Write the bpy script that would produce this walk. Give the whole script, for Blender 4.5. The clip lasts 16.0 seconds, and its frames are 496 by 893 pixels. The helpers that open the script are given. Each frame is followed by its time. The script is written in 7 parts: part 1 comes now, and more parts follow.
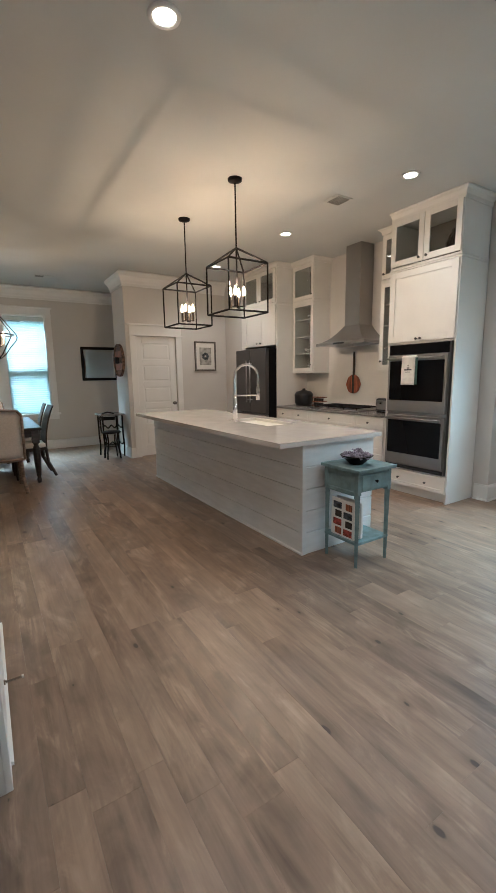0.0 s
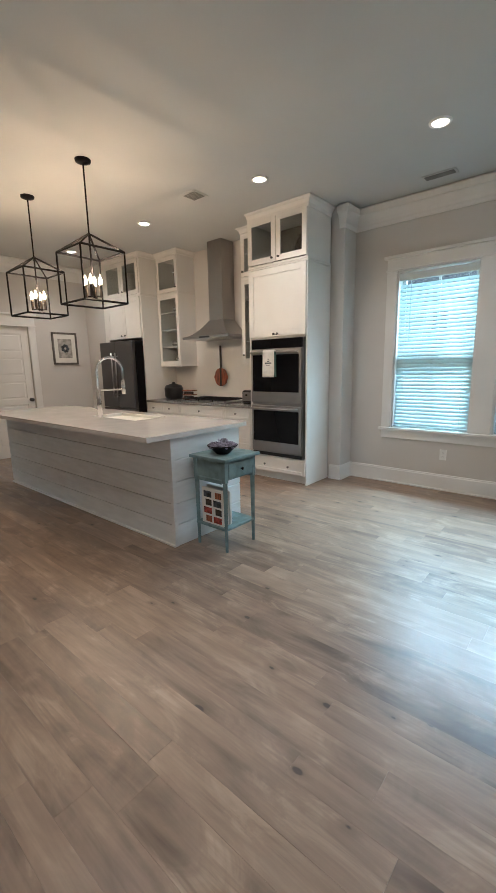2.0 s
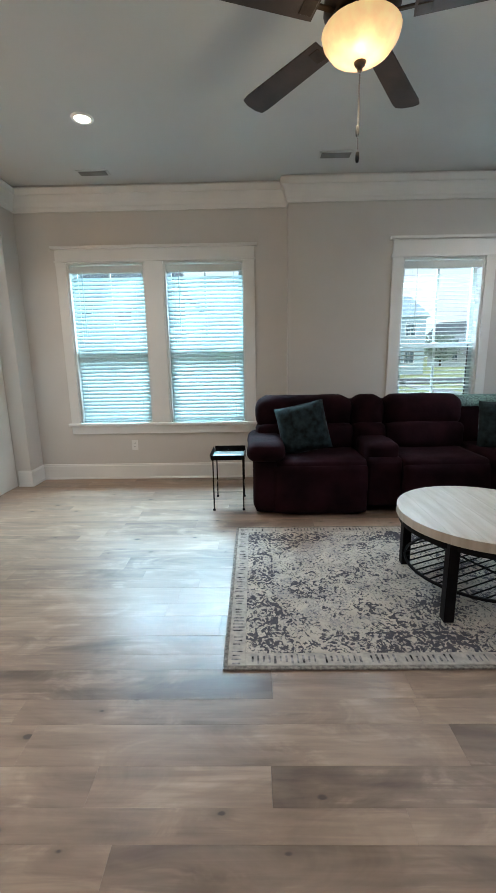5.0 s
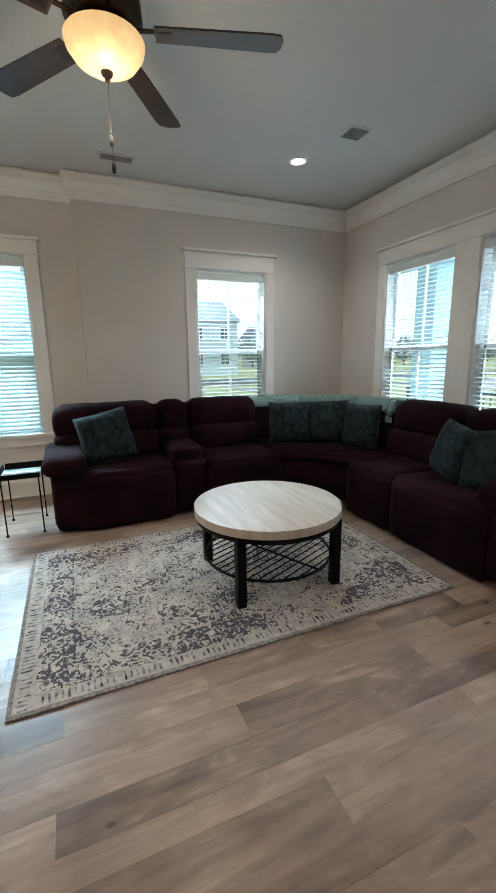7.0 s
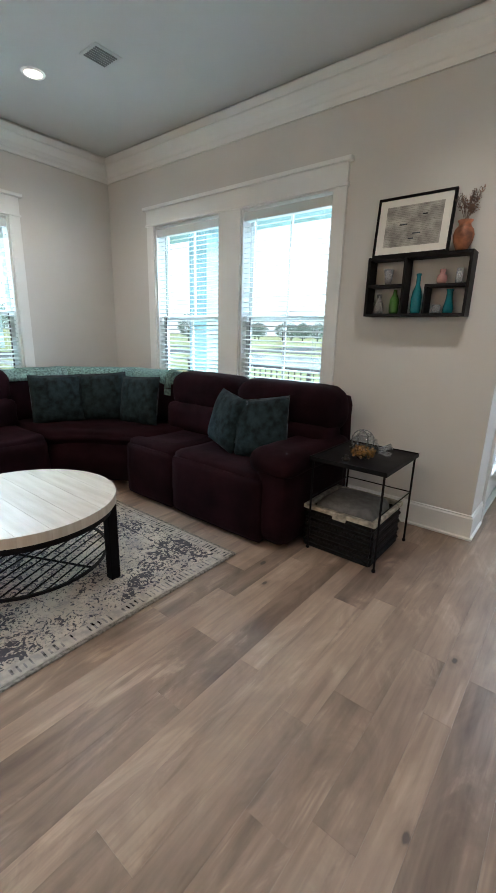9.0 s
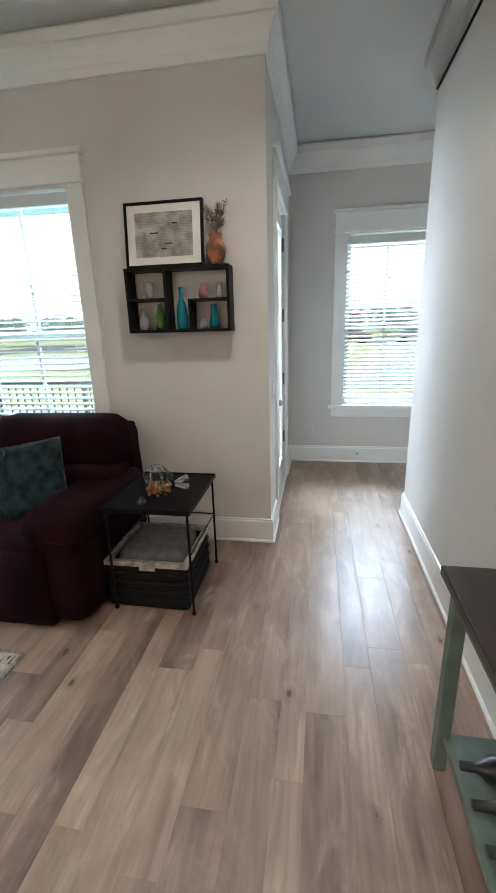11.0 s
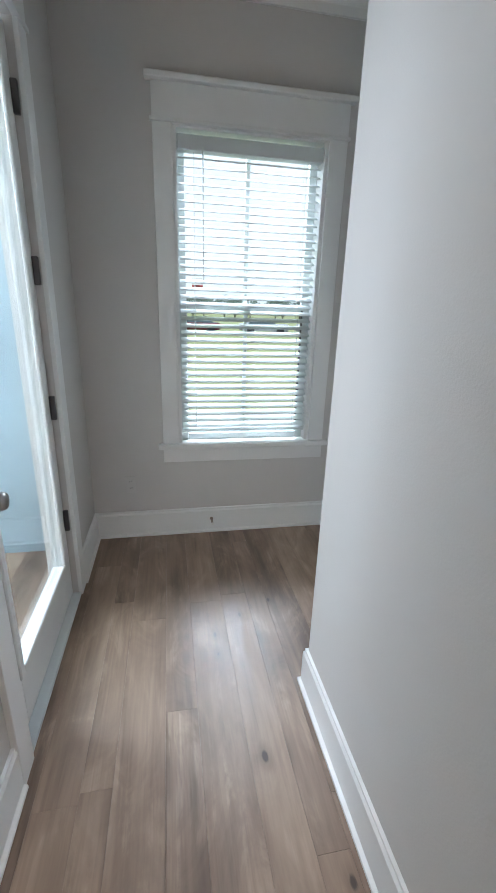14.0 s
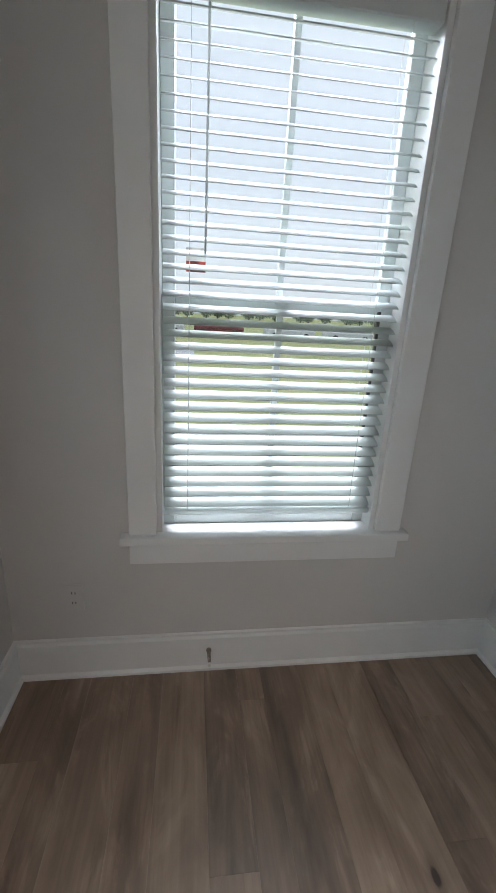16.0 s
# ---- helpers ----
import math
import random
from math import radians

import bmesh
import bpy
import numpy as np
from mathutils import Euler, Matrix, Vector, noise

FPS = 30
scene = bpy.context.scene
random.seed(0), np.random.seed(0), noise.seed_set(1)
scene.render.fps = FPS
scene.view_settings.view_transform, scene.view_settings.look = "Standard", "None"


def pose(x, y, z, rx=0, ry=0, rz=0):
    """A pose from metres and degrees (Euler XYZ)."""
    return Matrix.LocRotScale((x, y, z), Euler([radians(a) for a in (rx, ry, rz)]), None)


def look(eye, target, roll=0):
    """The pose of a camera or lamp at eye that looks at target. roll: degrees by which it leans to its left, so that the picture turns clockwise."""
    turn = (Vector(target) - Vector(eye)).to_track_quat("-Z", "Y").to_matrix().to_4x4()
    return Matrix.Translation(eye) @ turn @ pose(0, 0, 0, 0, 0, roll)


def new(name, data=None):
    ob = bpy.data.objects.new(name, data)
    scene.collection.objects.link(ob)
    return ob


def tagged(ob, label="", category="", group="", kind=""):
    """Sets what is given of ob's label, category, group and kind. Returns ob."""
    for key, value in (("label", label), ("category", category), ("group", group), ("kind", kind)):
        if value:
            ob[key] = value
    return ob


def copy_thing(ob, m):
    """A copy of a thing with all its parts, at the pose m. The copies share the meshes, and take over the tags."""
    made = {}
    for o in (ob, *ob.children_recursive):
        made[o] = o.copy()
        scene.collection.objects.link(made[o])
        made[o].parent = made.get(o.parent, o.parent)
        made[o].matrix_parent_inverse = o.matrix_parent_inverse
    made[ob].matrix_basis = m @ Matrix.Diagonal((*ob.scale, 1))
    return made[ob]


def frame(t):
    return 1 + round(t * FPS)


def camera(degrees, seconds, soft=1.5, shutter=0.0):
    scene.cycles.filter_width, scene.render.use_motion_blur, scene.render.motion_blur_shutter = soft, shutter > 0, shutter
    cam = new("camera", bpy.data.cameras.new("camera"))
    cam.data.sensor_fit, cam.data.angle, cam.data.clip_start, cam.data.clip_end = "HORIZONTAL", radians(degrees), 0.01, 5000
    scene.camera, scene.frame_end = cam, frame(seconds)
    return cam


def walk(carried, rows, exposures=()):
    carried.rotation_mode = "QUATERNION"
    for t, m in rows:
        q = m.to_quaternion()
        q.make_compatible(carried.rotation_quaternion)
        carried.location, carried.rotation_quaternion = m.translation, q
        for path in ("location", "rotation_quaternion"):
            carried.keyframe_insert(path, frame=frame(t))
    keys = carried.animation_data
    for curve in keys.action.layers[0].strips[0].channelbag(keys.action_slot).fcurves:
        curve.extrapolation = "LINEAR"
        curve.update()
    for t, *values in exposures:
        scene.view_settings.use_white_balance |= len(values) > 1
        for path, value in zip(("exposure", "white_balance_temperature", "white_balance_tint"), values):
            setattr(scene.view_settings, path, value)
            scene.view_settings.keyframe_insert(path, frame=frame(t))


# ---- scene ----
cam = camera(61.9, 16.0)
PATH = [
    (0, (0.125, 0.163, 1.39), (1.18, 1.829, 1.055), -0.9),
    (0.5, (0.121, 0.154, 1.394), (1.133, 1.845, 1.055), -0.5),
    (1, (0.131, 0.131, 1.399), (1.318, 1.702, 1.048), -0.4),
    (1.5, (0.147, 0.114, 1.404), (1.495, 1.547, 1.043), -0.8),
    (2, (0.157, 0.078, 1.386), (1.648, 1.358, 1.011), -1.1),
    (2.5, (0.17, 0.051, 1.391), (1.788, 1.156, 0.99), -1.4),
    (3, (0.18, 0.023, 1.381), (1.909, 0.937, 0.962), -1.6),
    (3.5, (0.201, 0.007, 1.373), (2.024, 0.707, 0.941), -1.4),
    (4, (0.208, -0.003, 1.36), (2.103, 0.466, 0.922), -1.1),
    (4.2, (0.213, -0.016, 1.349), (2.128, 0.363, 0.912), -1.0),
    (6.3, (0.201, -0.152, 1.386), (2.103, -0.635, 0.997), -1.1),
    (6.5, (0.192, -0.202, 1.386), (2.072, -0.757, 0.991), -1.0),
    (7, (0.172, -0.256, 1.404), (1.974, -1.015, 0.985), -0.7),
    (7.5, (0.176, -0.342, 1.381), (1.867, -1.31, 0.933), -0.3),
    (8, (0.217, -0.442, 1.354), (1.782, -1.585, 0.859), 0.6),
    (8.5, (0.251, -0.525, 1.318), (1.657, -1.853, 0.807), 1.3),
    (9, (0.313, -0.526, 1.338), (1.515, -2.037, 0.816), 1.6),
    (9.5, (0.362, -0.49, 1.453), (1.309, -2.17, 0.925), 2.1),
    (10, (0.388, -0.513, 1.541), (1.102, -2.303, 1.007), 1.5),
    (10.2, (0.374, -0.561, 1.539), (1.012, -2.378, 0.998), 0.8),
    (12.3, (0.533, -1.687, 1.486), (0.464, -3.599, 0.905), -0.1),
    (12.5, (0.489, -1.85, 1.497), (0.389, -3.763, 0.921), 1.2),
    (13, (0.444, -2.179, 1.519), (0.187, -4.07, 0.92), 1.9),
    (13.5, (0.388, -2.52, 1.515), (0.03, -4.387, 0.896), 1.1),
    (14, (0.233, -2.888, 1.456), (-0.129, -4.754, 0.836), 1.7),
    (14.5, (0.227, -3.203, 1.376), (-0.241, -5.055, 0.784), 1.5),
    (15, (0.243, -3.526, 1.473), (-0.329, -5.326, 0.814), 1.4),
    (15.5, (0.17, -3.781, 1.414), (-0.29, -5.627, 0.798), 1.5),
    (16, (0.059, -4.044, 1.435), (-0.21, -5.932, 0.831), 3.1),
]
EXPO = [(0.0, 0.17, 5400, 8), (4.0, 0.27, 5450, 8), (6.5, 0.36, 5750, 9), (8.0, 0.56, 5700, 9), (9.5, 0.88, 5600, 8), (12.5, 0.98, 5700, 9), (13.2, 0.74, 5700, 10), (14.0, 0.38, 5750, 11), (15.0, -0.08, 5850, 13), (16.0, -0.08, 6100, 15)]
walk(cam, [(t, look(eye, target, roll)) for t, eye, target, roll in PATH], EXPO)
SKY = 0.125
DAY = 290
CAN, PEND = 45, 25
# All things are built in metres in the place's own frame; x east, y north.

# ---- world and lights ----
W = bpy.data.worlds.new("world")
scene.world = W
W.use_nodes = True
wn = W.node_tree.nodes
sky = wn.new("ShaderNodeTexSky")
sky.sky_type = "NISHITA"
sky.sun_disc = False
sky.sun_elevation = radians(64)
sky.sun_rotation = radians(215)
sky.air_density, sky.dust_density, sky.ozone_density = 1.2, 4.0, 1.0
# an even, pale overcast mixed with the sky's own gradient
mixw = wn.new("ShaderNodeMix")
mixw.data_type = "RGBA"
mixw.inputs["Factor"].default_value = 0.8
mixw.inputs["B"].default_value = (8.1, 8.75, 8.8, 1)
W.node_tree.links.new(sky.outputs[0], mixw.inputs["A"])
W.node_tree.links.new(mixw.outputs["Result"], wn["Background"].inputs[0])
wn["Background"].inputs[1].default_value = SKY


def lamp(name, kind, m, energy, color, **kw):
    d = bpy.data.lights.new(name, kind)
    d.energy, d.color = energy, color
    for k, v in kw.items():
        if k == "size":
            d.size = v
        elif k == "size_y":
            d.shape, d.size_y = "RECTANGLE", v
        elif k == "radius":
            d.shadow_soft_size = v
        elif k == "angle":
            d.angle = v
        elif k == "spot":
            d.spot_size, d.spot_blend = v, 0.8
        elif k == "spread":
            d.spread = v
    ob = new(name, d)
    ob.matrix_world = m
    return ob


sun = lamp("sun", "SUN", look((0, 0, 0), (0.25, 0.35, -0.9)), 1.0, (1, 0.96, 0.9), angle=radians(20))


# ---- materials ----
def mat(name, col, rough=0.5, metal=0.0, var=0.06, scale=6.0, bump=0.0, bscale=60.0, rnd=0.0, spec=0.5, stretch=(1, 1, 1), coat=0.0, trans=0.0, emit=None, power=0.0, two=None, sss=0.0):
    m = bpy.data.materials.new(name)
    m.use_nodes = True
    nt = m.node_tree
    N, L = nt.nodes, nt.links
    b = N["Principled BSDF"]
    b.inputs["Roughness"].default_value = rough
    b.inputs["Metallic"].default_value = metal
    b.inputs["Specular IOR Level"].default_value = spec
    b.inputs["Coat Weight"].default_value = coat
    b.inputs["Transmission Weight"].default_value = trans
    tc = N.new("ShaderNodeTexCoord")
    mp = N.new("ShaderNodeMapping")
    mp.inputs["Scale"].default_value = stretch
    L.new(tc.outputs["Object"], mp.inputs[0])
    n1 = N.new("ShaderNodeTexNoise")
    n1.inputs["Scale"].default_value = scale
    n1.inputs["Detail"].default_value = 6
    L.new(mp.outputs[0], n1.inputs["Vector"])
    r = N.new("ShaderNodeMix")
    r.data_type = "RGBA"
    c2 = two or tuple(max(0, c * (1 - 2.2 * var)) for c in col)
    c1 = tuple(min(1, c * (1 + var)) for c in col) if not two else col
    r.inputs["A"].default_value = (*c2, 1)
    r.inputs["B"].default_value = (*c1, 1)
    mr = N.new("ShaderNodeMapRange")
    mr.inputs[1].default_value, mr.inputs[2].default_value = 0.35, 0.65
    L.new(n1.outputs[0], mr.inputs[0])
    L.new(mr.outputs[0], r.inputs["Factor"])
    out = r.outputs["Result"]
    if rnd:
        oi = N.new("ShaderNodeObjectInfo")
        hs = N.new("ShaderNodeHueSaturation")
        m2 = N.new("ShaderNodeMapRange")
        m2.inputs[3].default_value, m2.inputs[4].default_value = 1 - rnd, 1 + rnd
        L.new(oi.outputs["Random"], m2.inputs[0])
        L.new(m2.outputs[0], hs.inputs["Value"])
        L.new(out, hs.inputs["Color"])
        out = hs.outputs[0]
    L.new(out, b.inputs["Base Color"])
    # uneven sheen
    n3 = N.new("ShaderNodeTexNoise")
    n3.inputs["Scale"].default_value = scale * 0.4
    L.new(mp.outputs[0], n3.inputs["Vector"])
    m3 = N.new("ShaderNodeMapRange")
    m3.inputs[3].default_value, m3.inputs[4].default_value = max(0, rough - 0.06), min(1, rough + 0.06)
    L.new(n3.outputs[0], m3.inputs[0])
    L.new(m3.outputs[0], b.inputs["Roughness"])
    if bump:
        n2 = N.new("ShaderNodeTexNoise")
        n2.inputs["Scale"].default_value = bscale
        n2.inputs["Detail"].default_value = 4
        L.new(mp.outputs[0], n2.inputs["Vector"])
        bp = N.new("ShaderNodeBump")
        bp.inputs["Strength"].default_value = min(1, bump)
        bp.inputs["Distance"].default_value = 0.004
        L.new(n2.outputs[0], bp.inputs["Height"])
        L.new(bp.outputs[0], b.inputs["Normal"])
    if emit:
        b.inputs["Emission Color"].default_value = (*emit, 1)
        b.inputs["Emission Strength"].default_value = power
    return m


def rug_mat():
    """Distressed oriental field: broken slate and indigo scrollwork in uneven clusters over cream, with worn beige stretches."""
    m = mat("rug_pile", (0.54, 0.475, 0.40), 0.95, var=0.08, scale=5, bump=1, bscale=350, spec=0.1)
    N, L = m.node_tree.nodes, m.node_tree.links
    b = N["Principled BSDF"]
    tc = N["Texture Coordinate"]
    col = b.inputs["Base Color"].links[0].from_socket

    def noise_(scale, detail, dist=0.0):
        n = N.new("ShaderNodeTexNoise")
        n.inputs["Scale"].default_value, n.inputs["Detail"].default_value, n.inputs["Distortion"].default_value = scale, detail, dist
        L.new(tc.outputs["Object"], n.inputs["Vector"])
        return n.outputs[0]

    def math_(op, a, b_=0.0, c=0.0):
        n = N.new("ShaderNodeMath")
        n.operation = op
        for i, v in enumerate((a, b_, c)):
            if isinstance(v, (int, float)):
                n.inputs[i].default_value = v
            else:
                L.new(v, n.inputs[i])
        return n.outputs[0]

    def ramp(v, lo, hi, a=0.0, b_=1.0):
        n = N.new("ShaderNodeMapRange")
        L.new(v, n.inputs[0])
        for i, q in enumerate((lo, hi, a, b_)):
            n.inputs[i + 1].default_value = q
        return n.outputs[0]

    def mix(f, a, c):
        n = N.new("ShaderNodeMix")
        n.data_type = "RGBA"
        L.new(f, n.inputs["Factor"])
        L.new(a, n.inputs["A"])
        n.inputs["B"].default_value = (*c, 1)
        return n.outputs["Result"]

    worn = noise_(70, 6, 0.8)
    scroll = noise_(9, 5, 2.2)
    leafy = noise_(16, 6, 3.0)
    cluster = noise_(2.6, 3, 0.6)
    # grey-mauve wash between the motifs
    col = mix(math_("MULTIPLY", ramp(noise_(4.5, 5, 1.0), 0.47, 0.58, 0.0, 0.75), ramp(worn, 0.35, 0.6)), col, (0.31, 0.28, 0.285))
    # outlines of the scrollwork: bands where the noise passes its middle
    line = ramp(math_("ABSOLUTE", math_("SUBTRACT", scroll, 0.47)), 0.012, 0.05, 0.85, 0.0)
    col = mix(math_("MULTIPLY", line, ramp(worn, 0.42, 0.56)), col, (0.20, 0.19, 0.21))
    # an inner border band, and rows of lozenge medallions about the middle, all broken by wear
    xyz = N.new("ShaderNodeSeparateXYZ")
    L.new(tc.outputs["Object"], xyz.inputs[0])
    ax, ay = math_("ABSOLUTE", xyz.outputs[0]), math_("ABSOLUTE", xyz.outputs[1])
    edge = math_("MINIMUM", math_("SUBTRACT", 0.695, ax), math_("SUBTRACT", 1.115, ay))
    band = ramp(math_("ABSOLUTE", math_("SUBTRACT", edge, 0.085)), 0.05, 0.075, 0.045, 0.0)
    guard = ramp(math_("ABSOLUTE", math_("SUBTRACT", edge, 0.155)), 0.004, 0.010, 0.09, 0.0)
    loz = math_("ADD", ax, math_("MULTIPLY", ay, 0.62))
    ring = ramp(math_("ABSOLUTE", math_("SUBTRACT", math_("FRACT", math_("MULTIPLY_ADD", scroll, 0.5, math_("MULTIPLY", loz, 3.4))), 0.5)), 0.05, 0.16, 0.055, 0.0)
    extra = math_("ADD", math_("ADD", band, guard), ring)
    # dark leaves, dense inside the clusters and thin between them
    amount = math_("ADD", math_("MULTIPLY_ADD", cluster, 0.55, leafy), math_("MULTIPLY_ADD", worn, 0.5, extra))
    col = mix(ramp(amount, 1.07, 1.12, 0.0, 0.92), col, (0.052, 0.050, 0.068))
    L.new(col, b.inputs["Base Color"])
    return m


def plank_mat():
    """Printed vinyl plank: boards of warm, grey and dark tone, pale cathedral patches, dark mineral streaks and small knots."""
    m = bpy.data.materials.new("floor_plank_wood")
    m.use_nodes = True
    N, L = m.node_tree.nodes, m.node_tree.links
    b = N["Principled BSDF"]

    def node(kind, **kw):
        n = N.new(kind)
        for k, v in kw.items():
            n.inputs[k].default_value = v
        return n

    def math_(op, a, b_=0.0, c=0.0):
        n = N.new("ShaderNodeMath")
        n.operation = op
        for i, v in enumerate((a, b_, c)):
            if isinstance(v, (int, float)):
                n.inputs[i].default_value = v
            else:
                L.new(v, n.inputs[i])
        return n.outputs[0]

    def ramp(v, lo, hi, a=0.0, b_=1.0):
        n = N.new("ShaderNodeMapRange")
        n.interpolation_type = "SMOOTHSTEP"
        L.new(v, n.inputs[0])
        for i, q in enumerate((lo, hi, a, b_)):
            n.inputs[i + 1].default_value = q
        return n.outputs[0]

    def mix(f, a, c):
        n = N.new("ShaderNodeMix")
        n.data_type = "RGBA"
        L.new(f, n.inputs["Factor"])
        L.new(a, n.inputs["A"])
        n.inputs["B"].default_value = (*c, 1)
        return n.outputs["Result"]

    tc, oi, gi = N.new("ShaderNodeTexCoord"), N.new("ShaderNodeObjectInfo"), N.new("ShaderNodeNewGeometry")
    rn = math_("ADD", oi.outputs["Random"], gi.outputs["Random Per Island"])
    off = N.new("ShaderNodeVectorMath")
    off.operation = "SCALE"
    off.inputs[0].default_value = (37, 91, 13)
    L.new(rn, off.inputs["Scale"])
    add = N.new("ShaderNodeVectorMath")
    L.new(tc.outputs["Object"], add.inputs[0])
    L.new(off.outputs[0], add.inputs[1])

    def grain(sx, sy, detail, dist, rough=0.5):
        mp = N.new("ShaderNodeMapping")
        mp.inputs["Scale"].default_value = (sx, sy, 1)
        L.new(add.outputs[0], mp.inputs[0])
        n = node("ShaderNodeTexNoise", Scale=1.0, Detail=detail, Distortion=dist, Roughness=rough)
        L.new(mp.outputs[0], n.inputs["Vector"])
        return n.outputs[0]

    fine = grain(60, 2.2, 6, 0.6)
    soft = grain(11, 1.3, 4, 0.9)
    blotch = grain(6, 2.6, 5, 1.0, 0.6)
    streak = grain(30, 1.6, 3, 1.6)
    # each board has its own tone, and blotches about it
    own = math_("FRACT", math_("MULTIPLY", rn, 7.31))
    tone = math_("ADD", math_("MULTIPLY_ADD", own, 0.21, -0.105), math_("MULTIPLY_ADD", soft, 0.55, math_("MULTIPLY", blotch, 0.45)))
    cr = N.new("ShaderNodeValToRGB")
    ce = cr.color_ramp.elements
    ce[0].position, ce[0].color = 0.28, (*FLOOR_DARK, 1)
    ce[1].position, ce[1].color = 0.76, (*FLOOR_PALE, 1)
    for p, c in ((0.44, FLOOR_GREY), (0.57, FLOOR_MID)):
        e = ce.new(p)
        e.color = (*c, 1)
    L.new(tone, cr.inputs[0])
    col = cr.outputs[0]
    # pale sapwood patches with soft edges, then dark mineral streaks on some stretches
    col = mix(math_("MULTIPLY", ramp(blotch, 0.50, 0.70), ramp(streak, 0.34, 0.72, 0.0, 0.65)), col, FLOOR_SAP)
    col = mix(math_("MULTIPLY", ramp(streak, 0.52, 0.86), ramp(soft, 0.60, 0.40, 0.0, 0.5)), col, FLOOR_DARK)
    hs = N.new("ShaderNodeHueSaturation")
    L.new(ramp(fine, 0.3, 0.7, 0.93, 1.07), hs.inputs["Value"])
    L.new(col, hs.inputs["Color"])
    # knots, with a smudge round them
    mk = N.new("ShaderNodeMapping")
    mk.inputs["Scale"].default_value = (4.6, 2.4, 1)
    L.new(add.outputs[0], mk.inputs[0])
    kn = node("ShaderNodeTexVoronoi", Scale=1.0)
    kn.voronoi_dimensions = "2D"
    L.new(mk.outputs[0], kn.inputs["Vector"])
    kc = N.new("ShaderNodeSeparateColor")
    L.new(kn.outputs["Color"], kc.inputs[0])
    few = math_("LESS_THAN", kc.outputs[0], 0.36)
    d = math_("ADD", kn.outputs["Distance"], math_("MULTIPLY_ADD", blotch, 0.16, -0.08))
    col = mix(math_("MULTIPLY", ramp(d, 0.03, 0.16, 0.42, 0.0), few), hs.outputs[0], FLOOR_DARK)
    core = math_("MULTIPLY", kc.outputs[1], 0.035)
    col = mix(math_("MULTIPLY", ramp(math_("SUBTRACT", d, core), 0.0, 0.03, 0.8, 0.0), few), col, (0.035, 0.027, 0.022))
    L.new(col, b.inputs["Base Color"])
    L.new(ramp(soft, 0.3, 0.7, 0.31, 0.43), b.inputs["Roughness"])
    b.inputs["Specular IOR Level"].default_value = 0.6
    bp = N.new("ShaderNodeBump")
    bp.inputs["Strength"].default_value, bp.inputs["Distance"].default_value = 0.15, 0.001
    L.new(fine, bp.inputs["Height"])
    L.new(bp.outputs[0], b.inputs["Normal"])
    return m


def glass_mat(name, col=(1, 1, 1), rough=0.0, alpha=0.12):
    """Thin glass: mostly clear, with a Fresnel gloss."""
    m = bpy.data.materials.new(name)
    m.use_nodes = True
    N, L = m.node_tree.nodes, m.node_tree.links
    N.remove(N["Principled BSDF"])
    t, g, x = N.new("ShaderNodeBsdfTransparent"), N.new("ShaderNodeBsdfGlossy"), N.new("ShaderNodeMixShader")
    lw = N.new("ShaderNodeLayerWeight")
    lw.inputs[0].default_value = 0.5
    pw = N.new("ShaderNodeMath")
    pw.operation, pw.inputs[1].default_value = "POWER", 4
    L.new(lw.outputs["Facing"], pw.inputs[0])
    f = N.new("ShaderNodeMath")
    f.operation, f.inputs[1].default_value, f.inputs[2].default_value = "MULTIPLY_ADD", 0.6, 0.03
    L.new(pw.outputs[0], f.inputs[0])
    t.inputs[0].default_value = (*col, 1)
    g.inputs["Roughness"].default_value = rough
    L.new(f.outputs[0], x.inputs[0])
    L.new(t.outputs[0], x.inputs[1])
    L.new(g.outputs[0], x.inputs[2])
    L.new(x.outputs[0], N["Material Output"].inputs[0])
    return m


def slat_mat(name, col):
    """Thin vinyl that lets some daylight through."""
    m = mat(name, col, 0.45, var=0.01, rnd=0.03)
    N, L = m.node_tree.nodes, m.node_tree.links
    tr, x = N.new("ShaderNodeBsdfTranslucent"), N.new("ShaderNodeMixShader")
    tr.inputs[0].default_value = (*col, 1)
    x.inputs[0].default_value = 0.55
    L.new(N["Principled BSDF"].outputs[0], x.inputs[1])
    L.new(tr.outputs[0], x.inputs[2])
    L.new(x.outputs[0], N["Material Output"].inputs[0])
    return m


def quilt_mat(name, a, b_, scale):
    m = mat(name, a, 0.85, var=0.1, scale=scale, bump=0.6, bscale=220, two=b_, spec=0.2)
    return m


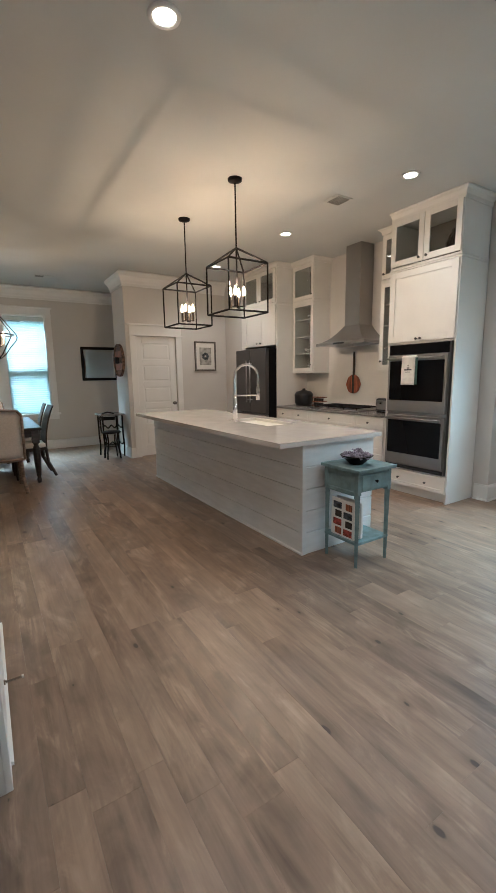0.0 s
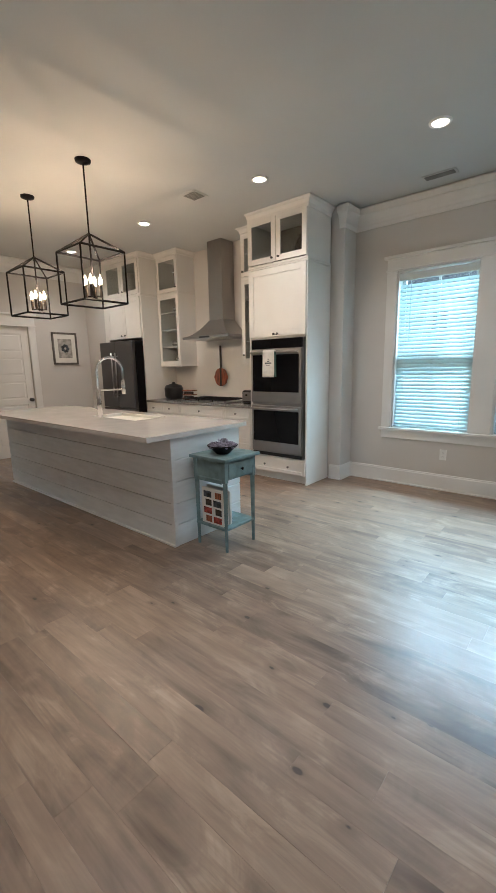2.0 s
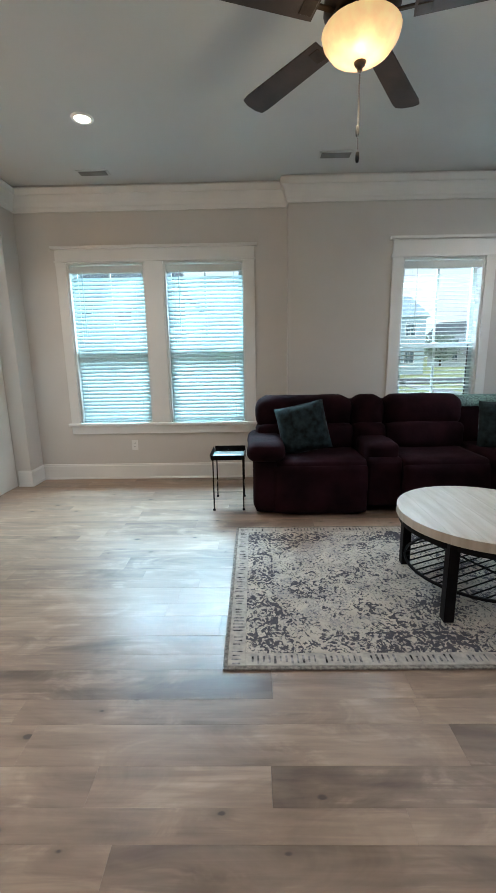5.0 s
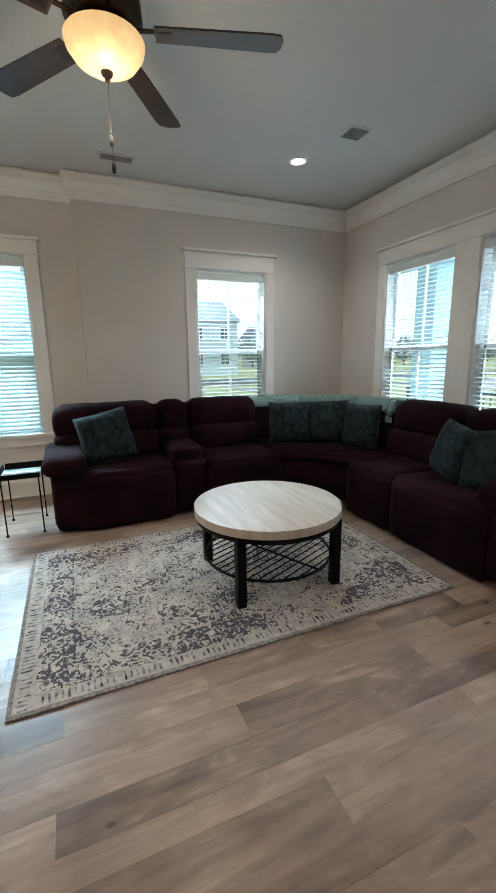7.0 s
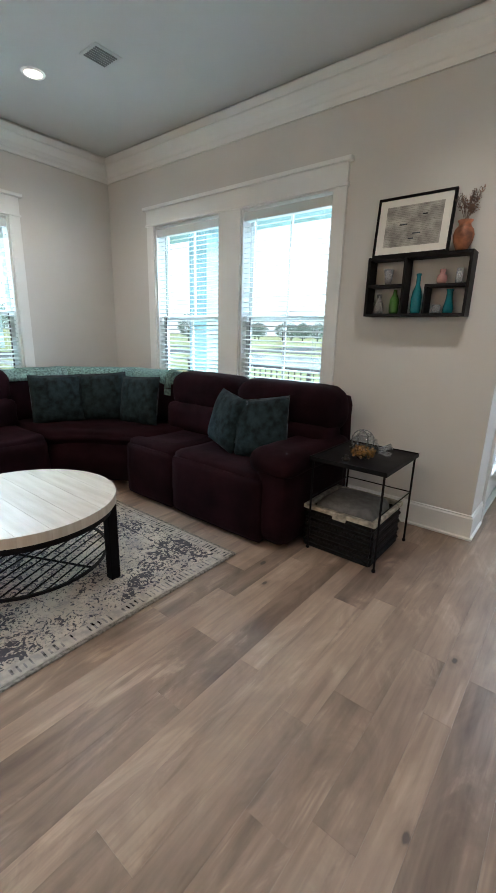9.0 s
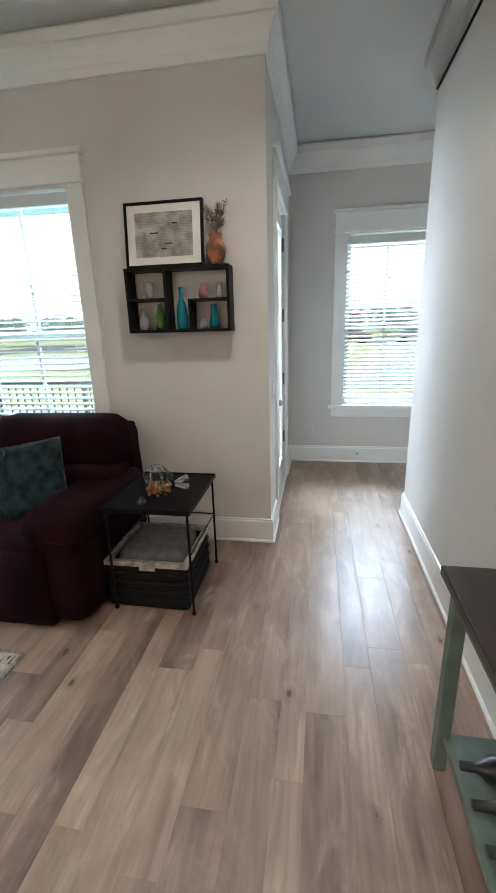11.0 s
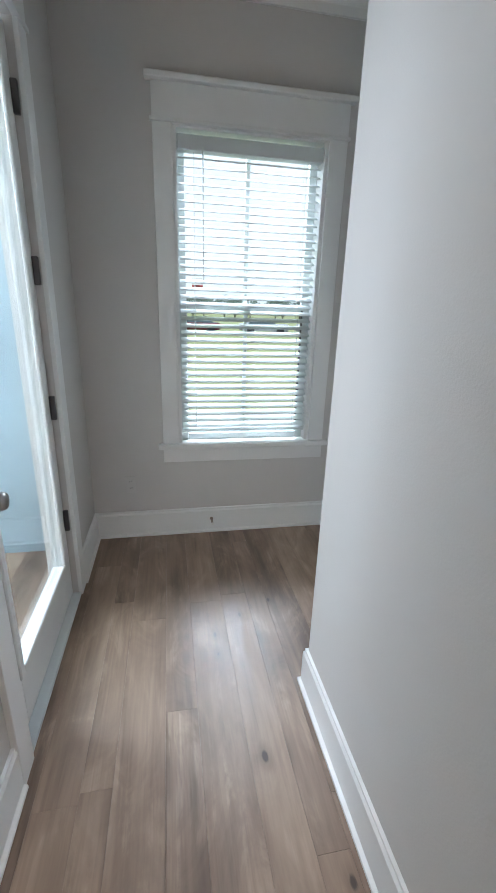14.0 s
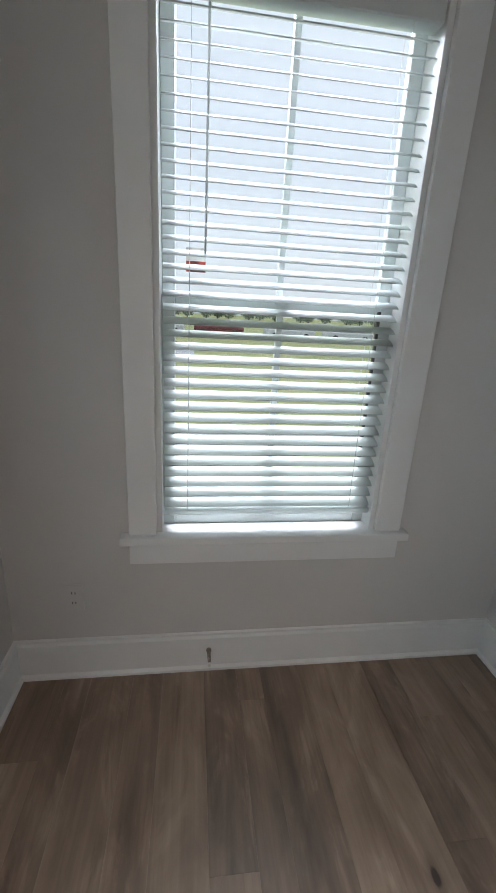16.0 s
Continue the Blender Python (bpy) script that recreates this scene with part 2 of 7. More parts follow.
FLOOR_DARK, FLOOR_GREY, FLOOR_MID, FLOOR_PALE, FLOOR_SAP = (0.11, 0.071, 0.050), (0.215, 0.150, 0.109), (0.285, 0.200, 0.143), (0.38, 0.276, 0.20), (0.48, 0.36, 0.265)
M = dict(
    wall=mat("wall_paint", (0.62, 0.60, 0.575), 0.75, var=0.015, scale=1.5, bump=0.12, bscale=180, spec=0.25),
    ceil=mat("ceiling_paint", (0.60, 0.61, 0.60), 0.9, var=0.015, scale=1.2, bump=0.12, bscale=150, spec=0.15),
    trim=mat("white_trim_paint", (0.78, 0.78, 0.765), 0.38, var=0.015, scale=3, bump=0.04, bscale=50),
    cab=mat("cabinet_paint", (0.79, 0.77, 0.73), 0.4, var=0.015, scale=3, bump=0.03, bscale=60),
    ship=mat("shiplap_paint", (0.74, 0.75, 0.75), 0.5, var=0.03, scale=4, bump=0.1, bscale=70, stretch=(1, 1, 6)),
    quartz=mat("quartz_top", (0.72, 0.68, 0.64), 0.13, var=0.05, scale=9, two=(0.67, 0.63, 0.60), coat=0.2),
    dcount=mat("grey_stone_top", (0.23, 0.22, 0.21), 0.25, var=0.15, scale=40),
    steel=mat("brushed_steel", (0.36, 0.35, 0.34), 0.33, metal=1, var=0.02, scale=3),
    dsteel=mat("dark_steel", (0.13, 0.125, 0.125), 0.3, metal=0.9, var=0.02, scale=3),
    chrome=mat("chrome", (0.75, 0.75, 0.76), 0.12, metal=1, var=0.02),
    bglass=mat("black_oven_glass", (0.006, 0.006, 0.007), 0.08, var=0.0, spec=0.2),
    black=mat("black_metal", (0.007, 0.0065, 0.0075), 0.5, metal=0.0, spec=0.1, var=0.1, scale=20, bump=0.1),
    bronze=mat("dark_bronze", (0.05, 0.038, 0.03), 0.4, metal=0.8, var=0.15, scale=15),
    bplastic=mat("black_plastic", (0.015, 0.015, 0.016), 0.3, var=0.05),
    teal=mat("teal_chalk_paint", (0.175, 0.255, 0.265), 0.6, var=0.12, scale=14, bump=0.15, bscale=60),
    sage=mat("sage_paint", (0.15, 0.19, 0.165), 0.55, var=0.1, scale=10, bump=0.1),
    sofa=mat("sofa_microfibre", (0.018, 0.0052, 0.0082), 0.88, var=0.25, scale=4, bump=0.7, bscale=22, spec=0.08, two=(0.0075, 0.0022, 0.0040)),
    pillow=quilt_mat("pillow_cloth", (0.020, 0.036, 0.041), (0.0035, 0.007, 0.010), 17),
    throw=mat("mint_crochet", (0.36, 0.52, 0.48), 0.9, var=0.25, scale=60, bump=1, bscale=130, spec=0.1),
    rugm=rug_mat(),
    rugedge=mat("rug_border", (0.50, 0.445, 0.385), 0.95, var=0.2, scale=30, bump=1, bscale=300, two=(0.34, 0.31, 0.29), spec=0.1),
    plank=plank_mat(),
    sub=mat("floor_joint", (0.2, 0.15, 0.115), 0.9),
    ctop=mat("whitewashed_wood", (0.57, 0.51, 0.44), 0.32, var=0.14, scale=2.2, stretch=(1, 9, 1), bump=0.15, bscale=30, two=(0.45, 0.385, 0.31)),
    dwood=mat("dark_stained_wood", (0.03, 0.021, 0.017), 0.35, var=0.25, scale=6, stretch=(1, 1, 8), bump=0.1),
    blade=mat("walnut_blade", (0.032, 0.021, 0.017), 0.5, var=0.2, scale=9, stretch=(1, 1, 1), bump=0.1),
    board=mat("cherry_wood", (0.33, 0.10, 0.045), 0.45, var=0.3, scale=5, stretch=(1, 10, 1)),
    rattan=mat("woven_brown", (0.2, 0.1, 0.055), 0.7, var=0.4, scale=30, bump=1, bscale=60),
    linen=mat("linen_cloth", (0.70, 0.65, 0.60), 0.9, var=0.03, scale=50, bump=0.6, bscale=300, spec=0.15),
    oak=mat("limed_oak", (0.26, 0.19, 0.14), 0.6, var=0.2, scale=8, stretch=(1, 1, 8)),
    paper=mat("paper_white", (0.75, 0.73, 0.68), 0.8, var=0.03),
    grey=mat("grey_print", (0.42, 0.40, 0.37), 0.8, var=0.2, scale=12),
    dink=mat("dark_ink", (0.06, 0.07, 0.085), 0.8, var=0.4, scale=22),
    pframe=mat("greywashed_frame", (0.13, 0.115, 0.10), 0.6, var=0.2, scale=12),
    mirror=mat("mirror_silver", (0.9, 0.92, 0.91), 0.02, metal=1, var=0),
    terra=mat("terracotta", (0.36, 0.135, 0.065), 0.6, var=0.3, scale=14, bump=0.3),
    dried=mat("dried_stems", (0.17, 0.12, 0.10), 0.9, var=0.3, scale=30),
    lav=mat("dried_flowers", (0.33, 0.29, 0.36), 0.9, var=0.3, scale=40),
    g_blue=mat("teal_bottle_glass", (0.02, 0.26, 0.33), 0.08, var=0.05, trans=0.35),
    g_green=mat("green_bottle_glass", (0.10, 0.26, 0.05), 0.08, var=0.05, trans=0.35),
    g_clear=mat("clear_bottle_glass", (0.62, 0.64, 0.68), 0.06, var=0.03, trans=0.7),
    g_rose=mat("rose_bottle_glass", (0.62, 0.33, 0.30), 0.08, var=0.03, trans=0.5),
    amber=mat("amber_fill", (0.45, 0.2, 0.04), 0.35, var=0.4, scale=60),
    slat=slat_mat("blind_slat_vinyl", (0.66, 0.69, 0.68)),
    # bluer than the other slats: cyan daylight is put into the colour
    skylit_slat=slat_mat("skylit_slat_vinyl", (0.62, 0.71, 0.72)),
    rugink=mat("rug_ink", (0.25, 0.23, 0.235), 0.95, var=0.5, scale=30, bump=1, bscale=300, spec=0.1),
    rugline=mat("rug_bound_edge", (0.26, 0.235, 0.21), 0.95, var=0.2, scale=60, bump=1, bscale=200, spec=0.1),
    vinyl=mat("window_vinyl", (0.64, 0.68, 0.68), 0.4, var=0.01),
    glass=glass_mat("window_glass", (0.95, 0.965, 0.965)),
    cglass=glass_mat("cabinet_glass", (0.9, 0.92, 0.92), 0.02),
    # cabinet white darkened: the shade inside the cabinets is put into the colour
    cabin=mat("shaded_cabinet_back", (0.20, 0.18, 0.155), 0.6, var=0.1),
    vent=mat("vent_grey", (0.20, 0.20, 0.19), 0.6, var=0.1),
    ventw=mat("vent_white", (0.55, 0.56, 0.54), 0.5, var=0.03),
    bowl=mat("alabaster_glass", (0.75, 0.55, 0.32), 0.35, var=0.12, scale=14, emit=(1, 0.6, 0.22), power=0.6),
    bulb=mat("lit_flame_bulb", (1, 0.9, 0.7), 0.3, emit=(1, 0.72, 0.38), power=60),
    can=mat("lit_can_lens", (1, 0.95, 0.85), 0.3, emit=(1, 0.86, 0.62), power=28),
    candle=mat("candle_sleeve", (0.06, 0.045, 0.035), 0.5, metal=0.4),
    towel=mat("towel_white", (0.78, 0.76, 0.72), 0.9, var=0.04, scale=20, bump=0.7, bscale=300),
    green_t=mat("towel_green", (0.06, 0.12, 0.10), 0.9, bump=0.6),
    red=mat("red_print", (0.36, 0.06, 0.045), 0.6, var=0.4, scale=30),
    basket=mat("black_basket", (0.008, 0.007, 0.007), 0.7, spec=0.2, var=0.3, scale=40, bump=0.8, bscale=90),
    liner=mat("basket_liner", (0.42, 0.38, 0.31), 0.9, var=0.2, scale=30, bump=0.6),
    gfur=mat("grey_blanket", (0.18, 0.175, 0.17), 0.95, var=0.1, scale=25, bump=1, bscale=60),
    # lighter than real turf, with the outdoor haze painted into both tones
    hazy_grass=mat("lawn", (0.38, 0.39, 0.19), 0.95, var=0.25, scale=0.6, two=(0.30, 0.34, 0.17), spec=0.05),
    road=mat("asphalt", (0.09, 0.09, 0.09), 0.9, var=0.15, scale=3),
    path=mat("concrete", (0.36, 0.35, 0.33), 0.9, var=0.1, scale=3),
    siding=mat("pale_siding", (0.60, 0.63, 0.64), 0.7, var=0.04, scale=1),
    siding2=mat("blue_grey_siding", (0.38, 0.48, 0.54), 0.7, var=0.05, scale=1),
    shingle=mat("roof_shingle", (0.13, 0.14, 0.155), 0.9, var=0.2, scale=4, bump=0.5, bscale=20),
    froof=mat("pale_far_roof", (0.30, 0.38, 0.42), 0.9, var=0.1, scale=4),
    fwall=mat("pale_blue_siding", (0.55, 0.66, 0.70), 0.7, var=0.04, scale=1),
    # dark glass lifted slightly, so its colour carries some distance haze
    hwin=mat("hazed_far_glass", (0.10, 0.14, 0.16), 0.1),
    post=mat("porch_post_paint", (0.30, 0.50, 0.58), 0.6, var=0.05),
    deck=mat("porch_boards", (0.25, 0.24, 0.22), 0.8, var=0.15, scale=5),
    # paler and greyer than foliage: distance haze is mixed into the colour
    leaf=mat("hazed_leaves", (0.33, 0.41, 0.34), 0.8, var=0.35, scale=3, rnd=0.15),
    bark=mat("bark", (0.10, 0.075, 0.055), 0.95, var=0.3, scale=12, bump=0.8),
    car_w=mat("car_white", (0.65, 0.66, 0.67), 0.25, coat=0.5),
    car_r=mat("car_maroon", (0.16, 0.03, 0.035), 0.25, coat=0.5),
    rubber=mat("tyre_rubber", (0.02, 0.02, 0.02), 0.8),
    spring=mat("spring_metal", (0.30, 0.25, 0.2), 0.35, metal=1),
)

# ---- mesh helpers ----
ORG = {}


def thing(name, at, label="", category="", group="", kind=""):
    e = new(name)
    e.empty_display_size = 0.1
    e.location = at
    ORG[e] = Vector(at)
    return tagged(e, label, category, group, kind)


def origin(ob):
    v = Vector((0, 0, 0))
    while ob is not None:
        v += ORG.get(ob, Vector((0, 0, 0)))
        ob = ob.parent
    return v


def part(name, bm, material, parent=None, label="", smooth=False, local=False, kind=""):
    """One mesh object under a thing; its shape is given in the place's frame unless local."""
    if parent is not None and not local:
        bmesh.ops.translate(bm, verts=bm.verts, vec=-origin(parent))
    me = bpy.data.meshes.new(name)
    if smooth:
        for f in bm.faces:
            f.smooth = True
    bm.to_mesh(me)
    bm.free()
    me.materials.append(material)
    ob = new(name, me)
    ob.parent = parent
    return tagged(ob, label, kind=kind)


def struct(name, bm, material, label, smooth=False):
    return part(name, bm, material, None, label, smooth, kind="structure")


def box(bm, x0, x1, y0, y1, z0, z1, bev=0.0, seg=1):
    r = bmesh.ops.create_cube(bm, size=1)
    vs = r["verts"]
    for v in vs:
        v.co = Vector(((x0 + x1) / 2 + v.co.x * abs(x1 - x0), (y0 + y1) / 2 + v.co.y * abs(y1 - y0), (z0 + z1) / 2 + v.co.z * abs(z1 - z0)))
    if bev:
        es = list({e for v in vs for e in v.link_edges})
        bmesh.ops.bevel(bm, geom=es, offset=min(bev, 0.45 * min(abs(x1 - x0), abs(y1 - y0), abs(z1 - z0))), segments=seg, affect="EDGES", profile=0.5)
    return bm


def bx(x0, x1, y0, y1, z0, z1, bev=0.0, seg=1):
    return box(bmesh.new(), x0, x1, y0, y1, z0, z1, bev, seg)


def tube(bm, a, b, r, r2=None, n=8, caps=True):
    a, b = Vector(a), Vector(b)
    r2 = r if r2 is None else r2
    d = (b - a)
    q = d.to_track_quat("Z", "Y")
    rings = []
    for p, rr in ((a, r), (b, r2)):
        rings.append([bm.verts.new(p + q @ Vector((rr * math.cos(2 * math.pi * i / n), rr * math.sin(2 * math.pi * i / n), 0))) for i in range(n)])
    for i in range(n):
        bm.faces.new((rings[0][i], rings[0][(i + 1) % n], rings[1][(i + 1) % n], rings[1][i]))
    if caps:
        bm.faces.new(rings[0][::-1])
        bm.faces.new(rings[1])
    return bm


def bar(bm, a, b, w):
    """A square bar between two points."""
    return tube(bm, a, b, w * 0.7071, n=4)


def pipe(bm, pts, r, n=8):
    for a, b in zip(pts, pts[1:]):
        tube(bm, a, b, r, n=n)
    return bm


def lathe(bm, at, prof, n=20, sx=1.0, sy=1.0):
    """Turns a profile of (radius, height) round the upright through at."""
    at = Vector(at)
    rings = []
    for r, z in prof:
        if r < 1e-5:
            rings.append([bm.verts.new(at + Vector((0, 0, z)))])
        else:
            rings.append([bm.verts.new(at + Vector((sx * r * math.cos(2 * math.pi * i / n), sy * r * math.sin(2 * math.pi * i / n), z))) for i in range(n)])
    for A, B in zip(rings, rings[1:]):
        for i in range(n):
            j = (i + 1) % n
            if len(A) == 1 and len(B) > 1:
                bm.faces.new((A[0], B[i], B[j]))
            elif len(B) == 1 and len(A) > 1:
                bm.faces.new((A[i], A[j], B[0]))
            elif len(A) > 1:
                bm.faces.new((A[i], A[j], B[j], B[i]))
    bmesh.ops.recalc_face_normals(bm, faces=bm.faces)
    return bm


def prism(bm, pts, z0, z1):
    lo = [bm.verts.new((x, y, z0)) for x, y in pts]
    hi = [bm.verts.new((x, y, z1)) for x, y in pts]
    bm.faces.new(lo[::-1])
    bm.faces.new(hi)
    n = len(pts)
    for i in range(n):
        bm.faces.new((lo[i], lo[(i + 1) % n], hi[(i + 1) % n], hi[i]))
    bmesh.ops.recalc_face_normals(bm, faces=bm.faces)
    return bm


def cushion(bm, x0, x1, y0, y1, z0, z1, puff=0.5, n=8, sag=0.0, seed=0):
    """A padded block: a rounded box with swollen faces and slight creases."""
    c = Vector(((x0 + x1) / 2, (y0 + y1) / 2, (z0 + z1) / 2))
    h = Vector((abs(x1 - x0) / 2, abs(y1 - y0) / 2, abs(z1 - z0) / 2))
    before = set(bm.verts)
    r = bmesh.ops.create_cube(bm, size=2)
    vs = r["verts"]
    es = list({e for v in vs for e in v.link_edges})
    bmesh.ops.subdivide_edges(bm, edges=es, cuts=n, use_grid_fill=True)
    allv = [v for v in bm.verts if v not in before]
    rad = min(h) * puff
    for v in allv:
        p = Vector((v.co.x * h.x, v.co.y * h.y, v.co.z * h.z))
        core = Vector([max(-(h[i] - rad), min(h[i] - rad, p[i])) for i in range(3)])
        d = p - core
        if d.length > 1e-6:
            p = core + d.normalized() * rad
        u, w, t = p.x / h.x, p.y / h.y, p.z / h.z
        p.z += sag * 0.02 * (1 - u * u) * (1 - w * w) * (1 if t > 0 else 0)
        k = noise.noise((p + c) * 6 + Vector((seed, 0, 0))) * 0.010 + noise.noise((p + c) * 17) * 0.004
        v.co = c + p + (p.normalized() * k if p.length > 0 else Vector())
    return bm


def turned(bm, m):
    bmesh.ops.transform(bm, matrix=m, verts=bm.verts)
    return bm

# ---- the shell ----
H = 3.13                # ceiling
XA, XB = 4.935, 4.80    # window wall, and its part that steps forward
YS, YE = -3.55, -5.45   # living room's south wall, hall's end wall
TH = 0.14
# room outline, the room to its left; per edge its openings as (from, to, bottom, top) along the edge
OUT = [
    ((-1.28, YE), (0.74, YE), "wall_hall_end", [(-0.668, 0.185, 0.64, 2.36)]),
    ((0.74, YE), (0.74, YS), "wall_hall_east", [(-4.86, -4.00, 0.0, 2.42)]),
    ((0.74, YS), (XB, YS), "wall_south", [(1.97, 2.86, 0.66, 2.38), (3.11, 4.02, 0.66, 2.38)]),
    ((XB, YS), (XB, -0.42), "wall_east_step", [(-2.45, -1.60, 0.66, 2.36)]),
    ((XB, -0.42), (XA, -0.42), "wall_step_return", []),
    ((XA, -0.42), (XA, 2.46), "wall_east", [(0.04, 0.91, 0.66, 2.40), (1.11, 1.95, 0.66, 2.40)]),
    ((XA, 2.46), (4.66, 2.46), "wall_stub", []),
    ((4.66, 2.46), (4.66, 2.63), "wall_stub_return", []),
    ((4.80, 2.63), (4.80, 7.3), "wall_kitchen", []),
    ((4.80, 7.3), (2.24, 7.3), "wall_pantry", [(2.41, 3.14, 0.0, 2.10)]),
    ((2.24, 7.3), (2.24, 8.0), "wall_dining_stub", []),
    ((2.24, 8.0), (2.86, 8.0), "wall_dining_return", []),
    ((2.86, 8.0), (2.86, 9.3), "wall_dining_east", []),
    ((2.86, 9.3), (-3.0, 9.3), "wall_north", [(-0.34, 0.38, 0.72, 2.6), (0.55, 1.28, 0.72, 2.6)]),
    ((-3.0, 9.3), (-3.0, 2.75), "wall_west", []),
    ((-3.0, 2.75), (0.055, 2.75), "wall_dining_south", []),
    ((0.055, 2.75), (0.055, 0.45), "wall_entry", [(0.72, 1.62, 0.0, 2.06)]),
    ((0.055, 0.45), (-0.28, 0.45), "wall_entry_return", []),
    ((-0.28, 0.45), (-0.28, -4.137), "wall_hall_west", []),
    ((-0.28, -4.137), (-1.28, -4.137), "wall_hall_nook", []),
    ((-1.28, -4.137), (-1.28, YE), "wall_hall_far", []),
]
PTS = [e[0] for e in OUT]


def cross(a, b):
    return a[0] * b[1] - a[1] * b[0]


def wall(i):
    a, b, name, holes = OUT[i]
    n = len(OUT)
    pa, pb = OUT[i - 1], OUT[(i + 1) % n]
    d = ((b[0] - a[0]), (b[1] - a[1]))
    ln = math.hypot(*d)
    d = (d[0] / ln, d[1] / ln)
    out = (d[1], -d[0])  # away from the room
    dp = (pa[1][0] - pa[0][0], pa[1][1] - pa[0][1])
    dn = (pb[1][0] - pb[0][0], pb[1][1] - pb[0][1])
    e0 = TH if cross(dp, d) > 0 else -0.003
    e1 = TH - 0.002 if cross(d, dn) > 0 else -0.003
    th = TH - (0.004 if i % 2 else 0)
    bm = bmesh.new()
    horiz = abs(d[0]) > 0.5
    s = d[0] if horiz else d[1]
    base = a[0] if horiz else a[1]

    def span(u0, u1, z0, z1):
        if u1 - u0 < 1e-4 or z1 - z0 < 1e-4:
            return
        lo, hi = sorted((base + s * u0, base + s * u1))
        if horiz:
            y0, y1 = sorted((a[1], a[1] + out[1] * th))
            box(bm, lo, hi, y0, y1, z0, z1)
        else:
            x0, x1 = sorted((a[0], a[0] + out[0] * th))
            box(bm, x0, x1, lo, hi, z0, z1)

    hs = sorted([tuple(sorted(((h[0] - base) * s, (h[1] - base) * s))) + (h[2], h[3]) for h in holes])
    u = -e0
    for h0, h1, z0, z1 in hs:
        span(u, h0, 0, H)
        span(h0, h1, 0, z0)
        span(h0, h1, z1, H)
        u = h1
    span(u, ln + e1, 0, H)
    struct(name, bm, M["wall"], "warm off-white painted drywall wall")


for i in range(len(OUT)):
    wall(i)

# ceiling and subfloor
struct("ceiling", bx(-3.2, 5.1, -5.6, 9.5, H, H + 0.15), M["ceil"], "flat pale grey painted ceiling")
struct("subfloor", bx(-3.14, 5.0, -5.59, 9.44, -0.12, -0.012), M["sub"], "dark subfloor under the planks")


def molding(name, material, prof, pts, label, closed=False):
    """A profile of (out from wall, height) carried along a line of wall points, the room to its left, mitred."""
    bm = bmesh.new()
    n = len(pts)
    rows = []
    for i, p in enumerate(pts):
        ds = []
        if closed or i > 0:
            q = pts[i - 1]
            ds.append(Vector((p[0] - q[0], p[1] - q[1])).normalized())
        if closed or i < n - 1:
            q = pts[(i + 1) % n]
            ds.append(Vector((q[0] - p[0], q[1] - p[1])).normalized())
        ns = [Vector((-d.y, d.x)) for d in ds]
        m = ns[0] if len(ns) == 1 else (ns[0] + ns[1]) / (1 + ns[0].dot(ns[1]))
        rows.append([bm.verts.new((p[0] + m.x * o, p[1] + m.y * o, z)) for o, z in prof])
    k = len(prof)
    for i in range(n if closed else n - 1):
        A, B = rows[i], rows[(i + 1) % n]
        for j in range(k):
            bm.faces.new((A[j], A[(j + 1) % k], B[(j + 1) % k], B[j]))
    if not closed:
        bm.faces.new(rows[0])
        bm.faces.new(rows[-1][::-1])
    bmesh.ops.recalc_face_normals(bm, faces=bm.faces)
    return struct(name, bm, material, label)


CROWN = [(0.002, 2.895), (0.016, 2.895), (0.018, 2.935), (0.025, 2.945), (0.032, 2.98), (0.052, 3.02), (0.066, 3.04), (0.078, 3.045), (0.084, 3.10), (0.055, 3.128), (0.002, 3.128)]
crown = [p for p in PTS[:7]] + [(4.66, 2.46), (4.66, 2.52)]
molding("crown_molding", M["trim"], CROWN, [PTS[18], PTS[19], PTS[20]] + crown[:9], "white crown molding along the living room and hall")
molding("crown_molding", M["trim"], CROWN, [(4.16, 7.3), (2.24, 7.3), (2.24, 8.0), (2.86, 8.0), (2.86, 9.3), (-3.0, 9.3), (-3.0, 2.75), (0.055, 2.75), (0.055, 0.45), (-0.28, 0.45), (-0.28, -4.137)], "white crown molding along the dining room")
BASE = [(0.0, 0.0), (0.028, 0.0), (0.028, 0.012), (0.016, 0.02), (0.016, 0.155), (0.010, 0.165), (0.010, 0.175), (0.0, 0.178)]
BL = "white baseboard with a shoe moulding"
molding("baseboard", M["trim"], BASE, [(0.74, -3.905), (0.74, YS), (XB, YS), (XB, -0.42), (XA, -0.42), (XA, 2.46), (4.66, 2.46), (4.66, 2.60)], BL)
molding("baseboard", M["trim"], BASE, [(-0.28, 0.45), (-0.28, -4.137), (-1.28, -4.137), (-1.28, YE), (0.74, YE), (0.74, -4.955)], BL)
molding("baseboard", M["trim"], BASE, [(2.305, 7.3), (2.24, 7.3), (2.24, 8.0), (2.86, 8.0), (2.86, 9.3), (-3.0, 9.3), (-3.0, 2.75), (0.055, 2.75), (0.055, 1.73)], BL)
molding("baseboard", M["trim"], BASE, [(4.16, 7.3), (3.245, 7.3)], BL)


# ---- windows, doors: built facing -y at the origin and turned into place ----
def place(root, x, y, rz):
    root.location = (x, y, 0)
    root.rotation_euler = (0, 0, radians(rz))


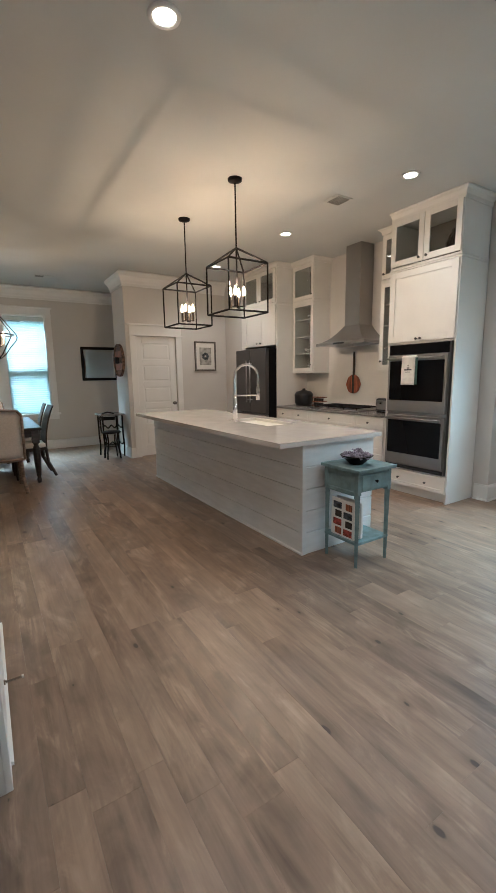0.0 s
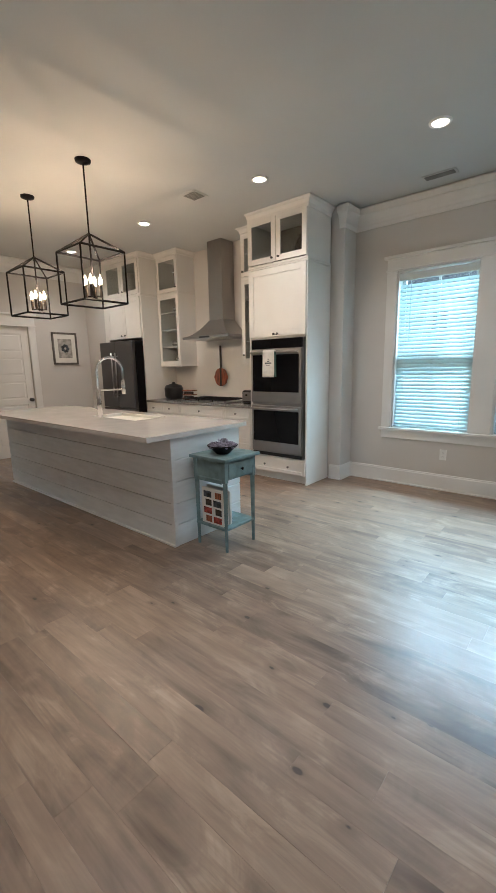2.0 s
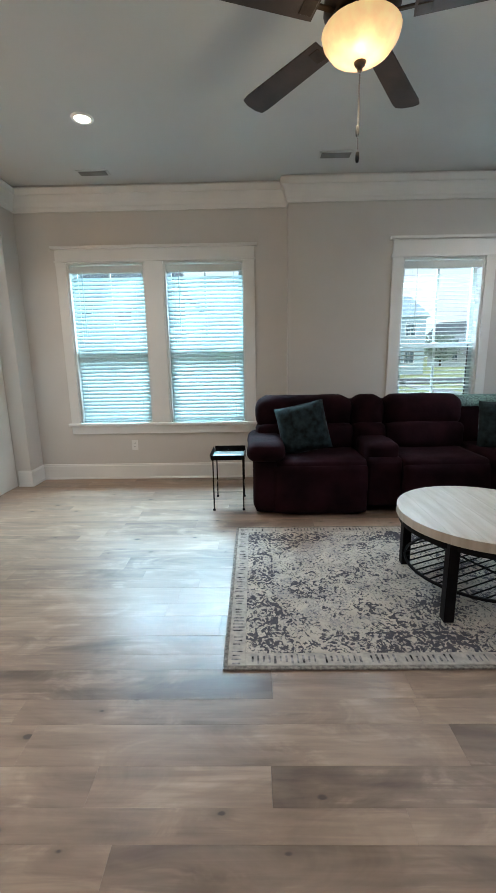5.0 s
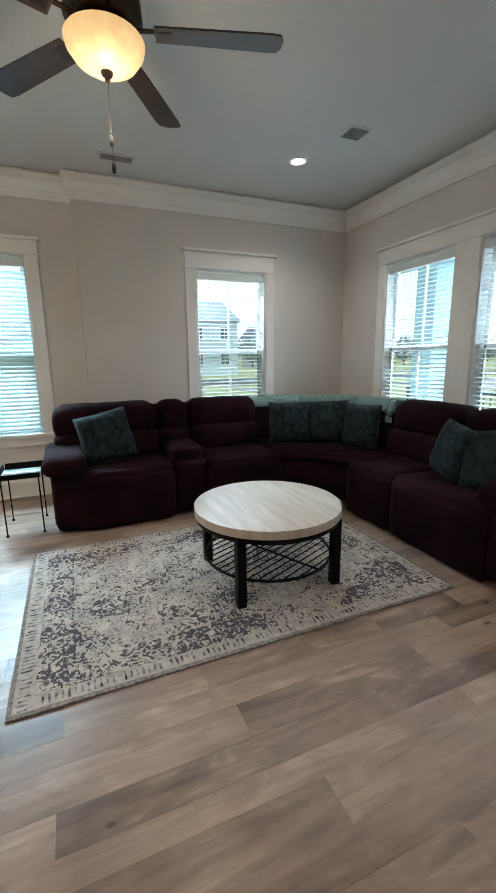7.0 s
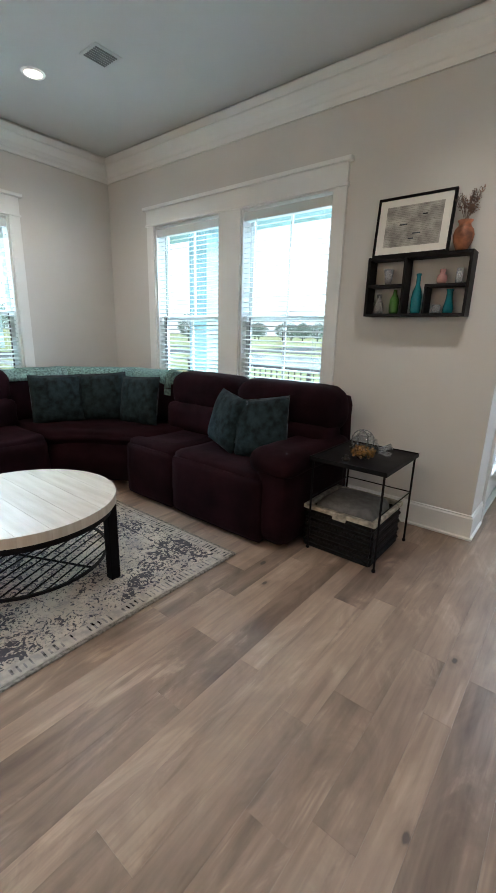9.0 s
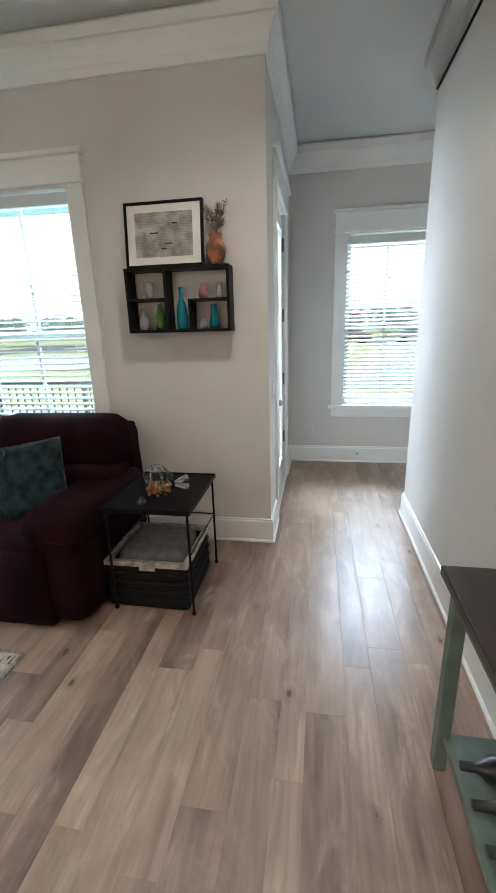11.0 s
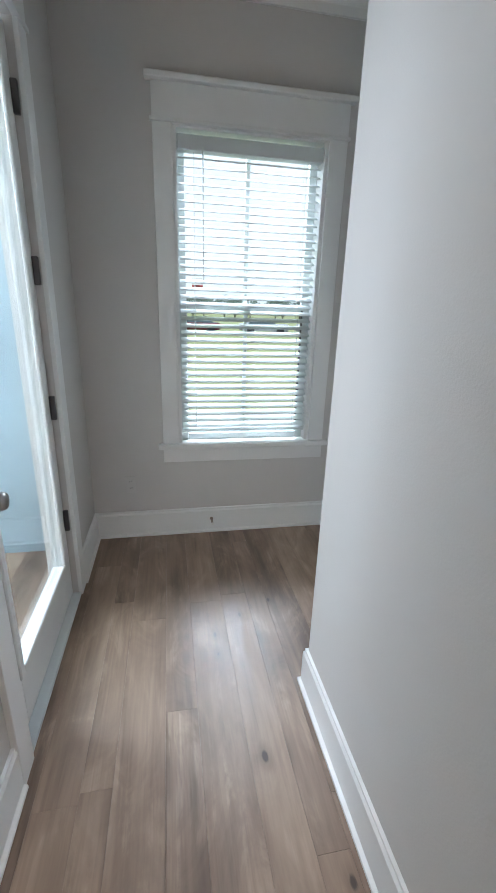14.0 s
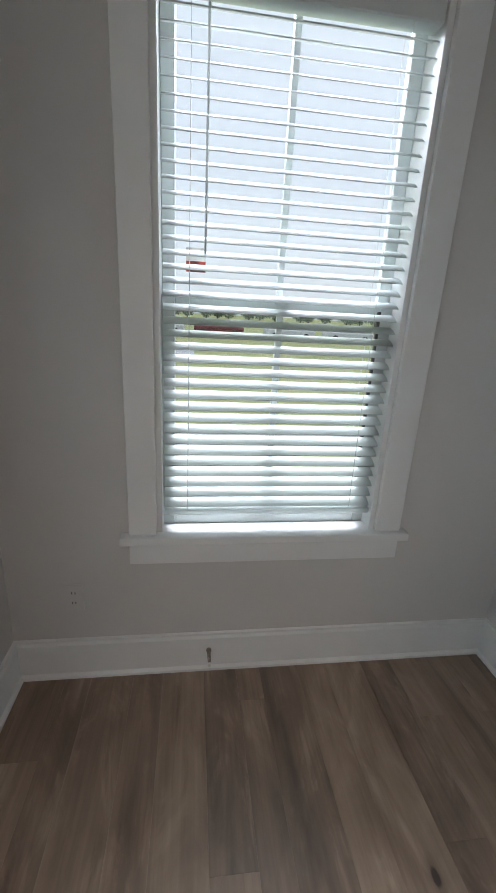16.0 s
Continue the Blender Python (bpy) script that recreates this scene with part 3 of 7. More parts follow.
def window(name, w, z0, z1, x, y, rz, label="", track=0):
    """A double-hung window centred on its opening: w wide, from z0 to z1; +y is outdoors. The reveal is the wall's thickness."""
    r = thing(name, (0, 0, 0), label, kind="structure")
    P = lambda n, bm, m="trim", l="": part(n, bm, M[m], r, l, local=True)
    h = w / 2
    # jamb liners, set back
    bm = bx(-h, -h + 0.02, 0.002, TH, z0, z1)
    box(bm, h - 0.02, h, 0.002, TH, z0, z1)
    box(bm, -h + 0.02, h - 0.02, 0.002, TH, z1 - 0.012, z1)
    P("jamb", bm)
    # sash frames
    zm = (z0 + z1) / 2 - 0.03
    for nm, a, b, yy in (("lower_sash", z0, zm + 0.02, 0.075), ("upper_sash", zm - 0.02, z1 - 0.012, 0.108)):
        bm = bx(-h + 0.02, -h + 0.065, yy, yy + 0.03, a, b, 0.003)
        box(bm, h - 0.065, h - 0.02, yy, yy + 0.03, a, b, 0.003)
        box(bm, -h + 0.065, h - 0.065, yy, yy + 0.03, a, a + 0.045, 0.003)
        box(bm, -h + 0.065, h - 0.065, yy, yy + 0.03, b - 0.045, b, 0.003)
        s = P(nm, bm, "vinyl")
        part("muntin", bx(-0.011, 0.011, yy + 0.004, yy + 0.026, a + 0.045, b - 0.045, 0.002), M["vinyl"], s, local=True)
        g = part("pane", bx(-h + 0.065, h - 0.065, yy + 0.012, yy + 0.016, a + 0.045, b - 0.045), M["glass"], s, local=True)
        g.visible_shadow = False
    if track:
        P("dark_track", bx(track * (h - 0.073) - 0.005, track * (h - 0.073) + 0.005, 0.062, 0.072, z0 + 0.05, zm), "dsteel")
    P("sash_lock", bx(-0.025, 0.025, 0.06, 0.075, zm + 0.005, zm + 0.03, 0.004), "vinyl")
    return r


def casing(name, x0, x1, z0, z1, posts, x, y, rz, label, top=2.56, sill=0.04):
    """Board casing round one or more openings: sides, header with cap and bead, stool and apron. Local x along the wall, -y into the room."""
    r = thing(name, (0, 0, 0), label, kind="structure")
    P = lambda n, bm: part(n, bm, M["trim"], r, local=True)
    for a, b in posts:
        P("side_casing", bx(a, b, -0.019, 0.004, z0, z1, 0.002))
    P("bead", bx(x0 - 0.012, x1 + 0.012, -0.028, 0.004, z1, z1 + 0.018, 0.004, 2))
    P("header", bx(x0, x1, -0.021, 0.004, z1 + 0.018, top - 0.03, 0.002))
    P("header_cap", bx(x0 - 0.03, x1 + 0.03, -0.05, 0.004, top - 0.03, top, 0.006, 2))
    if sill:
        P("stool", bx(x0 - 0.03, x1 + 0.03, -0.045, 0.072, z0 - 0.03, z0 + 0.004, 0.006, 2))
        P("apron", bx(x0, x1, -0.019, 0.004, z0 - 0.12, z0 - 0.03, 0.002))
    place(r, x, y, rz)
    return r


def blind(w, z0, z1, x, y, rz, tilt, label, pitch=0.041, wand=-1, slat="slat", lift=0.0):
    """A venetian blind in a window's reveal: valance, slats, bottom rail, ladder cords and a wand."""
    r = thing("window_blind", (0, 0, 0), label, "window blind", "window blinds")
    h = w / 2 - 0.024
    yc = 0.038
    z0 += lift
    P = lambda n, bm, m=slat, l="": part(n, bm, M[m], r, l, local=True)
    P("valance", bx(-h, h, yc - 0.034, yc + 0.028, z1 - 0.105, z1 - 0.034, 0.004), "vinyl")
    n = int((z1 - 0.115 - z0 - 0.03) / pitch)
    bm = bmesh.new()
    k = 4
    rows = []
    for i in range(k + 1):
        u = (i / k - 0.5) * 0.05
        rows.append([bm.verts.new((sx * (h - 0.004), u, 0.0035 * (1 - (2 * i / k - 1) ** 2))) for sx in (-1, 1)])
    top = bmesh.ops.extrude_face_region(bm, geom=[bm.faces.new((a[0], a[1], b[1], b[0])) for a, b in zip(rows, rows[1:])])
    bmesh.ops.translate(bm, verts=[g for g in top["geom"] if isinstance(g, bmesh.types.BMVert)], vec=(0, 0, 0.0025))
    bmesh.ops.recalc_face_normals(bm, faces=bm.faces)
    turned(bm, pose(0, 0, 0, tilt, 0, 0))
    first = P("slat", bm)
    for i in range(n):
        s = first if i == 0 else first.copy()
        if i:
            scene.collection.objects.link(s)
            s.parent = r
        s.location = (0, yc, z0 + 0.035 + pitch * (i + 0.5))
        s.rotation_euler = (radians(random.uniform(-1.2, 1.2)), 0, 0)
    P("bottom_rail", bx(-h, h, yc - 0.025, yc + 0.025, z0 + 0.012, z0 + 0.034, 0.004))
    bm = bmesh.new()
    for cx in (-h * 0.78, h * 0.78):
        for yy in (-0.026, 0.026):
            tube(bm, (cx, yc + yy, z0 + 0.03), (cx, yc + yy, z1 - 0.08), 0.0011, n=4)
    P("ladder_cord", bm)
    if wand:
        wx = wand * h * 0.66
        P("wand", tube(bmesh.new(), (wx, yc - 0.036, z1 - 0.09), (wx, yc - 0.036, z1 - 0.75), 0.004, n=6))
    place(r, x, y, rz)
    return r


# hall end window (faces south: outdoors is -y)
def win_set(wall_name, openings, z0, z1, at, rz, flip, edges, tilt, lab, top=2.56, wand=-1, slat="slat", lift=0.0):
    """Windows, blinds and casing of one wall. openings and edges run along the wall in world metres; flip turns them into the local frame."""
    for a, b in openings:
        c = (a + b) / 2
        x, y = (c, at) if rz in (0, 180) else (at, c)
        wdw = window("window_" + str(next(WN)), abs(b - a), z0, z1, 0, 0, rz, label="white double-hung window with two panes over two", track={"hall": 1, "step": 1, "south": -1}.get(wall_name, 0))
        place(wdw, x, y, rz)
        blind(abs(b - a), z0, z1, x, y, rz, tilt, lab, wand=wand, slat=slat, lift=lift)
    lo, hi = edges
    x, y = (0, at) if rz in (0, 180) else (at, 0)
    s = flip
    e = sorted((s * lo, s * hi))
    ps = []
    cuts = sorted([tuple(sorted((s * a, s * b))) for a, b in openings])
    u = e[0]
    for a, b in cuts:
        ps.append((u, a))
        u = b
    ps.append((u, e[1]))
    casing("window_trim", e[0], e[1], z0, z1, ps, x, y, rz, "white flat window casing with a capped header and stool", top)


import itertools
WN = itertools.count(1)
OPEN = "white venetian blind with open slats, lowered over the window"
SHUT = "white venetian blind with half-closed slats, lowered over the window"
win_set("hall", [(-0.668, 0.185)], 0.64, 2.36, YE, 180, -1, (-0.77, 0.285), 24, OPEN, lift=0.055)
win_set("south", [(1.97, 2.86), (3.11, 4.02)], 0.66, 2.38, YS, 180, -1, (1.87, 4.13), 11, OPEN)
win_set("step", [(-2.45, -1.60)], 0.66, 2.36, XB, -90, -1, (-2.55, -1.49), 11, OPEN)
win_set("east", [(0.04, 0.91), (1.11, 1.95)], 0.66, 2.40, XA, -90, -1, (-0.07, 2.06), 48, SHUT, slat="skylit_slat")
win_set("north", [(-0.34, 0.38), (0.55, 1.28)], 0.72, 2.6, 9.3, 0, 1, (-0.44, 1.39), 52, SHUT, top=2.76, slat="skylit_slat")


# ---- doors ----
def panel_door(x, y, rz, w, h, label, name, kx=None):
    """A five-panel interior door; local x along it, -y towards the room."""
    r = thing(name, (0, 0, 0), label, kind="structure")
    bm = bx(0.003, w - 0.003, 0.01, 0.045, 0.012, h - 0.003)
    e = 0.012
    ps = 5
    gap = 0.10
    ph = (h - 0.2 - 0.12 - gap * (ps - 1)) / ps
    box(bm, 0.003, 0.115, 0, 0.01, 0.012, h - 0.003, 0.002)
    box(bm, w - 0.115, w - 0.003, 0, 0.01, 0.012, h - 0.003, 0.002)
    z = 0.012
    zs = []
    for i in range(ps + 1):
        t = 0.19 if i == 0 else gap
        top = min(z + t, h - 0.003)
        box(bm, 0.115, w - 0.115, 0, 0.01, z, top if i < ps else h - 0.003, 0.002)
        zs.append(top)
        z = top + ph
    part("leaf", bm, M["trim"], r, local=True)
    for i in range(ps):
        part("panel", bx(0.14, w - 0.14, 0.002, 0.012, zs[i] + 0.025, zs[i] + ph - 0.025, 0.008), M["trim"], r, local=True)
    bm = lathe(bmesh.new(), (0, 0, 0), [(0, 0), (0.03, 0), (0.03, 0.008), (0.012, 0.012), (0.012, 0.035), (0.027, 0.045), (0.03, 0.06), (0.022, 0.072), (0, 0.075)], 16)
    turned(bm, pose(kx or w - 0.06, 0, 0.955 if kx else 0.93, 90, 0, 0))
    part("knob", bm, M["steel" if kx else "dsteel"], r, "satin door knob", True, local=True)
    for z in (0.25, h / 2, h - 0.25):
        part("hinge", bx(-0.008, 0.006, -0.006, 0.004, z - 0.045, z + 0.045, 0.002), M["dsteel"], r, local=True)
    place(r, x, y, rz)
    return r


panel_door(2.41, 7.335, 0, 0.73, 2.10, "white five-panel pantry door, closed", "door_1")
casing("door_trim", 2.305, 3.245, 0.0, 2.10, [(2.305, 2.41), (3.14, 3.245)], 0, 7.3, 0, "white door casing with a capped header", top=2.30, sill=0)
panel_door(0.015, 0.72, 90, 0.9, 2.06, "pale grey panelled entry door, closed", "door_2", kx=0.1)
casing("door_trim", 0.63, 1.72, 0.0, 2.06, [(0.63, 0.72), (1.62, 1.72)], 0.055, 0, 90, "white door casing beside the entry", top=2.26, sill=0)

# glazed patio door in the hall's east wall; outdoors is +x
r = thing("door_3", (0, 0, 0), "white full-glass patio door, closed, with dark hinges", kind="structure")
bm = bx(-0.43, -0.31, 0.03, 0.072, 0.02, 2.40, 0.002)
box(bm, 0.31, 0.43, 0.03, 0.072, 0.02, 2.40, 0.002)
box(bm, -0.31, 0.31, 0.03, 0.072, 0.02, 0.26, 0.002)
box(bm, -0.31, 0.31, 0.03, 0.072, 2.28, 2.40, 0.002)
part("leaf", bm, M["trim"], r, local=True)
bm = bx(-0.335, -0.30, 0.015, 0.03, 0.235, 2.305, 0.004)
box(bm, 0.30, 0.335, 0.015, 0.03, 0.235, 2.305, 0.004)
box(bm, -0.30, 0.30, 0.015, 0.03, 0.235, 0.27, 0.004)
box(bm, -0.30, 0.30, 0.015, 0.03, 2.27, 2.305, 0.004)
part("glazing_bead", bm, M["trim"], r, local=True)
g = part("pane", bx(-0.31, 0.31, 0.045, 0.055, 0.26, 2.28), M["glass"], r, local=True)
g.visible_shadow = False
for z in (0.445, 1.015, 1.59, 2.18):
    part("hinge", bx(0.415, 0.437, 0.006, 0.03, z - 0.055, z + 0.055, 0.003), M["dsteel"], r, "dark steel hinge", local=True)
for nm, z, prof in (("door_knob", 0.925, [(0, 0), (0.033, 0), (0.033, 0.008), (0.014, 0.013), (0.012, 0.034), (0.024, 0.042), (0.029, 0.056), (0.024, 0.07), (0, 0.075)]),
                    ("deadbolt", 1.08, [(0, 0), (0.031, 0), (0.030, 0.010), (0.014, 0.014), (0.012, 0.022), (0, 0.024)])):
    bm = turned(lathe(bmesh.new(), (0, 0, 0), prof, 18), pose(-0.37, 0.03, z, 90, 0, 0))
    if nm == "deadbolt":
        box(bm, -0.376, -0.364, -0.006, 0.008, z - 0.017, z + 0.017, 0.002)
    part(nm, bm, M["steel"], r, "satin nickel " + nm.replace("_", " "), smooth=nm == "door_knob", local=True)
part("threshold", bx(-0.43, 0.43, -0.012, 0.12, 0.0, 0.018, 0.004), M["vinyl"], r, local=True)
place(r, 0.74, -4.43, -90)
casing("door_trim", 3.905, 4.955, 0.0, 2.42, [(3.905, 4.0), (4.86, 4.955)], 0.74, 0, -90, "white casing round the patio door", top=2.62, sill=0)
# a switch plate by the patio door
r = thing("light_switch", (0.738, -3.79, 1.10), "white single light switch plate", "light switch")
part("plate", bx(0.733, 0.7395, -3.828, -3.752, 1.04, 1.16, 0.002), M["trim"], r)
part("rocker", bx(0.729, 0.7335, -3.807, -3.773, 1.065, 1.135, 0.002), M["trim"], r)


def outlet(x, y, z, ax, paint="trim"):
    r = thing("wall_outlet", (x, y, z), "white wall outlet low on the wall", "outlet", "wall outlets")
    f = (lambda a, b, c, d, t0, t1: bx(a, b, y + t0, y + t1, c, d, 0.001)) if ax == "y" else (lambda a, b, c, d, t0, t1: bx(x - t1, x - t0, y + a - x, y + b - x, c, d, 0.001))
    part("plate", f(x - 0.035, x + 0.035, z - 0.058, z + 0.058, 0.0005, 0.006), M[paint], r)
    for dz in (-0.022, 0.022):
        part("socket", f(x - 0.014, x + 0.014, z + dz - 0.014, z + dz + 0.014, 0.006, 0.0075), M[paint], r)
        for dx in (-0.006, 0.006):
            part("slot", f(x + dx - 0.0015, x + dx + 0.0015, z + dz - 0.004, z + dz + 0.006, 0.0075, 0.008), M["bplastic"], r)


outlet(0.50, YE, 0.37, "y", "wall")
outlet(XA, 1.35, 0.40, "x")


def doorstop(a, b, tip):
    r = thing("spring_doorstop", a, "spring doorstop with a white tip on the baseboard", "doorstop", "doorstops")
    a, b = Vector(a), Vector(b)
    bm = tube(bmesh.new(), a, a + (b - a) * 0.08, 0.011, n=10)
    q = (b - a).to_track_quat("Z", "Y")
    L = (b - a).length
    pts = [a + q @ Vector((0.006 * math.cos(i * 0.9), 0.006 * math.sin(i * 0.9), L * (0.08 + 0.8 * i / 80))) for i in range(81)]
    pipe(bm, pts, 0.0016, 4)
    part("spring", bm, M["spring"], r)
    part("rubber_tip", tube(bmesh.new(), a + (b - a) * 0.88, b, 0.007, n=10), M["paper"], r)


doorstop((-0.02, YE + 0.017, 0.10), (-0.02, YE + 0.10, 0.10), 0)
doorstop((0.072, 2.1, 0.09), (0.15, 2.1, 0.09), 0)


# ---- kitchen ----
XF, XW = 4.17, 4.798       # cabinet faces, kitchen's back wall


def knob(parent, x, y, z):
    bm = turned(lathe(bmesh.new(), (0, 0, 0), [(0, 0), (0.007, 0), (0.006, 0.012), (0.013, 0.018), (0.014, 0.024), (0, 0.028)], 12), pose(x, y, z, 0, -90, 0))
    return part("knob", bm, M["dsteel"], parent, "small dark round knob", True)


def shaker(parent, y0, y1, z0, z1, xf=XF, name="door", glass=False, kn=None, rail=0.06):
    """A framed cabinet front facing -x."""
    bm = bmesh.new()
    y0, y1 = sorted((y0, y1))
    y0, y1, z0, z1 = y0 + 0.002, y1 - 0.002, z0 + 0.002, z1 - 0.002
    rail = min(rail, (z1 - z0) * 0.24)
    x0, x1 = xf - 0.02, xf - 0.0005
    box(bm, x0, x1, y0, y0 + rail, z0, z1, 0.0015)
    box(bm, x0, x1, y1 - rail, y1, z0, z1, 0.0015)
    box(bm, x0, x1, y0 + rail, y1 - rail, z0, z0 + rail, 0.0015)
    box(bm, x0, x1, y0 + rail, y1 - rail, z1 - rail, z1, 0.0015)
    d = part(name, bm, M["cab"], parent)
    if not glass:
        part("panel", bx(x0 + 0.008, x1, y0 + rail, y1 - rail, z0 + rail, z1 - rail), M["cab"], d)
    if glass:
        g = part("pane", bx(x0 + 0.006, x0 + 0.009, y0 + rail, y1 - rail, z0 + rail, z1 - rail), M["cglass"], d)
    if kn:
        knob(d, x0, *kn)
    return d


def carcass(parent, x0, x1, y0, y1, z0, z1, shelves=(), t=0.018):
    """An open-fronted cabinet box."""
    bm = bx(x0, x1, y0, y0 + t, z0, z1)
    box(bm, x0, x1, y1 - t, y1, z0, z1)
    box(bm, x0, x1, y0 + t, y1 - t, z0, z0 + t)
    box(bm, x0, x1, y0 + t, y1 - t, z1 - t, z1)
    o = part("body", bm, M["cab"], parent)
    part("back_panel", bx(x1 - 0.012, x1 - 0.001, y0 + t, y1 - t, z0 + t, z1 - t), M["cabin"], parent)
    for z in shelves:
        part("shelf", bx(x0 + 0.03, x1 - 0.013, y0 + t, y1 - t, z, z + 0.016), M["cab"], parent)
    return o


def cornice(parent, pts, z0, z1, out, name="cornice"):
    """A cap moulding along the tops of cabinets: pts run with the room to the left."""
    prof = [(0.0, z0), (0.012, z0), (0.016, z0 + (z1 - z0) * 0.35), (out * 0.6, z0 + (z1 - z0) * 0.7), (out, z0 + (z1 - z0) * 0.85), (out, z1), (0.0, z1)]
    o = molding(name, M["cab"], prof, pts[::-1], "")
    del o["kind"]
    o["label"] = "white stepped cabinet moulding"
    me = o.data
    me.transform(Matrix.Translation(-origin(parent)))
    o.parent = parent
    return o


KC = "white shaker"
# tall oven unit
Y0, Y1 = 2.63, 3.46
r = thing("tall_oven_cabinet", (XF, Y0, 0), "tall white shaker cabinet housing the double oven, glass doors on top", "cabinet", "kitchen cabinets")
part("side_panel", bx(XF, XW - 0.14, Y0, Y0 + 0.02, 0.0, 2.53), M["cab"], r)
part("side_panel", bx(XF, XW - 0.14, Y1 - 0.02, Y1, 0.0, 2.53), M["cab"], r)
part("toe_kick", bx(XF + 0.06, XW - 0.14, Y0 + 0.02, Y1 - 0.02, 0.0, 0.10), M["cab"], r)
for a, b in ((0.10, 0.12), (0.29, 0.305), (1.715, 1.735), (2.50, 2.53)):
    part("shelf", bx(XF, XW - 0.14, Y0 + 0.02, Y1 - 0.02, a, b), M["cab"], r)
shaker(r, Y0 + 0.01, Y1 - 0.01, 0.11, 0.295, name="drawer", kn=(Y0 + 0.24, 0.20))
knob(r, XF - 0.02, Y1 - 0.24, 0.20)
shaker(r, Y0 + 0.01, Y1 - 0.01, 1.735, 2.50, name="lift_door", rail=0.07)
for yy in (3.02, 3.07):
    knob(r, XF - 0.02, yy, 1.765)
cornice(r, [(XF, Y1), (XF, Y0), (4.64, Y0)], 2.505, 2.535, 0.02, "ledge")
bm = bx(XF, 4.64, Y0, Y0 + 0.02, 2.535, 3.1)
box(bm, XF, 4.64, Y1 - 0.02, Y1, 2.535, 3.1)
box(bm, XF, 4.64, Y0 + 0.02, Y1 - 0.02, 2.535, 2.555)
box(bm, XF, 4.64, Y0 + 0.02, Y1 - 0.02, 3.03, 3.125)
part("upper_body", bm, M["cab"], r)
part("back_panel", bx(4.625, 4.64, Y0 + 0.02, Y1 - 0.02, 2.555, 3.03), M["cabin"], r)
for a, b, k in ((Y0 + 0.005, 3.043, 3.0), (3.047, Y1 - 0.005, 3.09)):
    shaker(r, a, b, 2.56, 3.04, name="glass_door", glass=True, kn=(k, 2.6))
cornice(r, [(XF, Y1), (XF, Y0), (4.64, Y0)], 3.03, 3.128, 0.06)
part("filler", bx(4.64, 4.655, Y0 + 0.004, Y0 + 0.02, 0, 3.12), M["cab"], r)

# double oven
r = thing("double_wall_oven", (XF, 2.68, 0.305), "stainless double wall oven with black glass doors", "oven")
part("casing", bx(XF - 0.01, XF + 0.45, 2.672, 3.418, 0.307, 1.713, 0.003), M["steel"], r)
part("control_panel", bx(XF - 0.03, XF - 0.01, 2.68, 3.41, 1.60, 1.708, 0.004), M["bglass"], r)
for z0, z1 in ((0.36, 0.93), (0.965, 1.59)):
    d = part("oven_door", bx(XF - 0.045, XF - 0.011, 2.68, 3.41, z0, z1, 0.005), M["steel"], r)
    part("door_glass", bx(XF - 0.049, XF - 0.0455, 2.71, 3.38, z0 + 0.13, z1 - 0.06, 0.001), M["bglass"], d)
    bm = tube(bmesh.new(), (XF - 0.09, 2.70, z1 - 0.035), (XF - 0.09, 3.39, z1 - 0.035), 0.011, n=12)
    for yy in (2.73, 3.36):
        tube(bm, (XF - 0.09, yy, z1 - 0.035), (XF - 0.044, yy, z1 - 0.035), 0.008, n=8)
    part("handle", bm, M["steel"], d, "round steel bar handle", True)
part("bottom_vent", bx(XF - 0.03, XF - 0.011, 2.68, 3.41, 0.312, 0.352, 0.003), M["bplastic"], r)

# tea towel over the upper handle
r = thing("tea_towel", (XF - 0.09, 3.1, 1.57), "white lettered tea towel with a green edge hanging on the oven", "towel")
bm = bmesh.new()
n = 14
g = []
for i in range(n + 1):
    row = []
    for j in range(9):
        s = i / n
        z = 1.27 + (1.572 - 1.27) * min(1, s * 1.0)
        x = XF - 0.106 + 0.004 * math.sin(j * 1.4) * (1 - s)
        row.append(bm.verts.new((x, 3.01 + 0.165 * j / 8 + 0.004 * (1 - s), z)))
    g.append(row)
row = [bm.verts.new((XF - 0.09, v.co.y, 1.58)) for v in g[-1]]
g.append(row)
row = [bm.verts.new((XF - 0.075, v.co.y, 1.57)) for v in g[-1]]
g.append(row)
row = [bm.verts.new((XF - 0.072, v.co.y, 1.32)) for v in g[-1]]
g.append(row)
for A, B in zip(g, g[1:]):
    for j in range(8):
        bm.faces.new((A[j], A[j + 1], B[j + 1], B[j]))
t = part("cloth", bm, M["towel"], r, smooth=True)
sd = t.modifiers.new("thick", "SOLIDIFY")
sd.thickness = 0.004
part("green_edge", bx(XF - 0.104, XF - 0.099, 2.985, 3.012, 1.275, 1.56, 0.001), M["green_t"], r)
for k, (zz, w, h) in enumerate(((1.445, 0.03, 0.012), (1.425, 0.09, 0.014), (1.405, 0.06, 0.006), (1.47, 0.014, 0.012))):
    part("lettering", bx(XF - 0.1125, XF - 0.111, 3.093 - w / 2, 3.093 + w / 2, zz, zz + h), M["dink"], r)


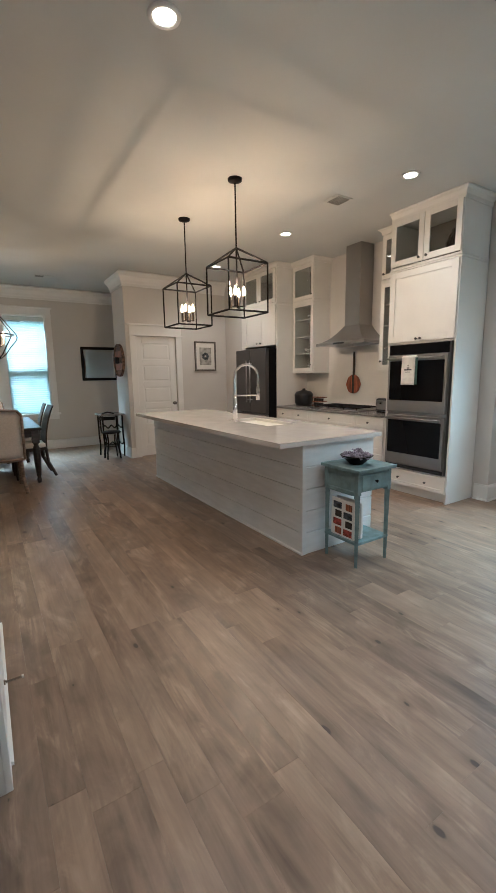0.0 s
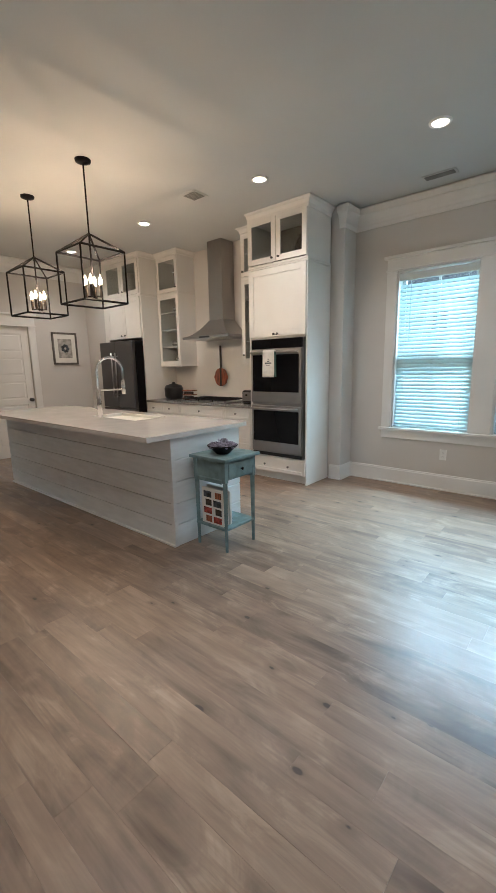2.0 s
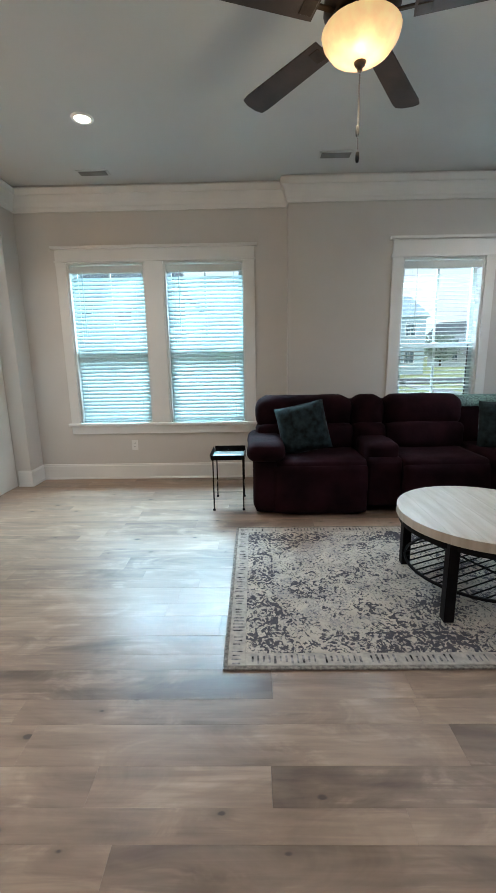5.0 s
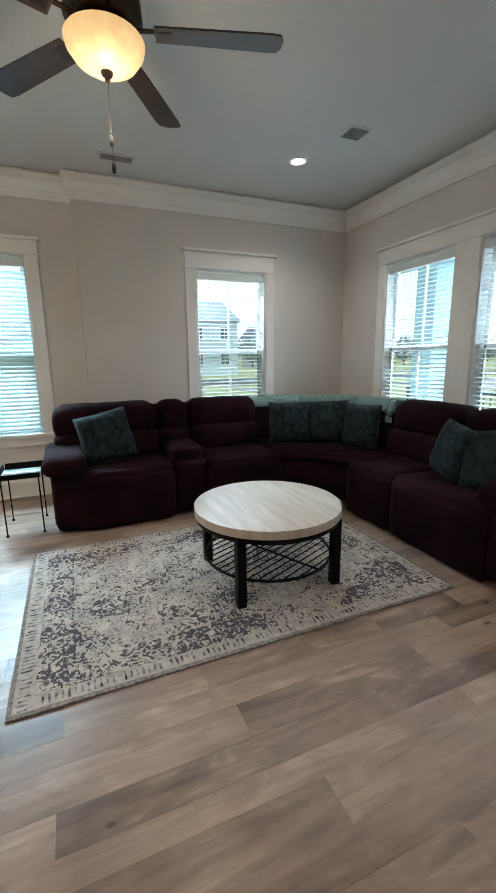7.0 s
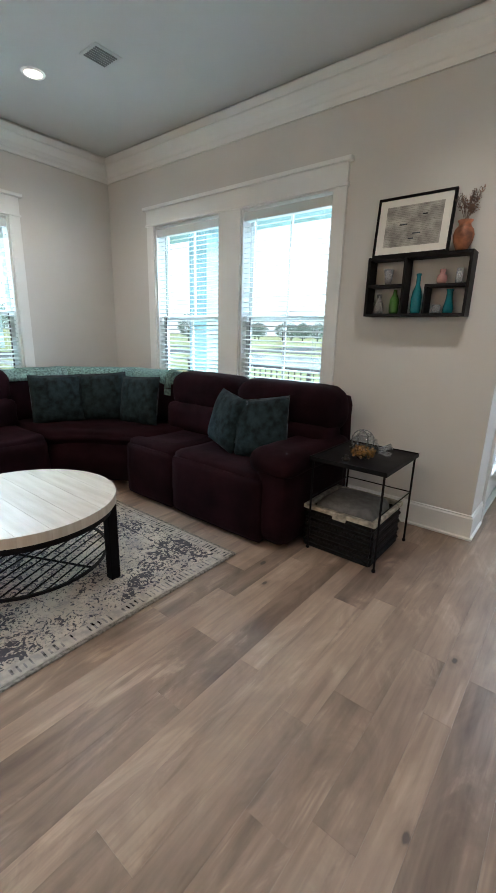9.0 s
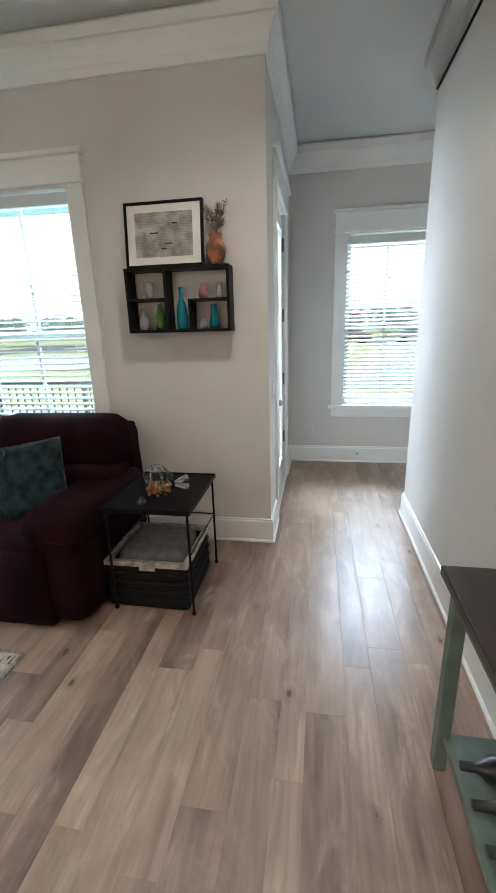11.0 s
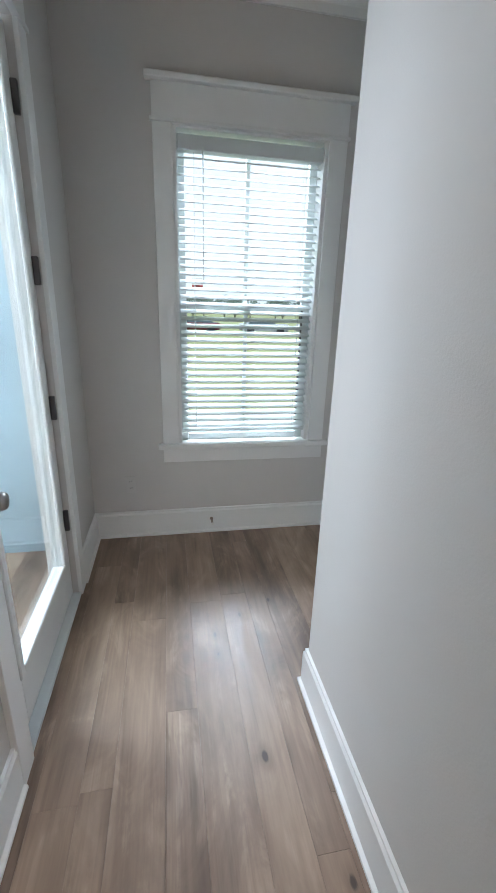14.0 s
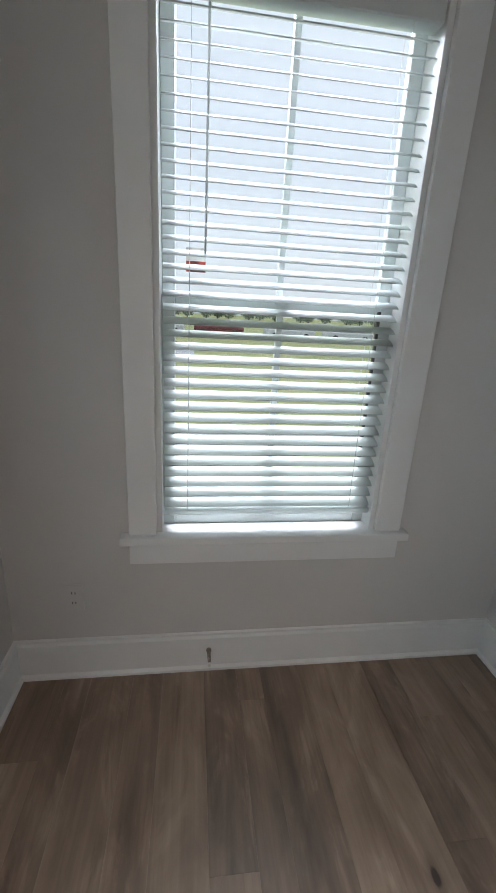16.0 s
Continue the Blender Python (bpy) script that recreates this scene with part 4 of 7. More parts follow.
def upper(y0, y1, name, knob_side):
    """Two-tier wall cabinet with glass doors."""
    r = thing(name, (4.47, y0, 1.45), "white wall cabinet with tall and small glass doors", "cabinet", "kitchen cabinets")
    carcass(r, 4.47, XW, y0, y1, 1.45, 2.50, (1.72, 1.98, 2.24))
    carcass(r, 4.47, XW, y0, y1, 2.535, 3.05)
    part("ledge", bx(4.455, XW, y0 - 0.008, y1 + 0.008, 2.50, 2.535, 0.004), M["cab"], r)
    part("base_rail", bx(4.455, XW, y0 - 0.006, y1 + 0.006, 1.425, 1.45, 0.004), M["cab"], r)
    ky = y0 + 0.04 if knob_side < 0 else y1 - 0.04
    shaker(r, y0, y1, 1.45, 2.50, 4.47, "glass_door", True, (ky, 1.55), rail=0.055)
    shaker(r, y0, y1, 2.54, 3.05, 4.47, "glass_door", True, (ky, 2.6), rail=0.055)
    part("frieze", bx(4.462, XW, y0, y1, 3.05, 3.127), M["cab"], r)
    cornice(r, [(XW, y1), (4.462, y1), (4.462, y0), (XW, y0)], 3.06, 3.128, 0.05)
    return r


upper(5.10, 5.59, "wall_cabinet", -1)
upper(3.475, 3.83, "wall_cabinet", 1)
# crockery on the glass cabinets' shelves
for y0, z, k in ((5.22, 1.737, 0), (5.42, 1.737, 1), (5.3, 1.997, 2), (5.35, 2.257, 1), (5.36, 1.47, 2), (3.6, 1.737, 1), (3.62, 1.997, 2), (3.66, 2.257, 0)):
    r = thing("crockery_stack", (4.64, y0, z), "stack of pale bowls on a cabinet shelf", "bowl", "cabinet crockery")
    for i in range(2 + k):
        part("bowl", lathe(bmesh.new(), (4.64, y0, z + 0.02 * i), [(0.0, 0.001), (0.035, 0.001), (0.075 - 0.01 * k, 0.045), (0.07 - 0.01 * k, 0.045), (0.03, 0.008), (0, 0.008)], 16), M["grey" if (i + k) % 2 else "paper"], r, smooth=True)
# dark urn behind the tall unit's glass
r = thing("dark_urn", (4.38, 2.82, 2.555), "dark metal lidded pitcher behind the glass doors", "pitcher")
part("urn_body", lathe(bmesh.new(), (4.38, 2.82, 2.555), [(0, 0.001), (0.05, 0.001), (0.045, 0.03), (0.10, 0.1), (0.11, 0.16), (0.05, 0.22), (0.04, 0.26), (0.06, 0.28), (0, 0.285)], 18), M["bronze"], r, smooth=True)
part("urn_handle", pipe(bmesh.new(), [(4.38, 2.82 + 0.10 * math.cos(a), 2.74 + 0.09 * math.sin(a)) for a in [i * 0.35 - 0.2 for i in range(11)]], 0.009), M["bronze"], r)
r = thing("glass_cloche", (4.4, 3.2, 2.555), "clear glass jar behind the glass doors", "jar")
part("jar", lathe(bmesh.new(), (4.4, 3.2, 2.555), [(0, 0.001), (0.07, 0.001), (0.075, 0.15), (0.05, 0.2), (0, 0.21)], 16), M["g_clear"], r, smooth=True)

# base run between oven unit and fridge
r = thing("base_cabinet_run", (XF, Y1, 0), "white shaker base cabinets with drawers under the grey worktop", "cabinet", "kitchen cabinets")
part("body", bx(XF, XW, Y1 + 0.003, 5.63, 0.10, 0.875), M["cab"], r)
part("toe_kick", bx(XF + 0.06, XW, Y1 + 0.003, 5.63, 0.0, 0.10), M["cab"], r)
yy = [Y1 + 0.01, 3.93, 4.85, 5.25, 5.625]
for a, b in zip(yy, yy[1:]):
    m = (a + b) / 2
    shaker(r, a, b, 0.72, 0.87, name="drawer", kn=(m, 0.795))
    shaker(r, a, b, 0.42, 0.715, name="drawer", kn=(m, 0.66))
    shaker(r, a, b, 0.11, 0.415, name="drawer", kn=(m, 0.36))
r = thing("worktop", (XF, Y1, 0.875), "grey stone kitchen worktop along the wall", "worktop")
part("slab", bx(XF - 0.03, XW, Y1 + 0.004, 5.63, 0.876, 0.91, 0.003), M["dcount"], r)
# gas hob
r = thing("gas_hob", (4.45, 4.4, 0.91), "stainless gas hob with black grates", "hob")
part("tray", bx(4.22, 4.72, 3.96, 4.84, 0.911, 0.922, 0.004), M["steel"], r)
for i in range(3):
    y0 = 3.99 + i * 0.285
    bm = bmesh.new()
    for k in range(4):
        bar(bm, (4.25 + k * 0.145, y0, 0.952), (4.25 + k * 0.145, y0 + 0.26, 0.952), 0.012)
    for k in range(3):
        bar(bm, (4.25, y0 + 0.13 * k, 0.952), (4.685, y0 + 0.13 * k, 0.952), 0.012)
    for a in (4.26, 4.68):
        for b in (y0 + 0.01, y0 + 0.25):
            bar(bm, (a, b, 0.922), (a, b, 0.95), 0.012)
    part("grate", bm, M["black"], r)
for i in range(5):
    part("burner_knob", tube(bmesh.new(), (4.245, 4.12 + i * 0.14, 0.922), (4.245, 4.12 + i * 0.14, 0.94), 0.018, n=12), M["steel"], r)
# range hood
r = thing("range_hood", (4.3, 4.4, 1.8), "stainless steel chimney range hood", "range hood")
bm = bmesh.new()
z0 = 1.80
lo = [(4.30, 3.94), (XW, 3.94), (XW, 4.86), (4.30, 4.86)]
prev = None
prof = [(0.0, z0), (0.0, z0 + 0.035)] + [(t, z0 + 0.035 + 0.23 * (t ** 1.8)) for t in [i / 8 for i in range(1, 9)]]
hi = [(4.54, 4.26), (XW, 4.26), (XW, 4.54), (4.54, 4.54)]
for t, z in prof:
    u = 1 - (1 - t) ** 1.0
    ring = [bm.verts.new((a[0] + (b[0] - a[0]) * u, a[1] + (b[1] - a[1]) * u, z)) for a, b in zip(lo, hi)]
    if prev:
        for j in range(4):
            bm.faces.new((prev[j], prev[(j + 1) % 4], ring[(j + 1) % 4], ring[j]))
    else:
        bm.faces.new(ring[::-1])
    prev = ring
bm.faces.new(prev)
bmesh.ops.recalc_face_normals(bm, faces=bm.faces)
part("canopy", bm, M["steel"], r)
part("chimney", bx(4.545, XW, 4.265, 4.535, 2.06, 3.127, 0.002), M["steel"], r)
part("control_strip", bx(4.292, 4.30, 4.3, 4.5, 1.807, 1.828), M["bplastic"], r)
# splashback
struct("splashback", bx(XW - 0.004, XW + 0.001, Y1, 5.63, 0.91, 1.9), M["cab"], "plain white splashback")
# round board hanging under the hood
r = thing("round_board", (XW - 0.03, 4.55, 1.12), "striped round wooden serving board with a long dark handle", "serving board")
for i in range(-3, 4):
    w = 0.039
    c = i * w
    hh = math.sqrt(max(0, 0.135 ** 2 - (abs(c) - w / 2 if i else 0) ** 2))
    ho = math.sqrt(max(0.0, 0.135 ** 2 - min(0.134, abs(c) + w / 2) ** 2))
    bm = bmesh.new()
    cs = [4.55 + c - w / 2 + 0.0005, 4.55 + c + w / 2 - 0.0005]
    hs = [math.sqrt(max(1e-5, 0.137 ** 2 - (c - w / 2) ** 2)), math.sqrt(max(1e-5, 0.137 ** 2 - (c + w / 2) ** 2))]
    vs = []
    for x in (XW - 0.04, XW - 0.022):
        vs.append([bm.verts.new((x, cs[0], 1.25 - hs[0])), bm.verts.new((x, cs[1], 1.25 - hs[1])), bm.verts.new((x, cs[1], 1.25 + hs[1])), bm.verts.new((x, cs[0], 1.25 + hs[0]))])
    bm.faces.new(vs[0]), bm.faces.new(vs[1][::-1])
    for j in range(4):
        bm.faces.new((vs[0][j], vs[0][(j + 1) % 4], vs[1][(j + 1) % 4], vs[1][j]))
    bmesh.ops.recalc_face_normals(bm, faces=bm.faces)
    part("strip", bm, M["dwood" if i == 0 else "board"], r)
part("handle", bx(XW - 0.042, XW - 0.02, 4.535, 4.565, 1.386, 1.72, 0.004), M["dwood"], r)
# worktop things
r = thing("black_canister", (4.5, 5.36, 0.911), "glossy black slow cooker with a lid", "slow cooker")
part("pot", lathe(bmesh.new(), (4.5, 5.36, 0.911), [(0, 0), (0.12, 0), (0.145, 0.05), (0.15, 0.17), (0.14, 0.19), (0, 0.19)], 24), M["bplastic"], r, smooth=True)
part("lid", lathe(bmesh.new(), (4.5, 5.36, 1.101), [(0.142, 0), (0.12, 0.03), (0.03, 0.055), (0.02, 0.08), (0, 0.082)], 24), M["bplastic"], r, smooth=True)
r = thing("spice_rack", (4.55, 5.03, 0.911), "red and black spice rack with jars", "spice rack")
for k in range(3):
    part("rack_shelf", bx(4.48, 4.6, 4.92, 5.14, 0.915 + 0.065 * k, 0.927 + 0.065 * k, 0.002), M["board"], r)
for k in range(2):
    for i in range(4):
        part("jar", tube(bmesh.new(), (4.52, 4.945 + 0.055 * i, 0.927 + 0.065 * k), (4.52, 4.945 + 0.055 * i, 0.97 + 0.065 * k), 0.02, n=10), M["bplastic"], r)
r = thing("toaster", (4.45, 3.66, 0.911), "black and steel two-slice toaster", "toaster")
part("shell", bx(4.33, 4.6, 3.56, 3.76, 0.925, 1.09, 0.03, 3), M["bplastic"], r)
part("end_panel", bx(4.325, 4.331, 3.585, 3.735, 0.95, 1.065, 0.002), M["steel"], r)
part("lever", bx(4.305, 4.324, 3.65, 3.67, 1.02, 1.04, 0.003), M["black"], r)
part("foot", bx(4.34, 4.59, 3.58, 3.74, 0.911, 0.925), M["black"], r)

# fridge and its surround
r = thing("refrigerator", (4.0, 5.65, 0), "dark stainless french-door refrigerator", "refrigerator")
part("cabinet", bx(4.03, 4.76, 5.66, 6.57, 0.02, 1.83, 0.004), M["black"], r)
for a, b in ((5.662, 6.112), (6.118, 6.568)):
    d = part("fridge_door", bx(3.96, 4.026, a, b, 0.78, 1.83, 0.01, 2), M["dsteel"], r)
    yh = b - 0.05 if a < 6 else a + 0.05
    bm = tube(bmesh.new(), (3.915, yh, 0.95), (3.915, yh, 1.65), 0.011, n=10)
    for z in (1.0, 1.6):
        tube(bm, (3.915, yh, z), (3.962, yh, z), 0.008, n=8)
    part("handle", bm, M["steel"], d, smooth=True)
for a, b in ((0.42, 0.77), (0.05, 0.41)):
    d = part("freezer_drawer", bx(3.96, 4.026, 5.662, 6.568, a, b, 0.01, 2), M["dsteel"], r)
    bm = tube(bmesh.new(), (3.915, 5.75, b - 0.05), (3.915, 6.48, b - 0.05), 0.011, n=10)
    for yy in (5.8, 6.43):
        tube(bm, (3.915, yy, b - 0.05), (3.962, yy, b - 0.05), 0.008, n=8)
    part("handle", bm, M["steel"], d, smooth=True)
r = thing("fridge_surround", (XF, 5.63, 0), "white cabinet surround over the refrigerator with glass top doors", "cabinet", "kitchen cabinets")
part("side_panel", bx(XF, XW, 5.632, 5.655, 0, 3.05), M["cab"], r)
part("side_panel", bx(XF, XW, 6.585, 6.70, 0, 3.05), M["cab"], r)
carcass(r, XF, XW, 5.655, 6.585, 1.88, 2.50)
carcass(r, XF, XW, 5.655, 6.585, 2.535, 3.05)
part("ledge", bx(XF - 0.02, XW, 5.625, 6.705, 2.50, 2.535, 0.004), M["cab"], r)
for a, b, k in ((5.66, 6.12, 6.07), (6.12, 6.58, 6.17)):
    shaker(r, a, b, 1.88, 2.50, name="door", kn=(k, 1.93))
    shaker(r, a, b, 2.54, 3.05, name="glass_door", glass=True, kn=(k, 2.6))
part("frieze", bx(XF, XW, 5.632, 6.70, 3.05, 3.127), M["cab"], r)
cornice(r, [(XF, 6.70), (XF, 5.632), (XW, 5.632)], 3.06, 3.128, 0.05)
struct("wall_kitchen_return", bx(XF, 4.80, 6.702, 7.298, 0, H), M["wall"], "warm off-white painted wall beside the refrigerator")

# island
r = thing("kitchen_island", (2.1, 2.54, 0), "white shiplap-clad kitchen island", "kitchen island")
IX0, IX1, IY0, IY1 = 2.105, 2.88, 2.52, 5.74
part("body", bx(IX0 + 0.014, IX1, IY0 + 0.014, IY1, 0.0, 0.873), M["ship"], r)
nb = 5
hb = (0.872 - 0.0) / nb
for i in range(nb):
    z0, z1 = 0.0 + i * hb + (0.007 if i else 0.0), (i + 1) * hb
    part("shiplap_board", bx(IX0, IX0 + 0.013, IY0 + 0.03, IY1, z0, z1, 0.0025), M["ship"], r)
    part("shiplap_board", bx(IX0 + 0.03, IX1, IY0, IY0 + 0.013, z0, z1, 0.0025), M["ship"], r)
part("corner_post", bx(IX0 - 0.006, IX0 + 0.03, IY0 - 0.006, IY0 + 0.03, 0, 0.872, 0.002), M["ship"], r)
part("shoe_moulding", bx(IX0 - 0.016, IX0 - 0.0005, IY0 - 0.01, IY1, 0, 0.02, 0.004), M["trim"], r)
r = thing("island_worktop", (1.87, 2.5, 0.875), "pale veined quartz worktop on the island", "worktop")
bm = bmesh.new()
SX0, SX1, SY0, SY1 = 2.42, 2.80, 3.42, 4.22
for a, b, c, d in ((1.87, SX0, 2.49, 5.79), (SX1, 2.95, 2.49, 5.79), (SX0, SX1, 2.49, SY0), (SX0, SX1, SY1, 5.79)):
    box(bm, a, b, c, d, 0.874, 0.912)
bmesh.ops.remove_doubles(bm, verts=bm.verts, dist=0.0001)
part("slab", bm, M["quartz"], r)
r = thing("sink", (2.6, 3.82, 0.7), "white apron sink let into the island", "sink")
bm = bx(SX0 + 0.001, SX1 - 0.001, SY0 + 0.001, SY0 + 0.02, 0.875, 0.908)
box(bm, SX0 + 0.001, SX1 - 0.001, SY1 - 0.02, SY1 - 0.001, 0.875, 0.908)
box(bm, SX0 + 0.001, SX0 + 0.02, SY0 + 0.02, SY1 - 0.02, 0.875, 0.908)
box(bm, SX1 - 0.02, SX1 - 0.001, SY0 + 0.02, SY1 - 0.02, 0.875, 0.908)
box(bm, SX0 + 0.02, SX1 - 0.02, SY0 + 0.02, SY1 - 0.02, 0.875, 0.88)
part("basin", bm, M["paper"], r)
r = thing("kitchen_tap", (2.37, 3.95, 0.912), "tall chrome spring-neck kitchen tap", "tap")
part("base", tube(bmesh.new(), (2.37, 3.95, 0.912), (2.37, 3.95, 1.2), 0.024, n=16), M["chrome"], r, smooth=True)
pts = [(2.37, 3.95, 1.2), (2.37, 3.95, 1.38)] + [(2.37 + 0.12 - 0.12 * math.cos(a), 3.95 - 0.04 * (1 - math.cos(a)), 1.38 + 0.13 * math.sin(a)) for a in [math.pi * i / 12 for i in range(1, 13)]] + [(2.61, 3.87, 1.25)]
bm = pipe(bmesh.new(), pts, 0.009, 8)
ring = []
for a, b in zip(pts, pts[1:]):
    a, b = Vector(a), Vector(b)
    k = max(1, int((b - a).length / 0.009))
    for i in range(k):
        p = a.lerp(b, i / k)
        d = (b - a).normalized()
        tube(bm, p, p + d * 0.004, 0.015, n=8)
part("spring_neck", bm, M["chrome"], r)
bm = tube(bmesh.new(), (2.61, 3.87, 1.28), (2.61, 3.87, 1.14), 0.017, 0.022, n=12)
part("spray_head", bm, M["chrome"], r, smooth=True)
part("support_arm", tube(bmesh.new(), (2.37, 3.95, 1.19), (2.61, 3.87, 1.19), 0.009, n=8), M["chrome"], r)
part("lever", tube(bmesh.new(), (2.37, 3.95, 0.99), (2.33, 4.03, 1.02), 0.008, n=8), M["chrome"], r)

# teal stand with drawer at the island's end
r = thing("teal_side_table", (2.3, 2.13, 0), "small teal-grey painted table with a drawer, against the island", "side table")
tx0, tx1, ty0, ty1 = 2.27, 2.62, 2.12, 2.46
part("tabletop", bx(tx0 - 0.025, tx1 + 0.025, ty0 - 0.03, ty1 + 0.02, 0.71, 0.735, 0.005, 2), M["teal"], r)
part("apron", bx(tx0 + 0.006, tx1 - 0.006, ty0 + 0.006, ty1 - 0.006, 0.565, 0.71), M["teal"], r)
part("drawer_front", bx(tx0 + 0.04, tx1 - 0.04, ty0 - 0.004, ty0 + 0.005, 0.58, 0.69, 0.003), M["teal"], r)
part("drawer_knob", turned(lathe(bmesh.new(), (0, 0, 0), [(0, 0), (0.006, 0), (0.006, 0.01), (0.013, 0.018), (0, 0.024)], 10), pose((tx0 + tx1) / 2, ty0 - 0.004, 0.635, 90, 0, 0)), M["black"], r, smooth=True)
for a in (tx0 + 0.018, tx1 - 0.018):
    for b in (ty0 + 0.018, ty1 - 0.018):
        bm = bx(a - 0.018, a + 0.018, b - 0.018, b + 0.018, 0.545, 0.709, 0.002)
        tube(bm, (a, b, 0.545), (a, b, 0.0), 0.024, 0.015, n=4)
        part("leg", bm, M["teal"], r)
part("lower_shelf", bx(tx0 + 0.004, tx1 - 0.004, ty0 + 0.004, ty1 - 0.004, 0.17, 0.19, 0.003), M["teal"], r)
for a, b, c, d in ((tx0, tx0 + 0.012, ty0 + 0.04, ty1 - 0.04), (tx1 - 0.012, tx1, ty0 + 0.04, ty1 - 0.04)):
    part("scalloped_rail", bx(a, b, c, d, 0.535, 0.57, 0.006), M["teal"], r)
for i in range(6):
    x = tx0 + 0.022 + i * 0.018
    t = thing("magazine", (x, 2.3, 0.191), "upright magazine or cookbook on the stand's shelf", "magazine", "magazines on the stand")
    hh = 0.29 - 0.02 * (i % 3)
    y0, y1 = ty0 + 0.05 + 0.01 * (i % 2), ty1 - 0.06
    part("cover", bx(x, x + 0.013, y0, y1, 0.191, 0.191 + hh, 0.001), M["paper"], t, "white cover with small photographs")
    part("pages", bx(x + 0.002, x + 0.011, y0 - 0.004, y0 - 0.0005, 0.196, 0.186 + hh), M["paper"], t)
    if i == 0:
        for a in range(2):
            for b_ in range(4):
                q = y0 + 0.018 + a * 0.105
                z = 0.205 + b_ * 0.066
                part("cover_photo", bx(x - 0.0012, x - 0.0002, q, q + 0.085 - 0.02 * ((a + b_) % 2), z, z + 0.05), M[("red", "dwood", "dink", "board")[(a * 3 + b_) % 4]], t, "small dark food photograph")
r = thing("flower_bowl", (2.42, 2.28, 0.735), "black bowl of dried lavender-grey flowers", "bowl")
part("bowl", lathe(bmesh.new(), (2.42, 2.28, 0.735), [(0, 0.001), (0.05, 0.001), (0.11, 0.06), (0.122, 0.066), (0.116, 0.07), (0.10, 0.055), (0, 0.04)], 24), M["black"], r, smooth=True)
bm = bmesh.new()
rnd = random.Random(4)
for i in range(220):
    a, q = rnd.uniform(0, 6.28), math.sqrt(rnd.random()) * 0.11
    h = 0.05 + rnd.random() * 0.06 * (1.2 - q / 0.12)
    p = Vector((2.42 + q * math.cos(a), 2.28 + q * math.sin(a), 0.735 + h))
    bmesh.ops.create_icosphere(bm, subdivisions=1, radius=rnd.uniform(0.005, 0.012), matrix=Matrix.Translation(p))
part("flowers", bm, M["lav"], r, kind="stuff")


# ---- living room ----
r = thing("area_rug", (2.59, -1.11, 0), "cream and slate distressed oriental rug with a striped border", "rug")
RX0, RX1, RY0, RY1 = 1.81, 3.40, -2.32, 0.11
part("rug_field", bx(RX0 + 0.1, RX1 - 0.1, RY0 + 0.1, RY1 - 0.1, 0.001, 0.0125, 0.002), M["rugm"], r)
for a, b, c, d in ((RX0 + 0.02, RX1 - 0.02, RY0 + 0.02, RY0 + 0.0995), (RX0 + 0.02, RX1 - 0.02, RY1 - 0.0995, RY1 - 0.02), (RX0 + 0.02, RX0 + 0.0995, RY0 + 0.1, RY1 - 0.1), (RX1 - 0.0995, RX1 - 0.02, RY0 + 0.1, RY1 - 0.1)):
    part("border_band", bx(a, b, c, d, 0.001, 0.012, 0.001), M["rugedge"], r)
for a, b, c, d in ((RX0, RX1, RY0, RY0 + 0.0195), (RX0, RX1, RY1 - 0.0195, RY1), (RX0, RX0 + 0.0195, RY0 + 0.02, RY1 - 0.02), (RX1 - 0.0195, RX1, RY0 + 0.02, RY1 - 0.02)):
    part("bound_edge", bx(a, b, c, d, 0.001, 0.011, 0.002), M["rugline"], r)

# small worn blocks along the border, with a guard line
for k, (a, b, c, d) in enumerate(((RX0 + 0.02, RX1 - 0.02, RY0 + 0.02, RY0 + 0.0995), (RX0 + 0.02, RX1 - 0.02, RY1 - 0.0995, RY1 - 0.02), (RX0 + 0.02, RX0 + 0.0995, RY0 + 0.1, RY1 - 0.1), (RX1 - 0.0995, RX1 - 0.02, RY0 + 0.1, RY1 - 0.1))):
    bm = bmesh.new()
    q = random.Random(k)
    alongx = b - a > d - c
    n = int(((b - a) if alongx else (d - c)) / 0.026)
    for i in range(n):
        u = (a if alongx else c) + 0.013 + i * 0.026
        m = (c + d) / 2 if alongx else (a + b) / 2
        hw, hl = q.uniform(0.016, 0.029), q.uniform(0.003, 0.0055)
        o = q.uniform(-0.004, 0.004)
        if q.random() < 0.18:
            continue
        if alongx:
            box(bm, u - hl, u + hl, m + o - hw, m + o + hw, 0.0115, 0.0126)
        else:
            box(bm, m + o - hw, m + o + hw, u - hl, u + hl, 0.0115, 0.0126)
    part("border_motif", bm, M["rugink"], r, kind="stuff")

# sectional sofa: a run along the east wall, a curved corner, a run along the south wall
S = thing("sectional_sofa", (3.6, -1.8, 0), "dark plum brown microfibre reclining corner sofa with padded backs", "sofa")
SP = lambda n, bm, l="": part(n, bm, M["sofa"], S, l, True)
FX0, BX = 3.67, 4.70     # seat front, back of the east run
FY0, BY = -2.51, -3.47   # seat front, back of the south run


